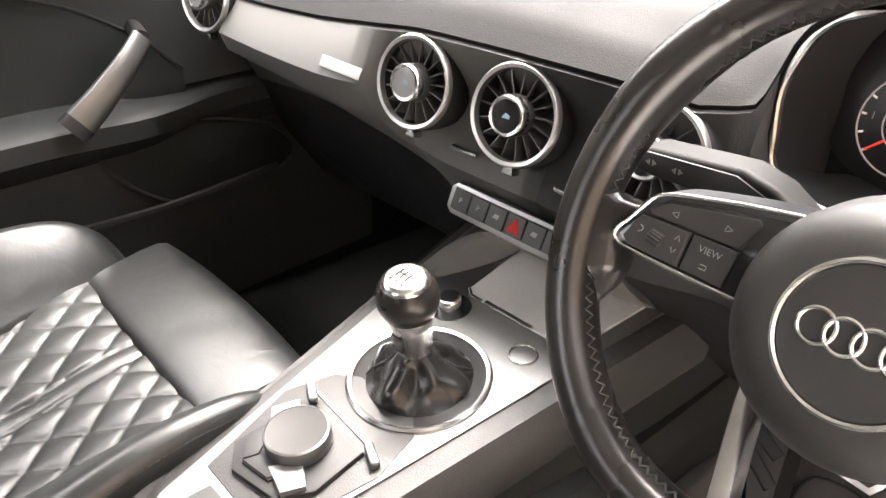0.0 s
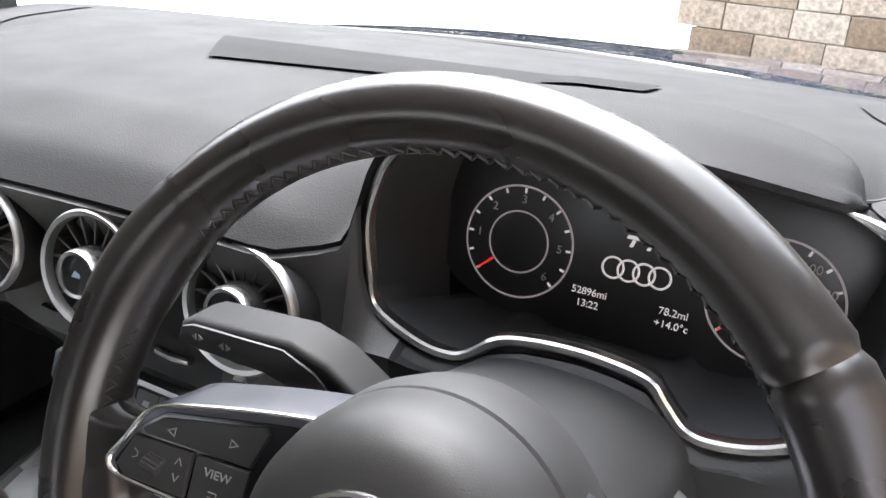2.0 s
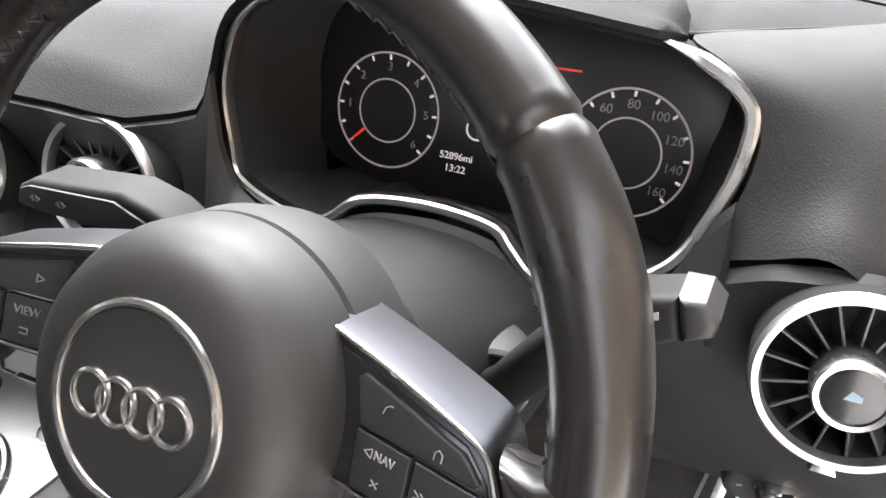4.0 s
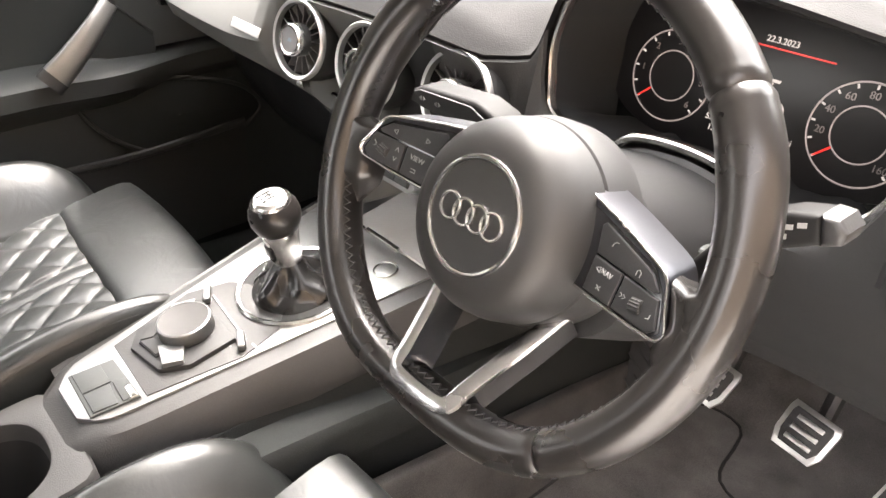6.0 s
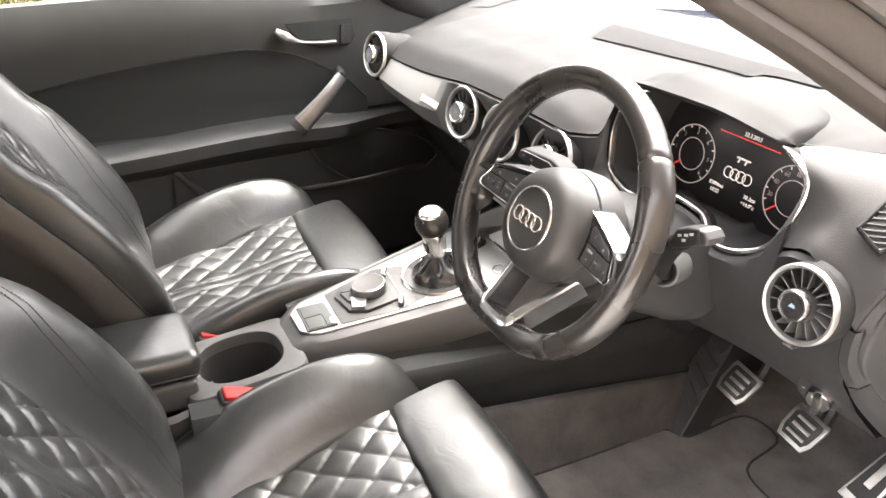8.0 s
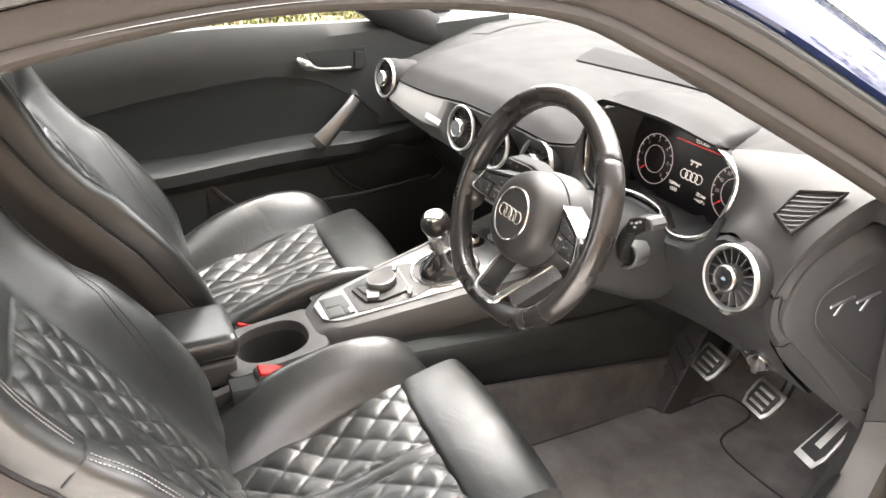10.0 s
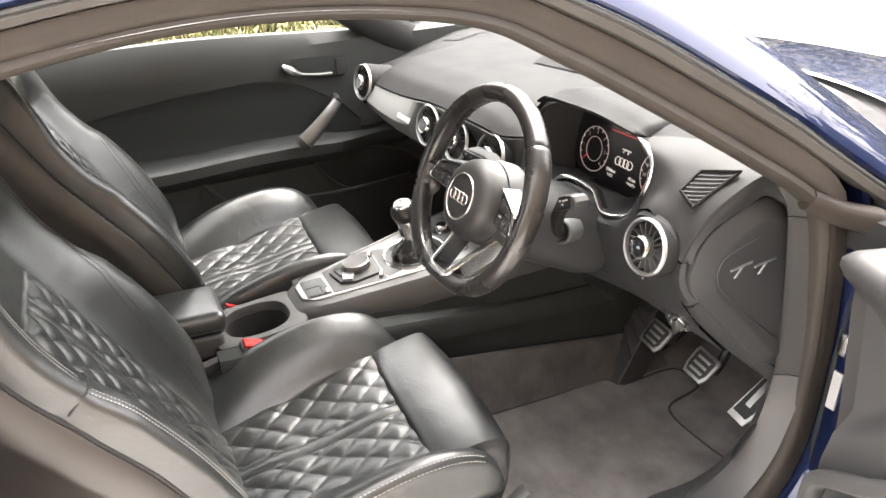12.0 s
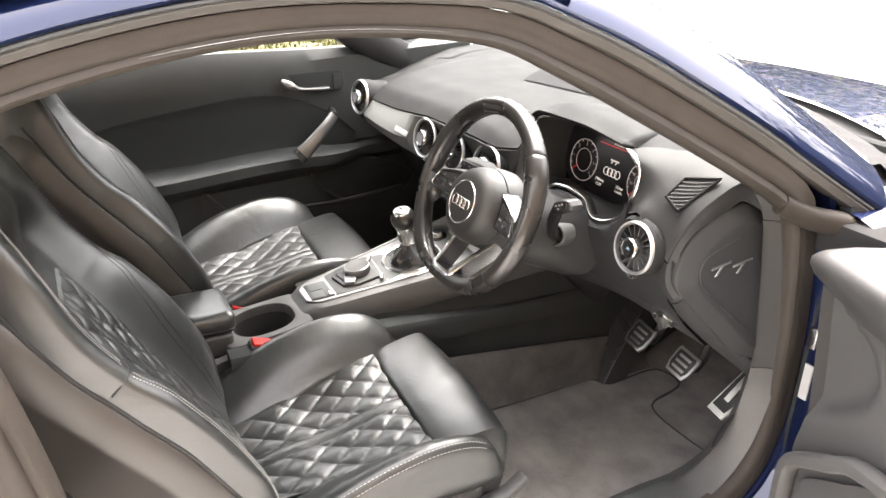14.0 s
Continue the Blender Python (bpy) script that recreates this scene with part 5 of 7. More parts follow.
    part("lid_edge", flat([(-0.061, 0.184), (-0.052, 0.1775), (-0.034, 0.1775), (-0.034, 0.1800), (-0.05, 0.1802), (-0.060, 0.1875)], 0.003, 0.0055, 0.001), CHROME, c)
    # the centre stack: a hollow sweep from the lid up to the switch row, and the raised lip beside the lid
    rows = []
    for k in range(25):
        f = k / 24
        row = []
        for y, z in ((0.292, 0.570), (0.284, 0.5775), (0.279, 0.581), (0.264, 0.588), (0.243, 0.601), (0.222, 0.620), (0.206, 0.640), (0.196, 0.660), (0.192, 0.672)):
            g = (z - 0.570) / 0.10
            a, b = -0.098 + 0.022 * g, 0.118 - 0.030 * g
            row.append((a + (b - a) * f, y + 0.012 * max(0, abs(2 * f - 1) - 0.86) / 0.14, z))
        rows.append(row)
    part("stack_face", skin(rows), STACK, c, "smooth warm grey sweep below the switch row", sharp=50)
    for row, s in ((rows[0], -1), (rows[-1], 1)):
        part("stack_side", skin([row, [(x + s * 0.004, y + 0.012, z - 0.002) for x, y, z in row], [(x + s * 0.02, y + 0.16, z - 0.03) for x, y, z in row]]), PLASTIC, c, sharp=40)
    arc = smooth_path([(-0.1295, 0.150, 0.5545), (-0.133, 0.185, 0.5605), (-0.131, 0.225, 0.5745), (-0.116, 0.256, 0.5865), (-0.092, 0.266, 0.5925)], 24)
    foot = smooth_path([(-0.122, 0.150, 0.5540), (-0.100, 0.185, 0.5602), (-0.080, 0.225, 0.5672), (-0.070, 0.258, 0.573), (-0.066, 0.278, 0.578)], 24)
    part("raised_lip", skin([[b, b.lerp(a, 0.4) + V(0, 0, -0.0010), b.lerp(a, 0.75) + V(0, 0, -0.0008), a, a + V(-0.003, 0.002, -0.001), a + V(-0.006, 0.008, -0.03)] for a, b in zip(arc, foot)]), STACK, c, "raised lip of the trim beside the lid", sharp=50)
    # side pad on the passenger side
    rows = []
    for k in range(20):
        y = -0.20 + 0.56 * k / 19
        o = -0.013 - half(y) - 0.03
        z = con_z(y)
        rows.append([(o, y, z - 0.10), (o - 0.008, y, z - 0.06), (o - 0.004, y, z - 0.02), (o + 0.008, y, z - 0.004), (o + 0.02, y, z - 0.01)])
    part("side_pad", skin(rows), LEATHER, c)
    # ledge along the driver's side of the tunnel
    ledge = smooth_path([(0.116, -0.40, 0.452), (0.128, -0.1, 0.452), (0.140, 0.2, 0.441), (0.152, 0.50, 0.447)], 30)
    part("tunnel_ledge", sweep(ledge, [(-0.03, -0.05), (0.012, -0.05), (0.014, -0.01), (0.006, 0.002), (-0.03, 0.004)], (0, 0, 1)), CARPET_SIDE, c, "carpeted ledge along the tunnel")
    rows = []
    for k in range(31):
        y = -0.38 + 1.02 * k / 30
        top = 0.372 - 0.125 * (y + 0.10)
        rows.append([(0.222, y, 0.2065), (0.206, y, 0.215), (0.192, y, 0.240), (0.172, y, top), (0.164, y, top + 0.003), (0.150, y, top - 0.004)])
    # Darkened copy of the footwell carpet stands in for shade here.
    part("tunnel_carpet", skin(rows), CARPET_SHADED, c, "worn grey carpet along the foot of the tunnel, darkened as if shaded", sharp=60)
    # rear deck with an open cup holder
    cx, cy, rx, ry = 0.004, -0.302, 0.060, 0.066
    inner = oval(rx, ry, 48, 2.5)
    def deck_z(y):
        return 0.470 + 0.12 * (y + 0.24)
    outer = []
    for x, y in inner:
        a = math.atan2(y, x)
        k = ((abs(math.cos(a)) / 0.079) ** 10 + (abs(math.sin(a)) / 0.094) ** 10) ** (-1 / 10)
        outer.append((math.cos(a) * k, math.sin(a) * k))
    ring = lambda pts, dz, s=1.0: [(cx + x * s, cy + y * s, deck_z(cy + y * s) + dz) for x, y in pts]
    rows = [ring(outer, -0.09, 1.04), ring(outer, -0.02, 1.02), ring(outer, -0.004, 1.0), ring(outer, 0.0, 0.97), ring(inner, 0.001, 1.06), ring(inner, 0.0, 1.02), ring(inner, -0.004), ring(inner, -0.02, 0.985)]
    bm = skin(rows, close_v=True)
    part("rear_deck", bm, DASH_LOW, c, "grey plastic deck round the cup holder")
    part("cup_well", skin([ring(inner, -0.015, 0.99), ring(inner, -0.105, 0.92), ring(inner, -0.1105, 0.6), ring(inner, -0.111, 0.05)], close_v=True), HOLLOW, c, "deep black cup holder well")
    part("cup_rib", tube([(cx - 0.012 + 0.03 * math.cos(a), cy - 0.008 + 0.034 * math.sin(a), deck_z(cy) - 0.092) for a in [2 * math.pi * k / 40 for k in range(40)]], 0.002, 6, closed=True), PLASTIC_GREY, c)
    part("cup_divider", box((cx - 0.022, cy - 0.047, deck_z(cy) - 0.10), (cx + 0.020, cy - 0.043, deck_z(cy) - 0.05), 0.002), PLASTIC_GREY, c)
    rows = []
    for y, w, z in ((-0.215, 0.078, 0.47), (-0.30, 0.082, 0.462), (-0.38, 0.085, 0.45), (-0.42, 0.086, 0.44), (-0.62, 0.088, 0.44)):
        a, b = 0.003 - w, 0.003 + w
        rows.append([(b - 0.010, y, z - 0.004), (b - 0.002, y, z - 0.012), (b + 0.004, y, z - 0.06), (b + 0.012, y, 0.20)])
    for s in (1, -1):
        part("rear_side", skin([[(0.003 + s * (x - 0.003), y, z) for x, y, z in r] for r in rows]), DASH_LOW, c, sharp=25)
    return c


console()


def armrest():
    a = thing("armrest", (-0.01, -0.49, 0.44), "black leather centre armrest lid with stitched edge", "armrest")
    bm = box((-0.082, -0.62, 0.474), (0.062, -0.368, 0.522), 0.021, 5)
    part("lid", bm, LEATHER_SEAT, a)
    part("box", box((-0.078, -0.62, 0.425), (0.060, -0.376, 0.476), 0.010, 3), DASH_LOW, a)
    part("stitching", tube(smooth_path([(0.0605, -0.60, 0.488), (0.0625, -0.40, 0.488), (0.052, -0.3735, 0.488), (-0.07, -0.3735, 0.488)], 40), 0.0012, 6), THREAD_DARK, a)


armrest()


def gear_lever():
    g = thing("gear_lever", V(-0.003, 0.058, con_z(0.058)), "manual gear lever with leather gaiter and round knob", "gear lever")
    m = on_console(-0.003, 0.058)
    part("gaiter_ring", lathe([(0.072, 0.001), (0.0715, 0.0045), (0.069, 0.0065), (0.0655, 0.0055), (0.0645, 0.002), (0.064, -0.004)], 64), CHROME, g, "bright metal ring", m=m)
    part("gaiter_well", lathe([(0.0648, 0.0024), (0.0, 0.0026)], 48), HOLLOW, g, "black foot of the gaiter", m=m)
    base, top = V(-0.003, 0.058, con_z(0.058)), V(0.0, 0.034, 0.6405)
    axis = (top - base).normalized()
    rows = []
    for k in range(15):
        f = k / 14
        o = base.lerp(base + axis * 0.040, f) + V(0, 0, 0.0030)
        r = 0.036 * (1 - f) ** 1.15 + 0.0158 + 0.002 * math.exp(-((f - 0.35) / 0.2) ** 2)
        r = min(r, 0.0652)
        row = []
        for q in range(64):
            b = 2 * math.pi * q / 64
            fold = 1 + (0.20 * math.sin(4 * b + 1.2 * f + 0.5) + 0.07 * math.sin(7 * b - 4 * f)) * math.sin(math.pi * min(1, f * 1.02)) ** 0.7
            row.append(o + V(math.cos(b) * r * fold, math.sin(b) * r * fold, 0.177 * math.sin(b) * r * (1 - f)))
        rows.append(row)
    part("gaiter", skin(rows, close_v=True), mat("gaiter_leather", (0.008, 0.0078, 0.0076), 0.27, 0, 0.25, 0.2, 420, 0.2, "voronoi", spec=0.5), g, "glossy creased black leather gaiter")
    for b in (0.9, 3.9):
        path = [r[int(b / 6.283 * 64)] + V(0, 0, 0.0008) for r in rows]
        part("gaiter_seam", tube(path, 0.0012, 6, (0, 1, 0.2)), THREAD_DARK, g)
    mk = facing(top, axis, (0, 1, 0))
    part("collar", lathe([(0.0130, -0.066), (0.0168, -0.063), (0.0176, -0.052), (0.0188, -0.036), (0.0212, -0.023), (0.020, -0.018), (0.0, -0.018)], 40), CHROME, g, "polished metal neck", m=mk)
    part("neck_cutout", box((-0.007, -0.0205, -0.054), (0.007, -0.0145, -0.034), 0.002), GLOSS, g, m=mk)
    part("knob", lathe([(0.0, -0.022), (0.018, -0.0215), (0.0245, -0.016), (0.0283, -0.006), (0.0288, 0.002), (0.0268, 0.011), (0.0215, 0.0185)], 56), LEATHER_WHEEL, g, "black leather ball knob", m=mk)
    part("knob_cap", lathe([(0.0226, 0.0172), (0.0224, 0.0188), (0.0196, 0.0220), (0.0172, 0.0234)], 48), CHROME, g, "polished metal cap ring", m=mk)
    part("shift_pattern", lathe([(0.0174, 0.0232), (0.010, 0.0250), (0.0, 0.0256)], 40), ALU, g, "polished shift pattern disc", m=mk)
    for x in (-0.006, 0.0, 0.006):
        part("pattern_line", box((x - 0.0009, -0.0055, 0.0244), (x + 0.0009, 0.0055, 0.0260), 0), HOLLOW, g, m=mk)
    part("pattern_line", box((-0.006, -0.0009, 0.0244), (0.006, 0.0009, 0.0260), 0), HOLLOW, g, m=mk)
    for t, x, y in (("1", -0.007, 0.0090), ("3", 0.0, 0.0090), ("5", 0.007, 0.0090), ("2", -0.007, -0.0090), ("4", 0.0, -0.0090), ("6", 0.007, -0.0090)):
        text("gear_number", t, 0.0072, mk @ pose(x, y, 0.0249), HOLLOW, g)


gear_lever()


def menu_control():
    m = on_console(-0.018, -0.07)
    t = thing("menu_dial", m, "round metal-topped menu dial on a wedge of black keys", "control dial")
    part("wedge", prism([(-0.045, -0.040), (-0.02, -0.058), (0.034, -0.050), (0.052, -0.022), (0.05, 0.032), (-0.04, 0.034)], 0.002, 0.0085, 0.003), PLASTIC, t, m=m)
    part("key_step", prism([(-0.041, -0.030), (-0.018, -0.048), (0.016, -0.044), (0.020, -0.016), (-0.03, 0.004)], 0.008, 0.011, 0.0015), PLASTIC, t, m=m)
    for q in ([(-0.039, -0.029), (-0.0195, -0.0455), (-0.0135, -0.033), (-0.030, -0.008)], [(-0.0175, -0.0465), (0.0145, -0.043), (0.017, -0.028), (-0.012, -0.0335)]):
        part("key", prism(q, 0.0105, 0.0125, 0.0008), PLASTIC, t, m=m)
    part("side_key", prism([(0.005, -0.036), (0.036, -0.045), (0.046, -0.026), (0.022, -0.012)], 0.008, 0.014, 0.002), ALU, t, "silver menu key", m=m)
    part("side_key", prism([(-0.052, 0.006), (-0.036, -0.006), (-0.026, 0.02), (-0.04, 0.03)], 0.005, 0.012, 0.002), ALU, t, "silver menu key", m=m)
    part("dial", lathe([(0.0285, 0.008), (0.0300, 0.010), (0.0300, 0.022), (0.0292, 0.0248), (0.0272, 0.0258)], 64), ALU, t, "knurled silver dial rim", m=m)
    part("touch_top", lathe([(0.0273, 0.0256), (0.026, 0.0250), (0.0, 0.0246)], 48), TOUCH, t, "grey touch pad", m=m)
    strip = flat([(-0.060, -0.0225), (-0.058, -0.0200), (0.038, -0.0300), (0.037, -0.0325)], 0.002, 0.0042, 0.0005)
    part("chrome_strip", strip, ALU, t, "thin bright strip")
    for x, y, a in ((-0.060, -0.026, -30), (0.040, -0.036, -25)):
        bm = box((-0.0045, -0.013, 0.003), (0.0045, 0.013, 0.012), 0.003, 3)
        part("toggle", bm, ALU, t, "small satin toggle", m=on_console(x, y, 0, a + 90))
    for x, y in ((0.030, -0.047), (0.052, -0.028)):
        part("print_mark", box((-0.005, -0.0012, 0.0027), (0.005, 0.0012, 0.0030), 0), MARK, t, m=on_console(x, y))


menu_control()


def console_knobs():
    m = on_console(-0.056, 0.152)
    k = thing("volume_knob", m, "small round silver volume knob in a black dish", "knob")
    part("dish", lathe([(0.0235, 0.0017), (0.0225, 0.0024), (0.018, 0.0020), (0.0, 0.0018)], 40), GLOSS, k, "gloss black dish", m=m)
    part("knob", lathe([(0.0135, 0.002), (0.0135, 0.014), (0.0125, 0.016), (0.0105, 0.0165)], 36), CHROME, k, "bright silver knob", m=m)
    part("cap", lathe([(0.0106, 0.0163), (0.0, 0.0168)], 30), GLOSS, k, m=m)
    m = on_console(0.052, 0.147)
    b = thing("start_button", m, "round brushed start button with a bright ring", "push button")
    part("ring", lathe([(0.0155, 0.0017), (0.0152, 0.0034), (0.0135, 0.0036), (0.0128, 0.0028)], 40), CHROME, b, m=m)
    part("cap", lathe([(0.0128, 0.0026), (0.011, 0.0032), (0.0, 0.0033)], 36), ALU, b, m=m)
    part("print_mark", box((-0.004, -0.0010, 0.0032), (0.004, 0.0010, 0.0035), 0), MARK, b, m=m)


console_knobs()


def button_row():
    m = facing((-0.005, 0.172, 0.672), (0, -0.93, 0.36))
    r = thing("switch_row", m, "row of dark push switches in a silver frame, one red", "switch panel")
    part("frame", prism([(-0.080, -0.013), (-0.072, -0.019), (0.072, -0.019), (0.080, -0.013), (0.080, 0.009), (0.074, 0.014), (-0.074, 0.014), (-0.080, 0.009)], -0.03, 0.003, 0.002), ALU, r, "thin silver frame", m=m)
    part("well", prism([(-0.072, -0.0135), (0.072, -0.0135), (0.074, 0.0095), (-0.074, 0.0095)], 0.002, 0.0034), HOLLOW, r, m=m)
    for k in range(6):
        x = -0.0605 + 0.0242 * k
        part("switch", box((x - 0.0113, -0.0125, 0.002), (x + 0.0113, 0.0085, 0.007), 0.0015), PLASTIC_GREY, r, m=m)
        if k == 3:
            part("hazard_mark", prism([(x - 0.0085, -0.009), (x + 0.0085, -0.009), (x, 0.006)], 0.007, 0.0076), RED, r, "red hazard triangle", m=m)
        elif k in (0, 1):
            text("switch_text", "P", 0.008, m @ pose(x, -0.002, 0.0071), MARK, r)
        else:
            part("print_mark", prism([(x - 0.004, -0.003), (x + 0.003, -0.004), (x + 0.004, 0.001), (x - 0.002, 0.001)], 0.007, 0.0073), MARK, r, m=m)


button_row()
# ---- seats ----
def quilt(x, y, px=0.056, py=0.066, deep=0.0056):
    """Height of the padded diamonds, with a padded strip and two seams down the middle."""
    mid = abs(x)
    if mid < 0.013:
        return deep * 0.70 * math.sqrt(max(0.0, 1 - (mid / 0.013) ** 2)) ** 0.8
    u, v = x / px + y / py, x / px - y / py
    a = abs(math.sin(math.pi * u)) * abs(math.sin(math.pi * v))
    return deep * a ** 0.31 * smoothstep(0.013, 0.020, mid) ** 0.5


def quilt_lines(px=0.056, py=0.066, reach=0.17, lo=-0.34, hi=0.52):
    """The stitched diagonals of the quilting, as runs of x, y along the valleys."""
    for way in (1, -1):
        for k in range(-16, 17):
            for x0, x1 in ((-reach, -0.015), (0.015, reach)):
                xs = [x0 + (x1 - x0) * q / 36 for q in range(37)]
                run = [(x, py * (k - way * x / px)) for x in xs]
                yield [(x, y) for x, y in run if lo < y < hi]


RECLINE = radians(32)
BACK_A, BACK_N = V(0, -math.sin(RECLINE), math.cos(RECLINE)), V(0, math.cos(RECLINE), math.sin(RECLINE))
HINGE = V(0, -0.275, -0.083)


def back_point(x, h, d):
    return HINGE + BACK_A * h + BACK_N * d + V(x, 0, 0)


BACK = [(0.0, 0.200, 0.006), (0.08, 0.222, 0.022), (0.15, 0.240, 0.052), (0.20, 0.246, 0.062), (0.29, 0.248, 0.067), (0.39, 0.244, 0.060), (0.45, 0.238, 0.044), (0.52, 0.236, 0.038), (0.62, 0.228, 0.050), (0.68, 0.214, 0.055), (0.75, 0.180, 0.050), (0.82, 0.145, 0.040), (0.88, 0.115, 0.020)]
SHELL = [(-0.05, -0.01), (0.1, 0.006), (0.2, 0.014), (0.30, 0.016), (0.40, 0.004), (0.52, -0.010), (0.66, -0.008)]


def back_depth(h, g):
    """How far the front of the backrest stands out at height h, at share g of its half width."""
    w, b = lerp_table(BACK, h)
    pad = -0.004 + 0.034 * smoothstep(0.56, 0.64, h)
    if g <= 0.94:
        return pad + (b - pad) * smoothstep(0.48, 0.86, g)
    return b - 0.016 * (1 - math.sqrt(max(0, 1 - ((g - 0.94) / 0.06) ** 2)))


def seat(at, label, outer):
    s = thing("car_seat", at, label, "car seat", "front seats")
    m = Matrix.Translation(at)
    P = lambda name, bm, material, lab="", sharp=45, parent=None: part(name, bm, material, parent or s, lab, sharp, m)
    low = Matrix.Translation(V(*at) + V(0.013 * outer, 0, 0.016))
    C = lambda name, bm, material, lab="", sharp=45: part(name, bm, material, s, lab, sharp, low)
    # thigh support
    prof = [(0.003, -0.10), (0.0, -0.04), (0.0, -0.010), (0.0015, -0.003), (0.005, 0.001), (0.012, 0.0045), (0.03, 0.009), (0.06, 0.014), (0.09, 0.018), (0.115, 0.0190), (0.130, 0.0155), (0.140, 0.006), (0.146, -0.010), (0.148, -0.045), (0.145, -0.085), (0.134, -0.118)]
    rows = []
    for k in range(41):
        f = -1 + 2 * k / 40
        e = smoothstep(0.955, 1.0, abs(f))
        w = 0.180
        rows.append([(f * (w + 0.010 * min(1, y / 0.12)), y - 0.006 - 0.010 * f + (0.06 - y) * 0.10 * e - 0.010 * f * f * (y / 0.14), z - 0.016 * e * (z + 0.11) / 0.11 + 0.0015 * noise.noise(V(f * 3, y * 14, 2)) - 0.004 * f * f) for y, z in prof])
    C("thigh_support", skin(rows, caps=True), LEATHER_SEAT, "smooth black leather thigh support")
    # quilted cushion
    rows = []
    n, q = 120, 120
    for i in range(n + 1):
        y = -0.33 + 0.326 * i / n
        row = []
        for j in range(q + 1):
            f = -1 + 2 * j / q
            w = 0.118 + 0.052 * smoothstep(-0.33, -0.03, y)
            x = f * w
            z = -0.014 - 0.034 * smoothstep(0, -0.2, y) - 0.018 * smoothstep(-0.2, -0.33, y) + 0.012 * abs(f) ** 3
            row.append((x, y - 0.010 * f * i / n, z + quilt(x, y) * (1 - abs(f) ** 14)))
        rows.append(row)
    C("cushion", skin(rows), LEATHER_SEAT, "diamond-quilted black leather seat cushion", 80)
    # Dark tubes along the valleys: the stitching, and the shade of the grooves.
    bm = bmesh.new()
    for run in quilt_lines(hi=-0.006, lo=-0.328):
        pts = []
        for x, y in run:
            w = 0.118 + 0.052 * smoothstep(-0.33, -0.03, y)
            if abs(x) < w * 0.95:
                f = x / w
                pts.append(V(x, y - 0.010 * f * (y + 0.33) / 0.326, -0.0136 - 0.034 * smoothstep(0, -0.2, y) - 0.018 * smoothstep(-0.2, -0.33, y) + 0.012 * abs(f) ** 3))
        if len(pts) > 2:
            tube(pts, 0.0008, 5, bm=bm)
    C("stitching_and_shade", bm, THREAD_DARK, "black stitching in the quilted seams, standing for the groove shade too")
    # cushion bolsters: a slope up from the quilt to a crest, and a steep outer face
    wedge = smooth_path([(-0.056, -0.038, 0), (-0.046, -0.014, 0), (-0.022, 0.020, 0), (0.003, 0.041, 0), (0.020, 0.050, 0), (0.031, 0.046, 0), (0.0365, 0.032, 0), (0.038, 0.0, 0), (0.038, -0.045, 0), (0.0, -0.056, 0)], 34, True)
    for side in (-1, 1):
        pts = [(0.150, 0.060, -0.085), (0.203, 0.082, -0.030), (0.207, 0.05, -0.006), (0.211, 0.0, 0.010), (0.212, -0.06, 0.015), (0.208, -0.13, 0.005), (0.200, -0.21, -0.018), (0.190, -0.28, -0.050), (0.180, -0.35, -0.088)]
        path = smooth_path([(side * x, y, z) for x, y, z in pts[1:]], 36)
        rows = []
        for i, p in enumerate(path):
            f = i / 35
            a, b = 0.047 + 0.030 * smoothstep(0.2, 1, f), 0.050 + 0.006 * math.sin(math.pi * f)
            k = math.sqrt(max(0.02, 1 - max(0, (0.24 - f) / 0.24) ** 2))
            row = []
            for q in wedge:
                row.append(p + V(side * q.x * (0.75 + 0.25 * k) * a / 0.047, 0, q.y * k * b / 0.050 - 0.001 * noise.noise(V(q.x * 20, p.y * 14, side))))
            rows.append(row)
        C("cushion_bolster", skin(rows, close_v=True, caps=True), LEATHER_SEAT, "smooth leather side bolster", 60)
        for q in (14, 15):
            seam = smooth_path([r[q] + V(0, 0, 0.0006) for r in rows[4:]], 120)
            bm = bmesh.new()
            for a, c in zip(seam[::2], seam[1::2]):
                sweep([a, a.lerp(c, 1.15)], oval(0.0007, 0.0007, 4), (1, 0, 0.1), bm=bm)
            C("bolster_stitching", bm, THREAD if side == outer else THREAD_DARK)
        P("side_skirt", box((side * 0.225 - 0.02, -0.36, -0.20), (side * 0.225 + 0.02, 0.05, -0.035), 0.015, 3), PLASTIC)
    P("seat_base", box((-0.20, -0.36, -0.19), (0.20, 0.10, -0.055), 0.02, 3), PLASTIC)
    for side in (-0.17, 0.17):
        P("rail", box((side - 0.02, -0.38, -0.205 - at[2] + 0.411), (side + 0.02, 0.08, -0.17), 0.004), ALU)
    if outer:
        P("adjuster_lever", sweep(smooth_path([(outer * 0.245, 0.02, -0.075), (outer * 0.262, 0.075, -0.055), (outer * 0.263, 0.115, -0.03)], 14), oval(0.008, 0.014, 12, 3), (1, 0, 0)), PLASTIC, "grey plastic adjuster lever")
    # backrest
    half = [k / 24 * 0.94 for k in range(25)] + [0.94 + 0.06 * math.sin(radians(a)) for a in (22, 45, 68, 85)]
    spots = [-g for g in half[:0:-1]] + half
    rows = []
    for k in range(89):
        h = 0.88 * k / 88
        w, b = lerp_table(BACK, h)
        w -= 0.003 * math.exp(-((h - 0.455) / 0.006) ** 2)
        shell_d = lerp_table(SHELL, h)[0]
        row = [back_point(f * w, h, back_depth(h, abs(f))) for f in spots]
        thin = 1 - 0.4 * smoothstep(0.5, 0.88, h)
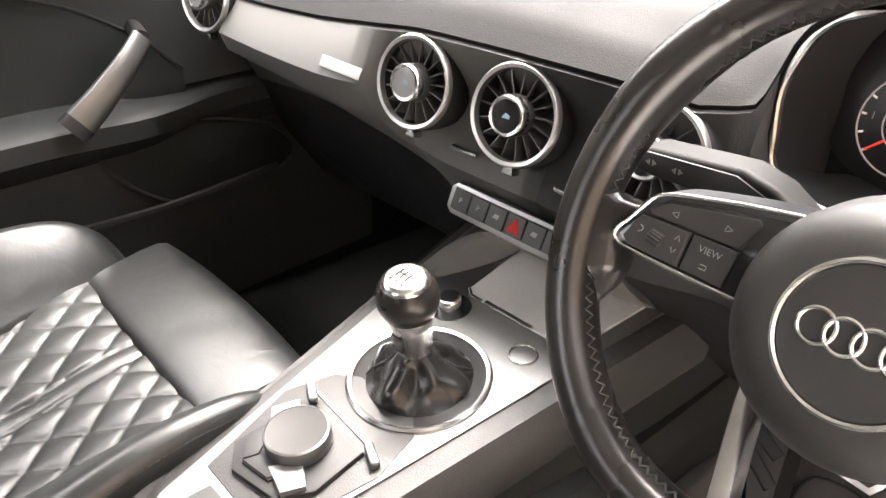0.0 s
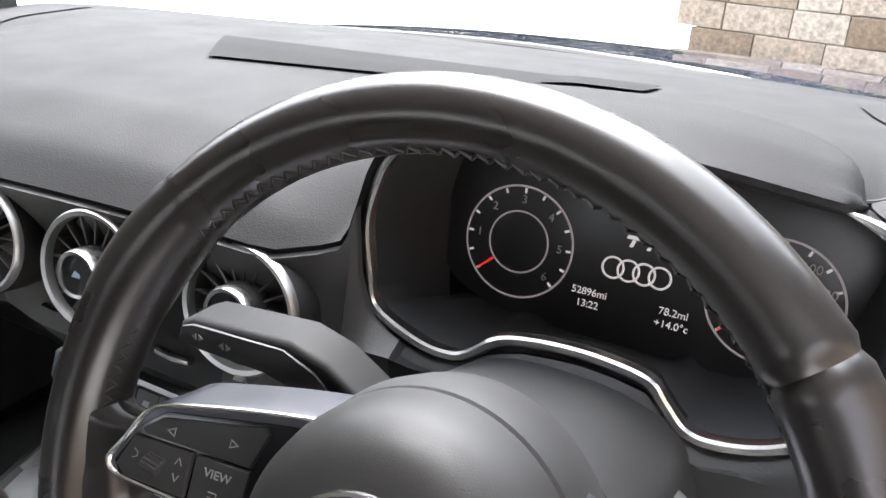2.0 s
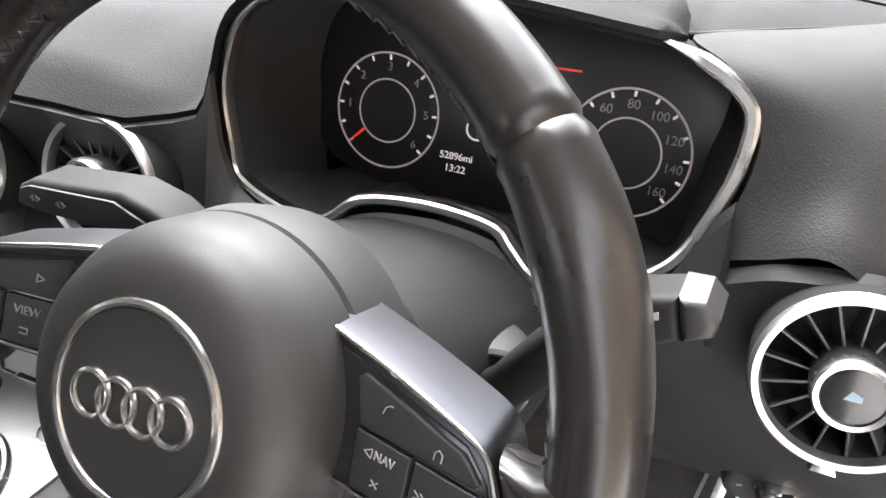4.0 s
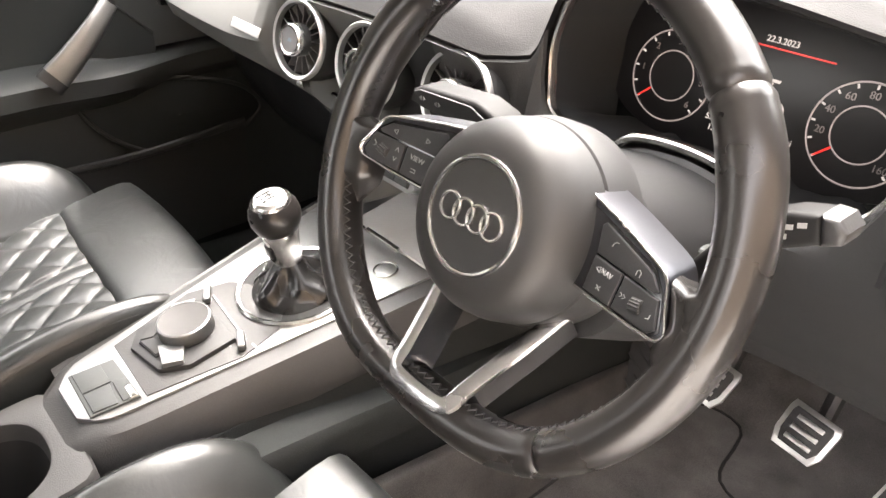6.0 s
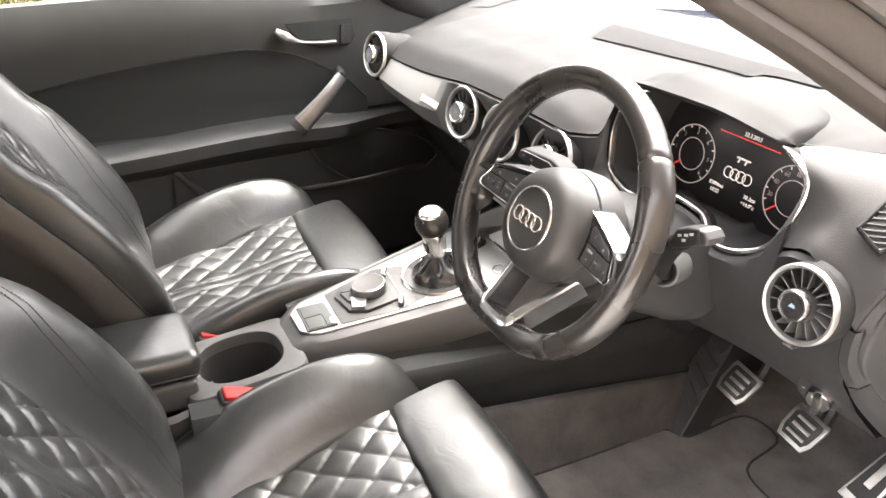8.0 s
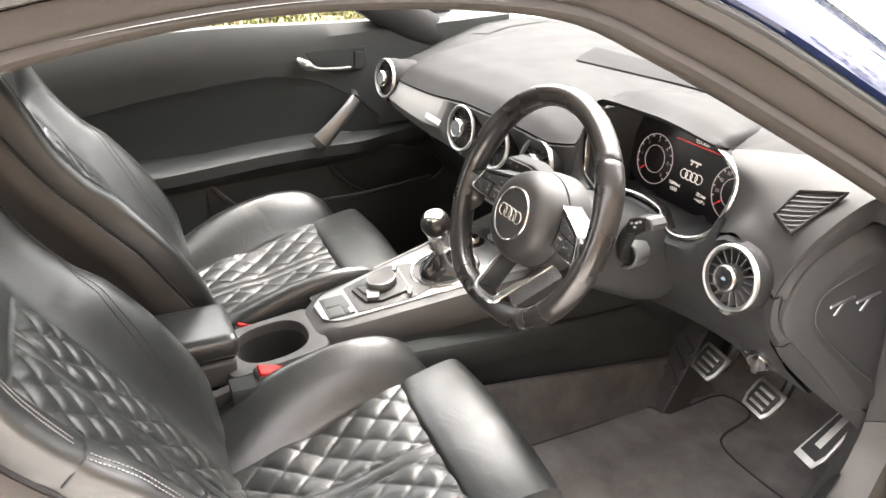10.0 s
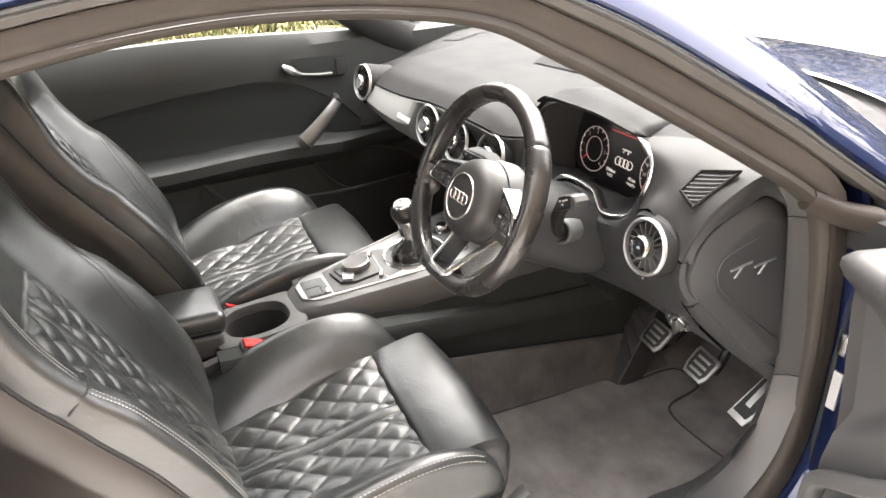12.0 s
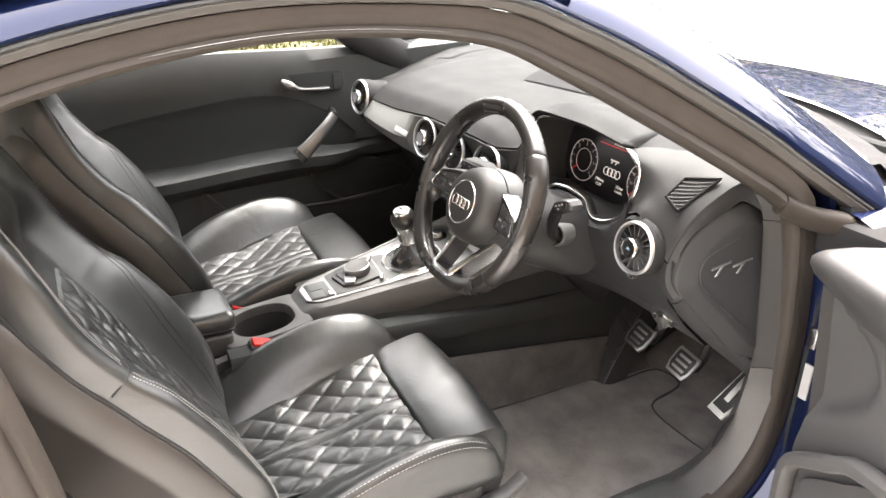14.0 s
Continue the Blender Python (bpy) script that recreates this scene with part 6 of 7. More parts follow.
        rear = [(1.0, min(b - 0.02, shell_d)), (0.99, -0.05 * thin), (0.95, -0.085 * thin), (0.8, -0.11 * thin), (0.4, -0.12 * thin)]
        row += [back_point(f * w, h, d) for f, d in rear] + [back_point(-f * w, h, d) for f, d in rear[::-1]]
        tp = smoothstep(0.80, 0.88, h)
        if tp:
            c = back_point(0, h, -0.03)
            row = [p.lerp(c, 0.4 * tp * tp) for p in row]
        rows.append(row)
    P("backrest", skin(rows, close_v=True, caps=True), LEATHER_SEAT, "reclined black leather backrest with tall side bolsters", 70)
    # quilted back panel
    rows = []
    for i in range(131):
        h = 0.04 + 0.47 * i / 130
        row = []
        for j in range(101):
            f = -1 + 2 * j / 100
            w = 0.100 + 0.024 * smoothstep(0.05, 0.3, h) - 0.016 * smoothstep(0.42, 0.51, h)
            x = f * w
            edge = max(abs(f), abs(2 * i / 130 - 1))
            row.append(back_point(x, h, back_depth(h, abs(x) / lerp_table(BACK, h)[0]) + 0.003 + quilt(x, h, deep=0.0075) * (1 - abs(f) ** 8) * smoothstep(1.0, 0.93, i / 130) - 0.006 * smoothstep(0.97, 1.0, edge)))
        rows.append(row)
    P("back_panel", skin(rows), LEATHER_SEAT, "diamond-quilted black leather back panel", 80)
    # As on the cushion, the black tubes darken the grooves besides being thread.
    bm = bmesh.new()
    for run in quilt_lines(lo=0.045, hi=0.49):
        pts = []
        for x, h in run:
            w = 0.100 + 0.024 * smoothstep(0.05, 0.3, h) - 0.016 * smoothstep(0.42, 0.51, h)
            if abs(x) < w * 0.93:
                pts.append(back_point(x, h, back_depth(h, abs(x) / lerp_table(BACK, h)[0]) + 0.0034))
        if len(pts) > 2:
            tube(pts, 0.0008, 5, (1, 0, 0.3), bm=bm)
    P("stitching_and_shade", bm, THREAD_DARK, "black stitching in the quilted seams, standing for the groove shade too")
    # stitched seams on the bolsters and the outer shell
    def stitches(name, path, thread, label=""):
        fine = smooth_path(path, 170)
        bm = bmesh.new()
        for a, c in zip(fine[::2], fine[1::2]):
            sweep([a, a.lerp(c, 1.15)], oval(0.0007, 0.0007, 4), (1, 0, 0.1), bm=bm)
        P(name, bm, thread, label)

    for side in (-1, 1):
        shown = side == outer
        lower = [(0.06, 0.965), (0.16, 0.962), (0.26, 0.958), (0.36, 0.955), (0.42, 0.955), (0.450, 0.965)] if shown else [(0.06, 0.72), (0.14, 0.69), (0.24, 0.70), (0.36, 0.76), (0.43, 0.84), (0.47, 0.90)]
        upper = [(0.47, 0.93), (0.52, 0.90), (0.60, 0.89), (0.70, 0.86)]
        for run in (lower, upper):
            for off in (0.0, 0.035):
                path = []
                for k in range(41):
                    h = run[0][0] + (run[-1][0] - run[0][0]) * k / 40
                    g = lerp_table(run, h)[0] - off
                    path.append(back_point(side * g * lerp_table(BACK, h)[0], h, back_depth(h, g) + 0.0008))
                stitches("bolster_stitching", path, THREAD if shown else THREAD_DARK, "pale double stitching" if shown else "")
        ring = [back_point(side * g * (lerp_table(BACK, 0.455)[0] - 0.0025), 0.455, back_depth(0.455, g)) for g in (0.62, 0.70, 0.80, 0.90, 0.96, 0.99)] + [back_point(side * lerp_table(BACK, 0.45)[0] * 1.0, 0.45, 0.01)]
        if shown:
            P("shoulder_seam", tube(smooth_path(ring, 24), 0.0016, 6, (0, 0.6, 0.8)), THREAD_DARK)
        rows = []
        for k in range(45):
            h = -0.04 + 0.68 * k / 44
            w, b = lerp_table(BACK, h)
            e = 0.006 * max(0, 1 - k / 2) + 0.012 * smoothstep(0.58, 0.64, h)
            d0 = lerp_table(SHELL, h)[0]
            rows.append([back_point(side * x, h, d) for x, d in ((w - 0.006, d0 - 0.008), (w - 0.003, d0 + 0.001), (w + 0.004 - e, d0 + 0.002), (w + 0.010 - e, d0 - 0.006), (w + 0.013 - e, d0 - 0.040), (w + 0.0125 - e, d0 - 0.048), (w + 0.009 - e, d0 - 0.053), (w + 0.004 - e, -0.11), (w - 0.02, -0.128))])
        # Black tube drawn in as the shadow between leather and shell.
        P("gap_shadow", tube([r[1] + BACK_N * 0.003 + V(side * 0.003, 0, 0) for r in rows[1:]], 0.0028, 6, (1, 0, 0)), HOLLOW)
        P("side_shell", skin(rows), PLASTIC_WARM, "brownish grey plastic seat shell", 40)
    rows = []
    for k in range(21):
        h = 0.56 * k / 20
        w, b = lerp_table(BACK, h)
        rows.append([back_point(f * w, h, -0.128 - 0.01 * (1 - f * f)) for f in [-0.95 + 1.9 * j / 10 for j in range(11)]])
    P("back_shell", skin(rows), PLASTIC_WARM)
    return s


seat((0.335, -0.125, 0.411), "black quilted leather sports seat behind the steering wheel", 1)
seat((-0.34, -0.07, 0.439), "black quilted leather sports seat on the passenger side", 0)


def buckle(x, y, z, tilt, lab):
    m = pose(x, y, z, -18, tilt, 0)
    b = thing("belt_buckle", pose(x, y, z - 0.12), lab, "seat belt buckle", "belt buckles")
    part("body", box((-0.016, -0.028, -0.12), (0.016, 0.028, 0.0), 0.006, 3), PLASTIC, b, m=m)
    part("release", box((-0.013, -0.024, -0.004), (0.013, 0.024, 0.006), 0.003, 3), RED, b, "red release button", m=m)


buckle(0.092, -0.326, 0.456, 8, "black seat belt buckle with red button beside the driver seat")
buckle(-0.098, -0.323, 0.444, -8, "black seat belt buckle with red button beside the passenger seat")
# ---- passenger door ----
def far_door():
    d = thing("door_1", (-0.74, 0.0, 0.25), "closed dark grey passenger door with armrest and metal grab handle", "door", kind="structure")
    prof = [(-0.735, 0.0), (-0.712, -0.002), (-0.690, -0.03), (-0.694, -0.09), (-0.712, -0.15), (-0.716, -0.25), (-0.712, -0.285), (-0.700, -0.293), (-0.655, -0.296), (-0.643, -0.305), (-0.645, -0.335), (-0.668, -0.358), (-0.700, -0.375), (-0.705, -0.55), (-0.700, -0.70)]
    rows = []
    for k in range(41):
        y = -0.86 + 1.45 * k / 40
        top = 0.885 + (y + 0.33) * 0.058
        f = smoothstep(0.06, 0.28, y)
        row = []
        for i, (x, z) in enumerate(prof):
            arm = 7 <= i <= 11
            xx = x - (0.05 * f if arm else 0.0)
            zz = top + z + (0.022 - 0.030 * smoothstep(-0.35, 0.30, y)) * (i < 2) + (0.008 * smoothstep(-0.4, -0.1, y) - 0.014 * smoothstep(-0.05, 0.2, y) if 4 < i < 12 else 0)
            row.append((xx, y, zz))
        rows.append(row)
    part("door_card", skin(rows), PLASTIC_GREY, d, "dark grey moulded door card", sharp=40)
    # raised insert edged by an arch
    arch = [(-0.75, 0.655), (-0.60, 0.705), (-0.473, 0.737), (-0.317, 0.763), (-0.15, 0.784), (-0.069, 0.784), (0.028, 0.762), (0.13, 0.71), (0.20, 0.65)]
    def card_x(y, z):
        t = 0.885 + (y + 0.33) * 0.058
        return line([(-z2, x2) for x2, z2 in prof[:7]], t - z) + 0.003

    path = [V(card_x(p.y, p.z), p.y, p.z) for p in smooth_path([(-0.712, y, z) for y, z in arch], 70)]
    part("arch_edge", tube(path, 0.0025, 8, (1, 0, 0)), INSERT, d)
    rows = []
    for k in range(13):
        zs = [0.603 + (p.z - 0.603) * (1 - k / 12) for p in path]
        rows.append([V(card_x(p.y, z), p.y, z) for p, z in zip(path, zs)])
    part("insert", skin(rows), INSERT, d, "darker soft insert")
    # map pocket
    pocket = smooth_path([(-0.694, -0.285, 0.530), (-0.685, -0.237, 0.477), (-0.682, -0.18, 0.447), (-0.678, 0.1, 0.44), (-0.685, 0.35, 0.46)], 40)
    part("pocket_lip", sweep(pocket, oval(0.006, 0.008, 8), (0, 0, 1)), DASH_LOW, d)
    rows = [pocket, [p + V(0.0, 0, -0.22) for p in pocket]]
    part("pocket_front", skin(rows), DASH_LOW, d)
    # loudspeaker bulge ahead of the pocket
    round_edge = smooth_path([(-0.690, 0.042, 0.551), (-0.688, 0.095, 0.572), (-0.687, 0.160, 0.577), (-0.688, 0.250, 0.565), (-0.690, 0.345, 0.535), (-0.692, 0.392, 0.485), (-0.692, 0.35, 0.446), (-0.690, 0.29, 0.424), (-0.688, 0.18, 0.43), (-0.688, 0.09, 0.48)], 70, True)
    mid = sum(round_edge, V(0, 0, 0)) / 70
    part("speaker_edge", tube(round_edge, 0.004, 8, (1, 0, 0), closed=True), DASH_LOW, d, "rounded rim of the loudspeaker")
    part("speaker_cover", skin([[p.lerp(mid + V(0.012, 0, 0), k) for p in round_edge] for k in (0.0, 0.25, 0.6, 0.98)], close_v=True), INSERT, d, "dark loudspeaker cover")
    # grab handle: a leaning metal blade
    a, b = V(-0.630, 0.0, 0.620), V(-0.634, 0.106, 0.728)
    bar = smooth_path([a, a.lerp(b, 0.3) + V(0.008, 0, 0.0), a.lerp(b, 0.7) + V(0.009, 0, 0), b], 30)
    part("grab_handle", sweep(bar, oval(0.023, 0.010, 18, 3.2), (1, 0, 0.2), scale=lambda k: 1.0 - 0.38 * k), ALU, d, "satin metal grab handle")
    part("handle_foot", sweep([a + V(0, -0.010, -0.008), a + V(0, 0.003, 0.003)], oval(0.0235, 0.012, 18, 2.8), (1, 0, 0.2)), PLASTIC, d)
    part("handle_top", sweep([b - V(0.0, 0.002, 0.002), b + V(-0.04, 0.006, 0.004)], oval(0.011, 0.011, 18, 2.6), (1, 0, 0.3)), PLASTIC, d)
    part("window_switch", box((-0.665, -0.075, 0.592), (-0.645, -0.045, 0.600), 0.002), PLASTIC, d)
    part("switch_edge", box((-0.662, -0.073, 0.600), (-0.658, -0.047, 0.602), 0), MARK, d)
    # release lever in its dish
    dish = prism([(-0.012, 0.842), (0.022, 0.800), (0.070, 0.782), (0.150, 0.786), (0.164, 0.806), (0.158, 0.850), (0.07, 0.847)], -0.020, 0.0, 0.006, 3)
    part("lever_dish", dish, INSERT, d, "dark recess behind the door release", m=Matrix(((0, 0, 1, -0.6915), (1, 0, 0, 0), (0, 1, 0, 0), (0, 0, 0, 1))))
    lever = smooth_path([(-0.686, -0.030, 0.828), (-0.678, -0.010, 0.814), (-0.674, 0.02, 0.803), (-0.674, 0.07, 0.799), (-0.682, 0.108, 0.798)], 28)
    part("release_lever", sweep(lever, oval(0.006, 0.011, 14, 3), (1, 0, 0), scale=lambda k: 0.5 + 1.6 * math.exp(-((k - 0.18) / 0.16) ** 2) + 0.25 * smoothstep(0.3, 0.9, k)), ALU, d, "satin metal door release")
    part("lock_switch", box((-0.692, 0.125, 0.79), (-0.686, 0.15, 0.835), 0.002), PLASTIC, d)
    rows = []
    for k in range(21):
        y = -0.84 + 1.24 * k / 20
        t = 0.885 + (y + 0.33) * 0.058
        roof = line([(-0.9, 1.03), (-0.7, 1.09), (-0.33, 1.15), (-0.1, 1.12), (0.1, 1.02), (0.25, 0.94), (0.45, 0.93)], y)
        rows.append([(-0.735, y, t - 0.01), (-0.70, y, (t + roof) / 2), (-0.64, y, max(roof + 0.01, t))])
    bm = skin(rows)
    g = part("door_glass", bm, GLASS, d, "clear side window")
    g.visible_shadow = False
    part("mirror_corner", box((-0.735, 0.30, 0.915), (-0.715, 0.42, 0.985), 0.008), PLASTIC, d)
    return d


far_door()


# ---- driver door, swung open ----
def near_door():
    a = radians(70)
    u = V(math.sin(a), -math.cos(a), 0)
    m = frame_of(V(0.812, 0.352, 0.0), u, V(u.y, -u.x, 0) * -1, V(0, 0, 1))
    d = thing("door_2", m, "driver door standing open, grey inner card and blue outer skin", "door", kind="structure")
    # local: x along the door, y away from the cabin side, z up
    edge = [(0.20, 0.050), (0.40, 0.046), (0.49, 0.028), (0.56, 0.038), (0.644, 0.026), (0.772, 0.002), (0.80, 0.0)]
    bowl = [(0.548, 0.045), (0.58, 0.080), (0.613, 0.118), (0.656, 0.163), (0.688, 0.171), (0.729, 0.146), (0.752, 0.10), (0.772, 0.02)]
    rows = []
    for k in range(61):
        z = 0.20 + 0.59 * k / 60
        x0 = lerp_table(edge, z)[0]
        row = [(x0 + 0.004, 0.06, z), (x0, 0.012, z), (x0 + 0.002, 0.004, z)]
        for q in range(1, 46):
            x = x0 + (1.0 - x0) * (q / 45) ** 2
            deep = 0.024 * smoothstep(0.0, 0.035, lerp_table(bowl, z)[0] - x) if 0.548 < z < 0.772 else 0.0
            deep *= smoothstep(0.548, 0.60, z)
            row.append((x, 0.002 + deep - 0.016 * smoothstep(0.73, 0.79, z) * smoothstep(0.02, 0.2, x), z))
        rows.append(row)
    part("door_card", skin(rows), DOOR_GREY, d, "grey moulded door card with a hollowed corner", sharp=60, m=m)
    rows = []
    for k in range(33):
        f = (k / 32) ** 1.5
        e = 0.010 * max(0, 1 - k / 3) ** 2
        flare = 0.20 * min(f, 0.16)
        rows.append([(f, y, z + 0.045 * f) for y, z in ((0.11, 0.834 - e), (0.04, 0.838 - e), (-0.012 + e, 0.836 - e), (-0.026 + e, 0.831 - e), (-0.032 + e, 0.822), (-0.033 + e, 0.812), (-0.026 + e, 0.802 - flare), (-0.010, 0.792 - flare), (0.006, 0.782 - flare))])
    part("door_ledge", skin(rows, caps=True), TRIM_GREY, d, "soft grey window ledge of the door", sharp=60, m=m)
    part("outer_skin", box((0.0, 0.10, 0.18), (1.05, 0.13, 0.825), 0.012), PAINT, d, "dark blue door skin", m=m)
    part("mirror_base", sweep(smooth_path([(0.075, 0.085, 0.825), (0.085, 0.09, 0.86), (0.12, 0.11, 0.895), (0.18, 0.15, 0.905)], 16), oval(0.022, 0.034, 16, 2.6), (1, 0, 0.2)), PLASTIC_GREY, d, "grey foot of the door mirror", m=m)
    arm = smooth_path([(0.050, -0.004, 0.18), (0.046, -0.010, 0.36), (0.045, -0.012, 0.44), (0.050, -0.014, 0.475), (0.072, -0.016, 0.502), (0.142, -0.018, 0.549), (0.222, -0.018, 0.590), (0.5, -0.02, 0.62), (0.95, -0.02, 0.64)], 60)
    part("pocket_rim", sweep(arm, oval(0.013, 0.016, 12, 2.6), (0, -1, 0)), DOOR_GREY, d, "raised rim of the door pocket", m=m)
    inset = [p + V(0.022, 0.010, -0.020) for p in arm[8:]]
    part("pocket_inset", skin([inset, [V(p.x, p.y - 0.006, p.z - 0.04 - 0.02 * min(1, p.x)) for p in inset], [V(p.x, p.y - 0.004, 0.18) for p in inset]]), DOOR_CARD, d, "pocket flap", m=m)
    return d


near_door()


# ---- driver footwell ----
def footwell():
    def floor_z(x, y):
        return 0.206 + 0.55 * max(0, y - 0.66)
    rows = []
    for i in range(41):
        x = 0.10 + 0.58 * i / 40
        rows.append([(x, -0.30 + 1.14 * j / 60, floor_z(x, -0.30 + 1.14 * j / 60) + 0.002 * noise.noise(V(x * 9, j * 0.4, 1))) for j in range(61)])
    alone("footwell_carpet", skin(rows), CARPET, "dark worn grey carpet in the driver footwell", "carpet", "structure")
    outline = smooth_path([(0.205, -0.25), (0.21, 0.185), (0.210, 0.32), (0.205, 0.40), (0.204, 0.450), (0.222, 0.468), (0.242, 0.476), (0.245, 0.50), (0.241, 0.56), (0.238, 0.61), (0.248, 0.643), (0.29, 0.653), (0.322, 0.642), (0.336, 0.60), (0.346, 0.545), (0.365, 0.516), (0.41, 0.503), (0.50, 0.503), (0.575, 0.506), (0.602, 0.46), (0.605, 0.2), (0.60, -0.25)], 110)
    poly = [(p[0], p[1]) for p in [(q[0], q[1]) for q in outline]]
    mat_ob = thing("floor_mat", (0.4, 0.1, 0.207), "dark grey worn carpet floor mat, dusty", "floor mat")
    part("mat_top", prism(poly[::-1], 0.206, 0.2125, 0.002), CARPET, mat_ob)
    part("mat_edge", tube([(x, y, 0.2120) for x, y in poly], 0.0026, 6), MAT_EDGE, mat_ob, "bound edge")
    f = thing("foot_rest", (0.24, 0.55, 0.21), "ribbed black rubber foot rest beside the tunnel", "foot rest")
    lo_r, hi_r, lo_l, hi_l = V(0.240, 0.468, 0.212), V(0.192, 0.640, 0.425), V(0.222, 0.464, 0.212), V(0.108, 0.610, 0.410)
    rows = []
    for k in range(15):
        q = k / 14
        a, b = lo_l.lerp(hi_l, q), lo_r.lerp(hi_r, q)
        rows.append([a + V(-0.01, 0.05, 0), a, a.lerp(b, 0.5) + V(0, 0.002, 0), b + V(-0.003, 0, 0), b + V(0, 0.003, 0), b + V(0.004, 0.07, 0)])
    part("pad", skin(rows), RUBBER_DARK, f, sharp=30)
    for k in range(5):
        q0, q1 = 0.22 + 0.15 * k, 0.40 + 0.15 * k
        a, b = lo_l.lerp(hi_l, min(q1, 1)), lo_r.lerp(hi_r, q0)
        part("rib", sweep([b.lerp(a, 0.12) + V(0.001, -0.001, 0), b.lerp(a, 0.5) + V(0.001, 0.0, 0), b.lerp(a, 0.92) + V(0.001, -0.001, 0)], oval(0.009, 0.0035, 10, 3), (0.3, -0.7, 0.5)), RUBBER_DARK, f)


footwell()


def pedal(x, y, z, w, h, kind):
    n = V(0.0, -0.78, 0.62)
    m = facing((x, y, z), n) @ pose(0, 0, 0, 0, 0, -6)
    p = thing("pedal", m, {"c": "steel-faced clutch pedal with rubber ribs", "b": "steel-faced brake pedal with rubber ribs", "a": "tall steel accelerator pedal with a rubber slot"}[kind], "pedal", "foot pedals")
    if kind == "a":
        shape = [(-w, -h), (w * 0.7, -h * 1.02), (w * 0.95, -h * 0.6), (w * 0.8, h), (-w * 0.6, h)]
    else:
        shape = [(-w * 0.78, -h), (w * 0.72, -h), (w * 0.95, -h * 0.5), (w, h * 0.75), (w * 0.9, h), (-w * 0.92, h), (-w, h * 0.7), (-w * 0.98, -h * 0.4)]
    part("plate", prism(shape, -0.006, 0.0, 0.002), ALU_PAD, p, "brushed steel plate", m=m)
    part("rubber", prism([(a * 0.80, b * 0.78) for a, b in shape], -0.001, 0.0016, 0.0008), RUBBER_DARK, p, m=m)
    if kind == "a":
        part("steel_rib", prism([(-w * 0.25, -h * 0.42), (w * 0.25, -h * 0.42), (w * 0.3, h * 0.9), (-w * 0.15, h * 0.9)], 0.0008, 0.003, 0.0006), ALU_PAD, p, m=m)
    else:
        for k in range(3):
            b = (-0.45 + 0.45 * k) * h
            part("steel_rib", prism([(-w * 0.52, b - h * 0.10), (w * 0.52, b - h * 0.10), (w * 0.52, b + h * 0.10), (-w * 0.52, b + h * 0.10)], 0.0012, 0.0036, 0.0006), ALU_PAD, p, m=m)
    part("arm", tube(smooth_path([m @ V(0, 0, -0.006), m @ V(0, 0.02, -0.05), V(x, y + 0.12, z + 0.16)], 12), 0.011, 8, (1, 0, 0)), PLASTIC, p)


pedal(0.311, 0.496, 0.383, 0.034, 0.031, "c")
pedal(0.445, 0.501, 0.382, 0.034, 0.031, "b")
pedal(0.565, 0.535, 0.372, 0.026, 0.062, "a")


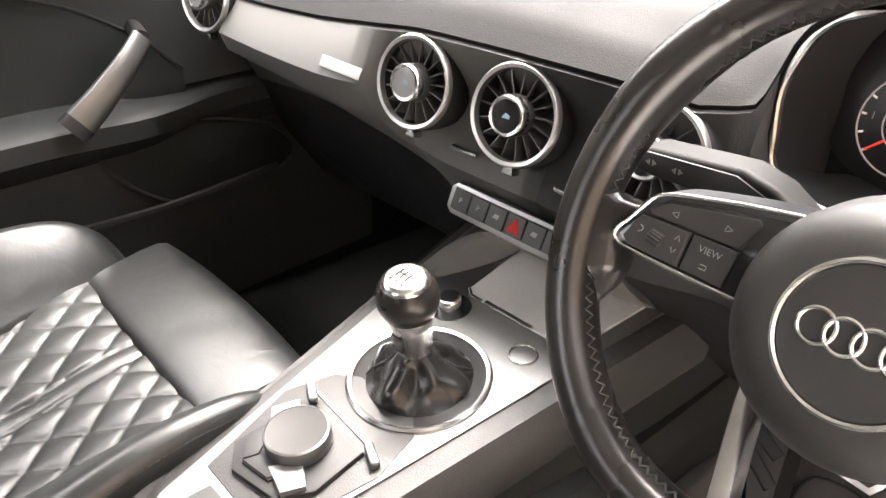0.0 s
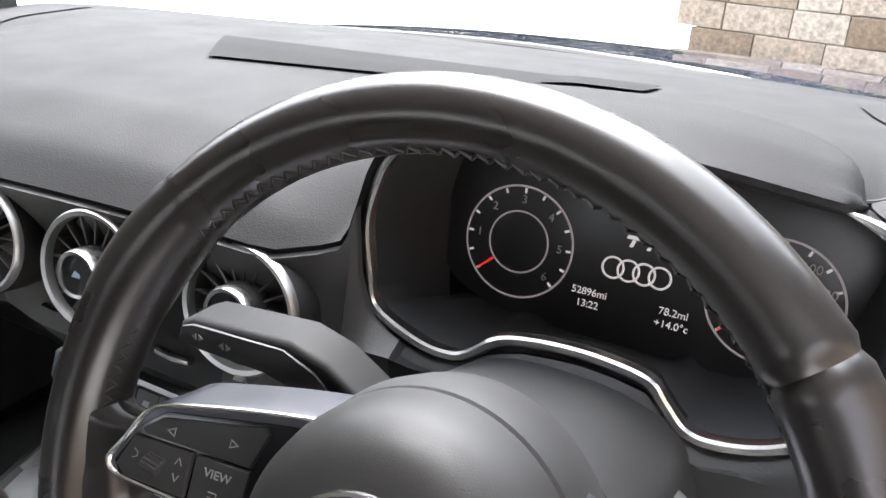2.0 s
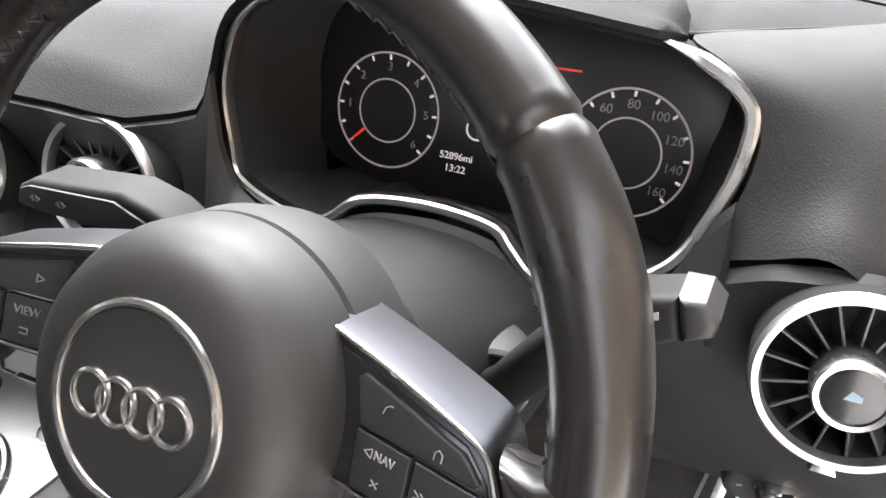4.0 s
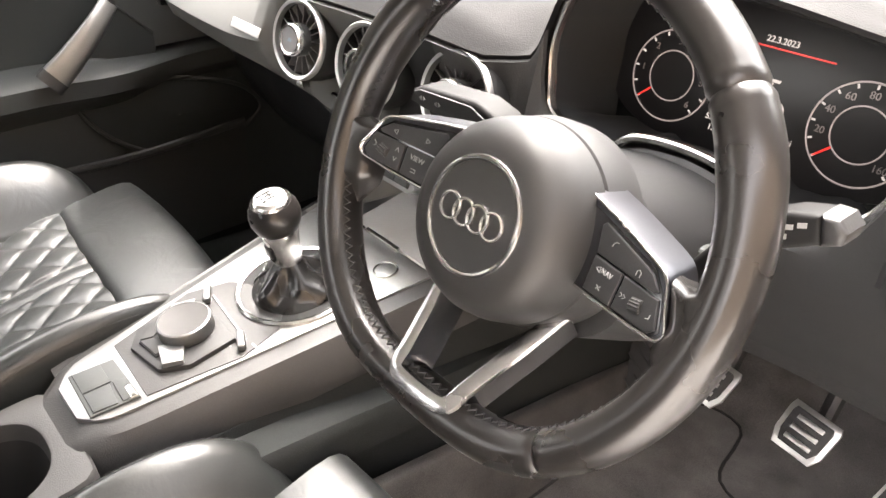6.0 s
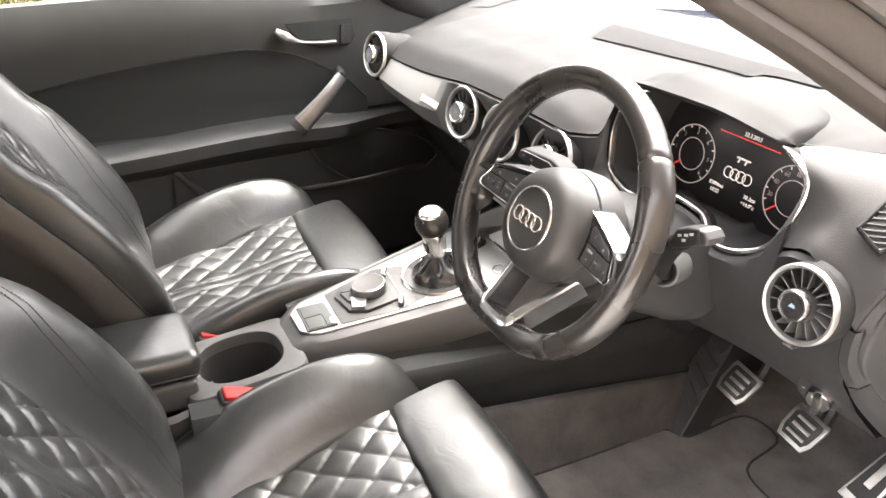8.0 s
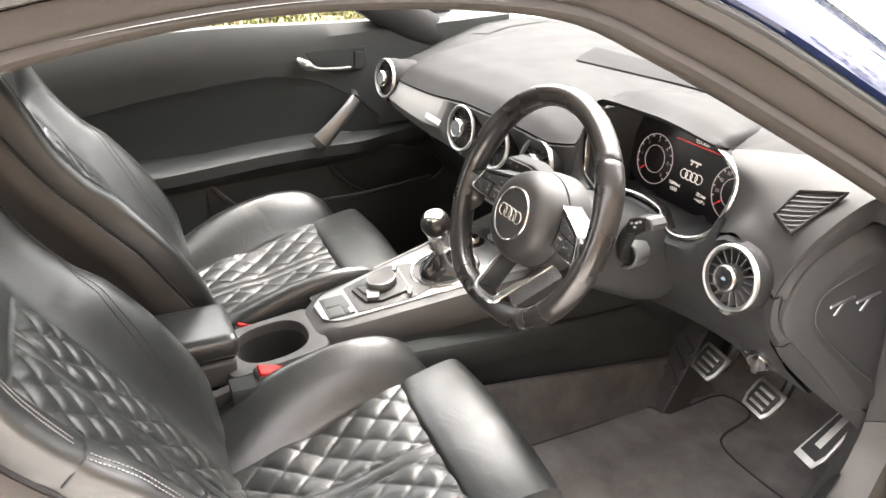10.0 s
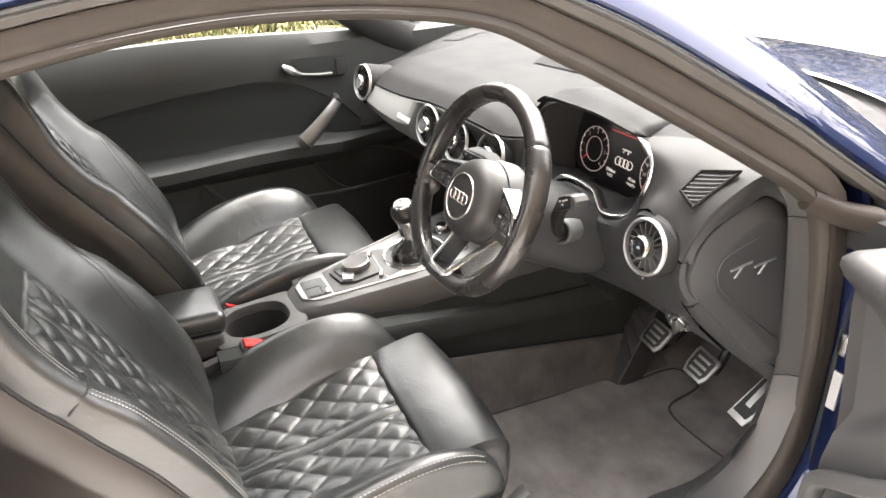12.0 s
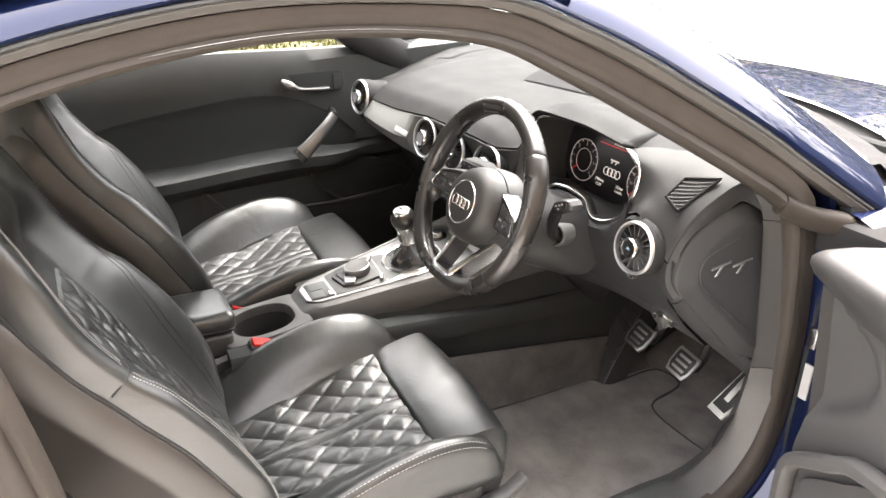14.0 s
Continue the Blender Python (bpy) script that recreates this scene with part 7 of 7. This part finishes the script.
# ---- dash fittings ----
def dash_fittings():
    # speaker lid on the dash top
    lid = thing("dash_lid", (0.05, 0.5, 0.89), "flat grey centre speaker cover in the dash top", "speaker cover", kind="structure")
    corners = [(-0.150, 0.437), (-0.232, 0.551), (0.30, 0.60), (0.30, 0.515)]
    rows = []
    for i in range(31):
        f = i / 30
        row = []
        for j in range(7):
            g = j / 6
            x = (corners[0][0] * (1 - g) + corners[1][0] * g) * (1 - f) + (corners[3][0] * (1 - g) + corners[2][0] * g) * f
            y = (corners[0][1] * (1 - g) + corners[1][1] * g) * (1 - f) + (corners[3][1] * (1 - g) + corners[2][1] * g) * f
            row.append((x, y, dash_z(x, y) + 0.003))
        rows.append(row)
    part("cover", skin(rows), LID, lid, "grey perforated cover")
    # trim strip sticker
    lab = facing((-0.220, 0.1305, 0.779), (0.11, -1, 0.5)) @ pose(0, 0, 0, 0, 0, -3)
    t = thing("trim_badge", lab, "small blank white sticker on the dash trim", "sticker")
    part("face", prism([(-0.030, -0.0062), (0.030, -0.0062), (0.030, 0.0062), (-0.030, 0.0062)], 0.0, 0.001, 0.0004), LABEL, t, m=lab)
    # side window vent on the driver's end
    v = thing("side_vent", (0.62, 0.25, 0.86), "slatted demister vent in the end of the dash", "air vent")
    a, b, c, e = V(0.602, 0.224, 0.859), V(0.631, 0.224, 0.843), V(0.647, 0.290, 0.893), V(0.617, 0.285, 0.895)
    e = a + (e - a) * 0.58 + (a - b) * 0.3
    nrm = (b - a).cross(e - a).normalized()
    nrm = nrm if nrm.z > 0 else -nrm
    loop = smooth_path([a, b, c, e], 40, True)
    loop = [a.lerp(b, k / 10) for k in range(10)] + [b.lerp(c, k / 14) for k in range(14)] + [c.lerp(e, k / 8) for k in range(8)] + [e.lerp(a, k / 14) for k in range(14)]
    part("rim", sweep([p + nrm * 0.0075 for p in loop], oval(0.0024, 0.004, 8), list([nrm] * len(loop)), True), DASH, v)
    bm = bmesh.new()
    bm.faces.new([bm.verts.new(p + nrm * 0.0070) for p in (a, b, c, e)])
    part("hollow", bm, HOLLOW, v)
    for k in range(1, 9):
        f = k / 9
        p = e.lerp(a, f / 0.55) if f < 0.55 else a.lerp(b, (f - 0.55) / 0.45)
        q = c.lerp(b, f)
        bow = (b - c).normalized() * 0.0015
        part("slat", sweep([p + nrm * 0.0085, p.lerp(q, 0.33) + nrm * 0.0085 + bow, p.lerp(q, 0.66) + nrm * 0.0085 + bow, q + nrm * 0.0085], [(-0.0006, -0.004), (0.0006, -0.004), (0.0014, 0.001), (-0.0002, 0.001)], tuple(nrm)), PLASTIC_GREY, v)
    # end cover of the dash, seen with the door open
    end = thing("dash_end_cover", (0.69, 0.35, 0.5), "dark plastic fuse cover closing the end of the dash", "cover panel", kind="structure")
    lean_end = Matrix.Translation((0.684, 0.302, 0.749)) @ Matrix(((0.0, -0.03, 1.0, 0), (1.0, 0.0, 0.117, 0), (0.0, 1.0, 0.03, 0), (0, 0, 0, 1)))
    lean_end.col[0] = Vector((0.117, 0.993, 0, 0))

    def plan(pts, n=0):
        flat_pts = [(y - 0.302, z - 0.749) for y, z in pts]
        return [(p.x, p.y) for p in smooth_path([(a, b, 0) for a, b in flat_pts], n, True)] if n else flat_pts

    body = [(0.228, 0.800), (0.262, 0.835), (0.318, 0.860), (0.36, 0.83), (0.385, 0.70), (0.405, 0.56), (0.372, 0.572), (0.297, 0.648), (0.232, 0.715), (0.220, 0.742)]
    part("end_wall", prism(plan(body)[::-1], -0.060, -0.024, 0.004, 2), END_DARK, end, m=lean_end)

    def rounded(pts):
        """A closed outline with its corners cut off twice."""
        for _ in range(2):
            pts = [p for a, b in zip(pts, pts[1:] + pts[:1]) for p in ((a[0] * 0.8 + b[0] * 0.2, a[1] * 0.8 + b[1] * 0.2), (a[0] * 0.2 + b[0] * 0.8, a[1] * 0.2 + b[1] * 0.8))]
        return pts

    foot_line = rounded(plan([(0.320, 0.867), (0.374, 0.838), (0.402, 0.70), (0.418, 0.556), (0.366, 0.565), (0.295, 0.643), (0.221, 0.713), (0.209, 0.742), (0.219, 0.785), (0.237, 0.817)]))
    crest_line = rounded(plan([(0.324, 0.836), (0.374, 0.812), (0.402, 0.70), (0.418, 0.585), (0.377, 0.594), (0.317, 0.658), (0.253, 0.716), (0.242, 0.745), (0.248, 0.774), (0.263, 0.795)]))
    rows = [[V(a[0] + (b[0] - a[0]) * f, a[1] + (b[1] - a[1]) * f, z) for a, b in zip(foot_line, crest_line)] for f, z in ((0, -0.05), (0, -0.0155), (0.02, -0.0135), (0.09, -0.0115), (0.80, -0.0022), (0.92, -0.0006), (1.0, 0.0))]
    part("cover", skin(rows, close_v=True, caps=True), END_DARK, end, "raised dark cover panel with a chamfered border", 30, lean_end)
    inner = plan([(0.322, 0.808), (0.280, 0.791), (0.253, 0.776), (0.2455, 0.757), (0.2475, 0.742), (0.258, 0.724), (0.318, 0.668), (0.376, 0.622)])
    part("cover_groove", tube([(p.x, p.y, 0.0004) for p in smooth_path([(a0, b0, 0) for a0, b0 in inner], 50)], 0.0011, 6, (0, 0, 1)), PLASTIC, end, m=lean_end)
    for y in (0.283, 0.326):
        o = y - 0.302
        part("model_mark", prism([(o - 0.008, -0.006), (o - 0.004, -0.006), (o + 0.008, 0.014), (o + 0.004, 0.014)], -0.001, 0.0022, 0.0005), ALU, end, m=lean_end)
        part("model_mark", prism([(o - 0.016, 0.0055), (o + 0.021, 0.0150), (o + 0.021, 0.0185), (o - 0.016, 0.0090)], -0.001, 0.0022, 0.0005), ALU, end, m=lean_end)
    # lower strip that runs on from the knee panel under the cover
    def strip(name, upper, lower, label):
        top, low = smooth_path(upper, 24), smooth_path(lower, 24)
        rows = [[p + V(-0.006, 0.022, 0.004), p + V(-0.001, 0.004, 0.0005), p, p.lerp(q, 0.5) + V(0.003, -0.003, -0.002), q, q + V(-0.004, 0.004, -0.001), q + V(-0.008, 0.03, 0.006)] for p, q in zip(top, low)]
        part(name, skin(rows), END_DARK, end, label, 40)

    strip("heel_panel", [(0.6545, 0.203, 0.772), (0.654, 0.206, 0.745), (0.656, 0.215, 0.724), (0.664, 0.230, 0.705)], [(0.640, 0.198, 0.768), (0.639, 0.199, 0.745), (0.639, 0.206, 0.720), (0.643, 0.226, 0.688)], "dark panel between the air vent and the cover")
    strip("lower_strip", [(0.6648, 0.2315, 0.7035), (0.668, 0.262, 0.677), (0.675, 0.319, 0.626), (0.690, 0.388, 0.563), (0.700, 0.430, 0.522)], [(0.6435, 0.2275, 0.6865), (0.6455, 0.256, 0.652), (0.654, 0.322, 0.590), (0.674, 0.402, 0.522), (0.690, 0.440, 0.484)], "dark lower trim strip under the cover")
    # lamp switch below the driver's vent
    m = facing((0.592, 0.276, 0.626), (0.25, -0.8, -0.25))
    k = thing("lamp_switch", m, "round light switch with white marks on a dark panel", "rotary switch")
    part("panel", prism([(x - 0.004, y) for x, y in oval(0.030, 0.026, 40, 2.6)], -0.03, 0.0, 0.006, 4), END_DARK, k, m=m)
    part("knob", lathe([(0.016, 0.0), (0.0155, 0.014), (0.014, 0.016), (0.0, 0.016)], 32), CHROME, k, "silver-rimmed knob", m=m)
    part("grip", box((-0.004, -0.015, 0.012), (0.004, 0.015, 0.024), 0.002), PLASTIC, k, m=m)
    for q in range(6):
        g = radians(40 + 50 * q)
        part("print_mark", box((-0.002, -0.001, 0.0), (0.002, 0.001, 0.0006), 0), MARK, k, m=m @ pose(0.024 * math.cos(g), 0.024 * math.sin(g), 0))


dash_fittings()


def wiper():
    w = thing("windscreen_wiper", (0.3, 0.93, 0.85), "grey wiper arm parked at the foot of the windscreen", "wiper")
    arm = smooth_path([(0.544, 0.754, 0.868), (0.38, 0.845, 0.872), (0.214, 0.92, 0.872), (0.08, 0.985, 0.870)], 26)
    part("arm", sweep(arm, oval(0.017, 0.006, 12, 3), (0, 0, 1), scale=lambda k: 1.0 - 0.45 * k), WIPER, w, "flat silver-grey arm")
    root = smooth_path([(0.544, 0.754, 0.868), (0.60, 0.71, 0.862), (0.69, 0.63, 0.852), (0.745, 0.575, 0.842)], 14)
    part("arm_root", sweep(root, oval(0.012, 0.006, 12, 3), (0, 0, 1), scale=lambda k: 1.0 - 0.35 * k), WIPER, w)
    part("blade", sweep([p + V(-0.01, -0.035, -0.004) for p in arm[5:]], oval(0.006, 0.008, 8), (0, 0, 1)), RUBBER_DARK, w)
    part("pivot", lathe([(0, 0.012), (0.014, 0.010), (0.019, 0.006), (0.020, -0.01)], 24), WIPER, w, m=pose(0.544, 0.754, 0.868))


wiper()
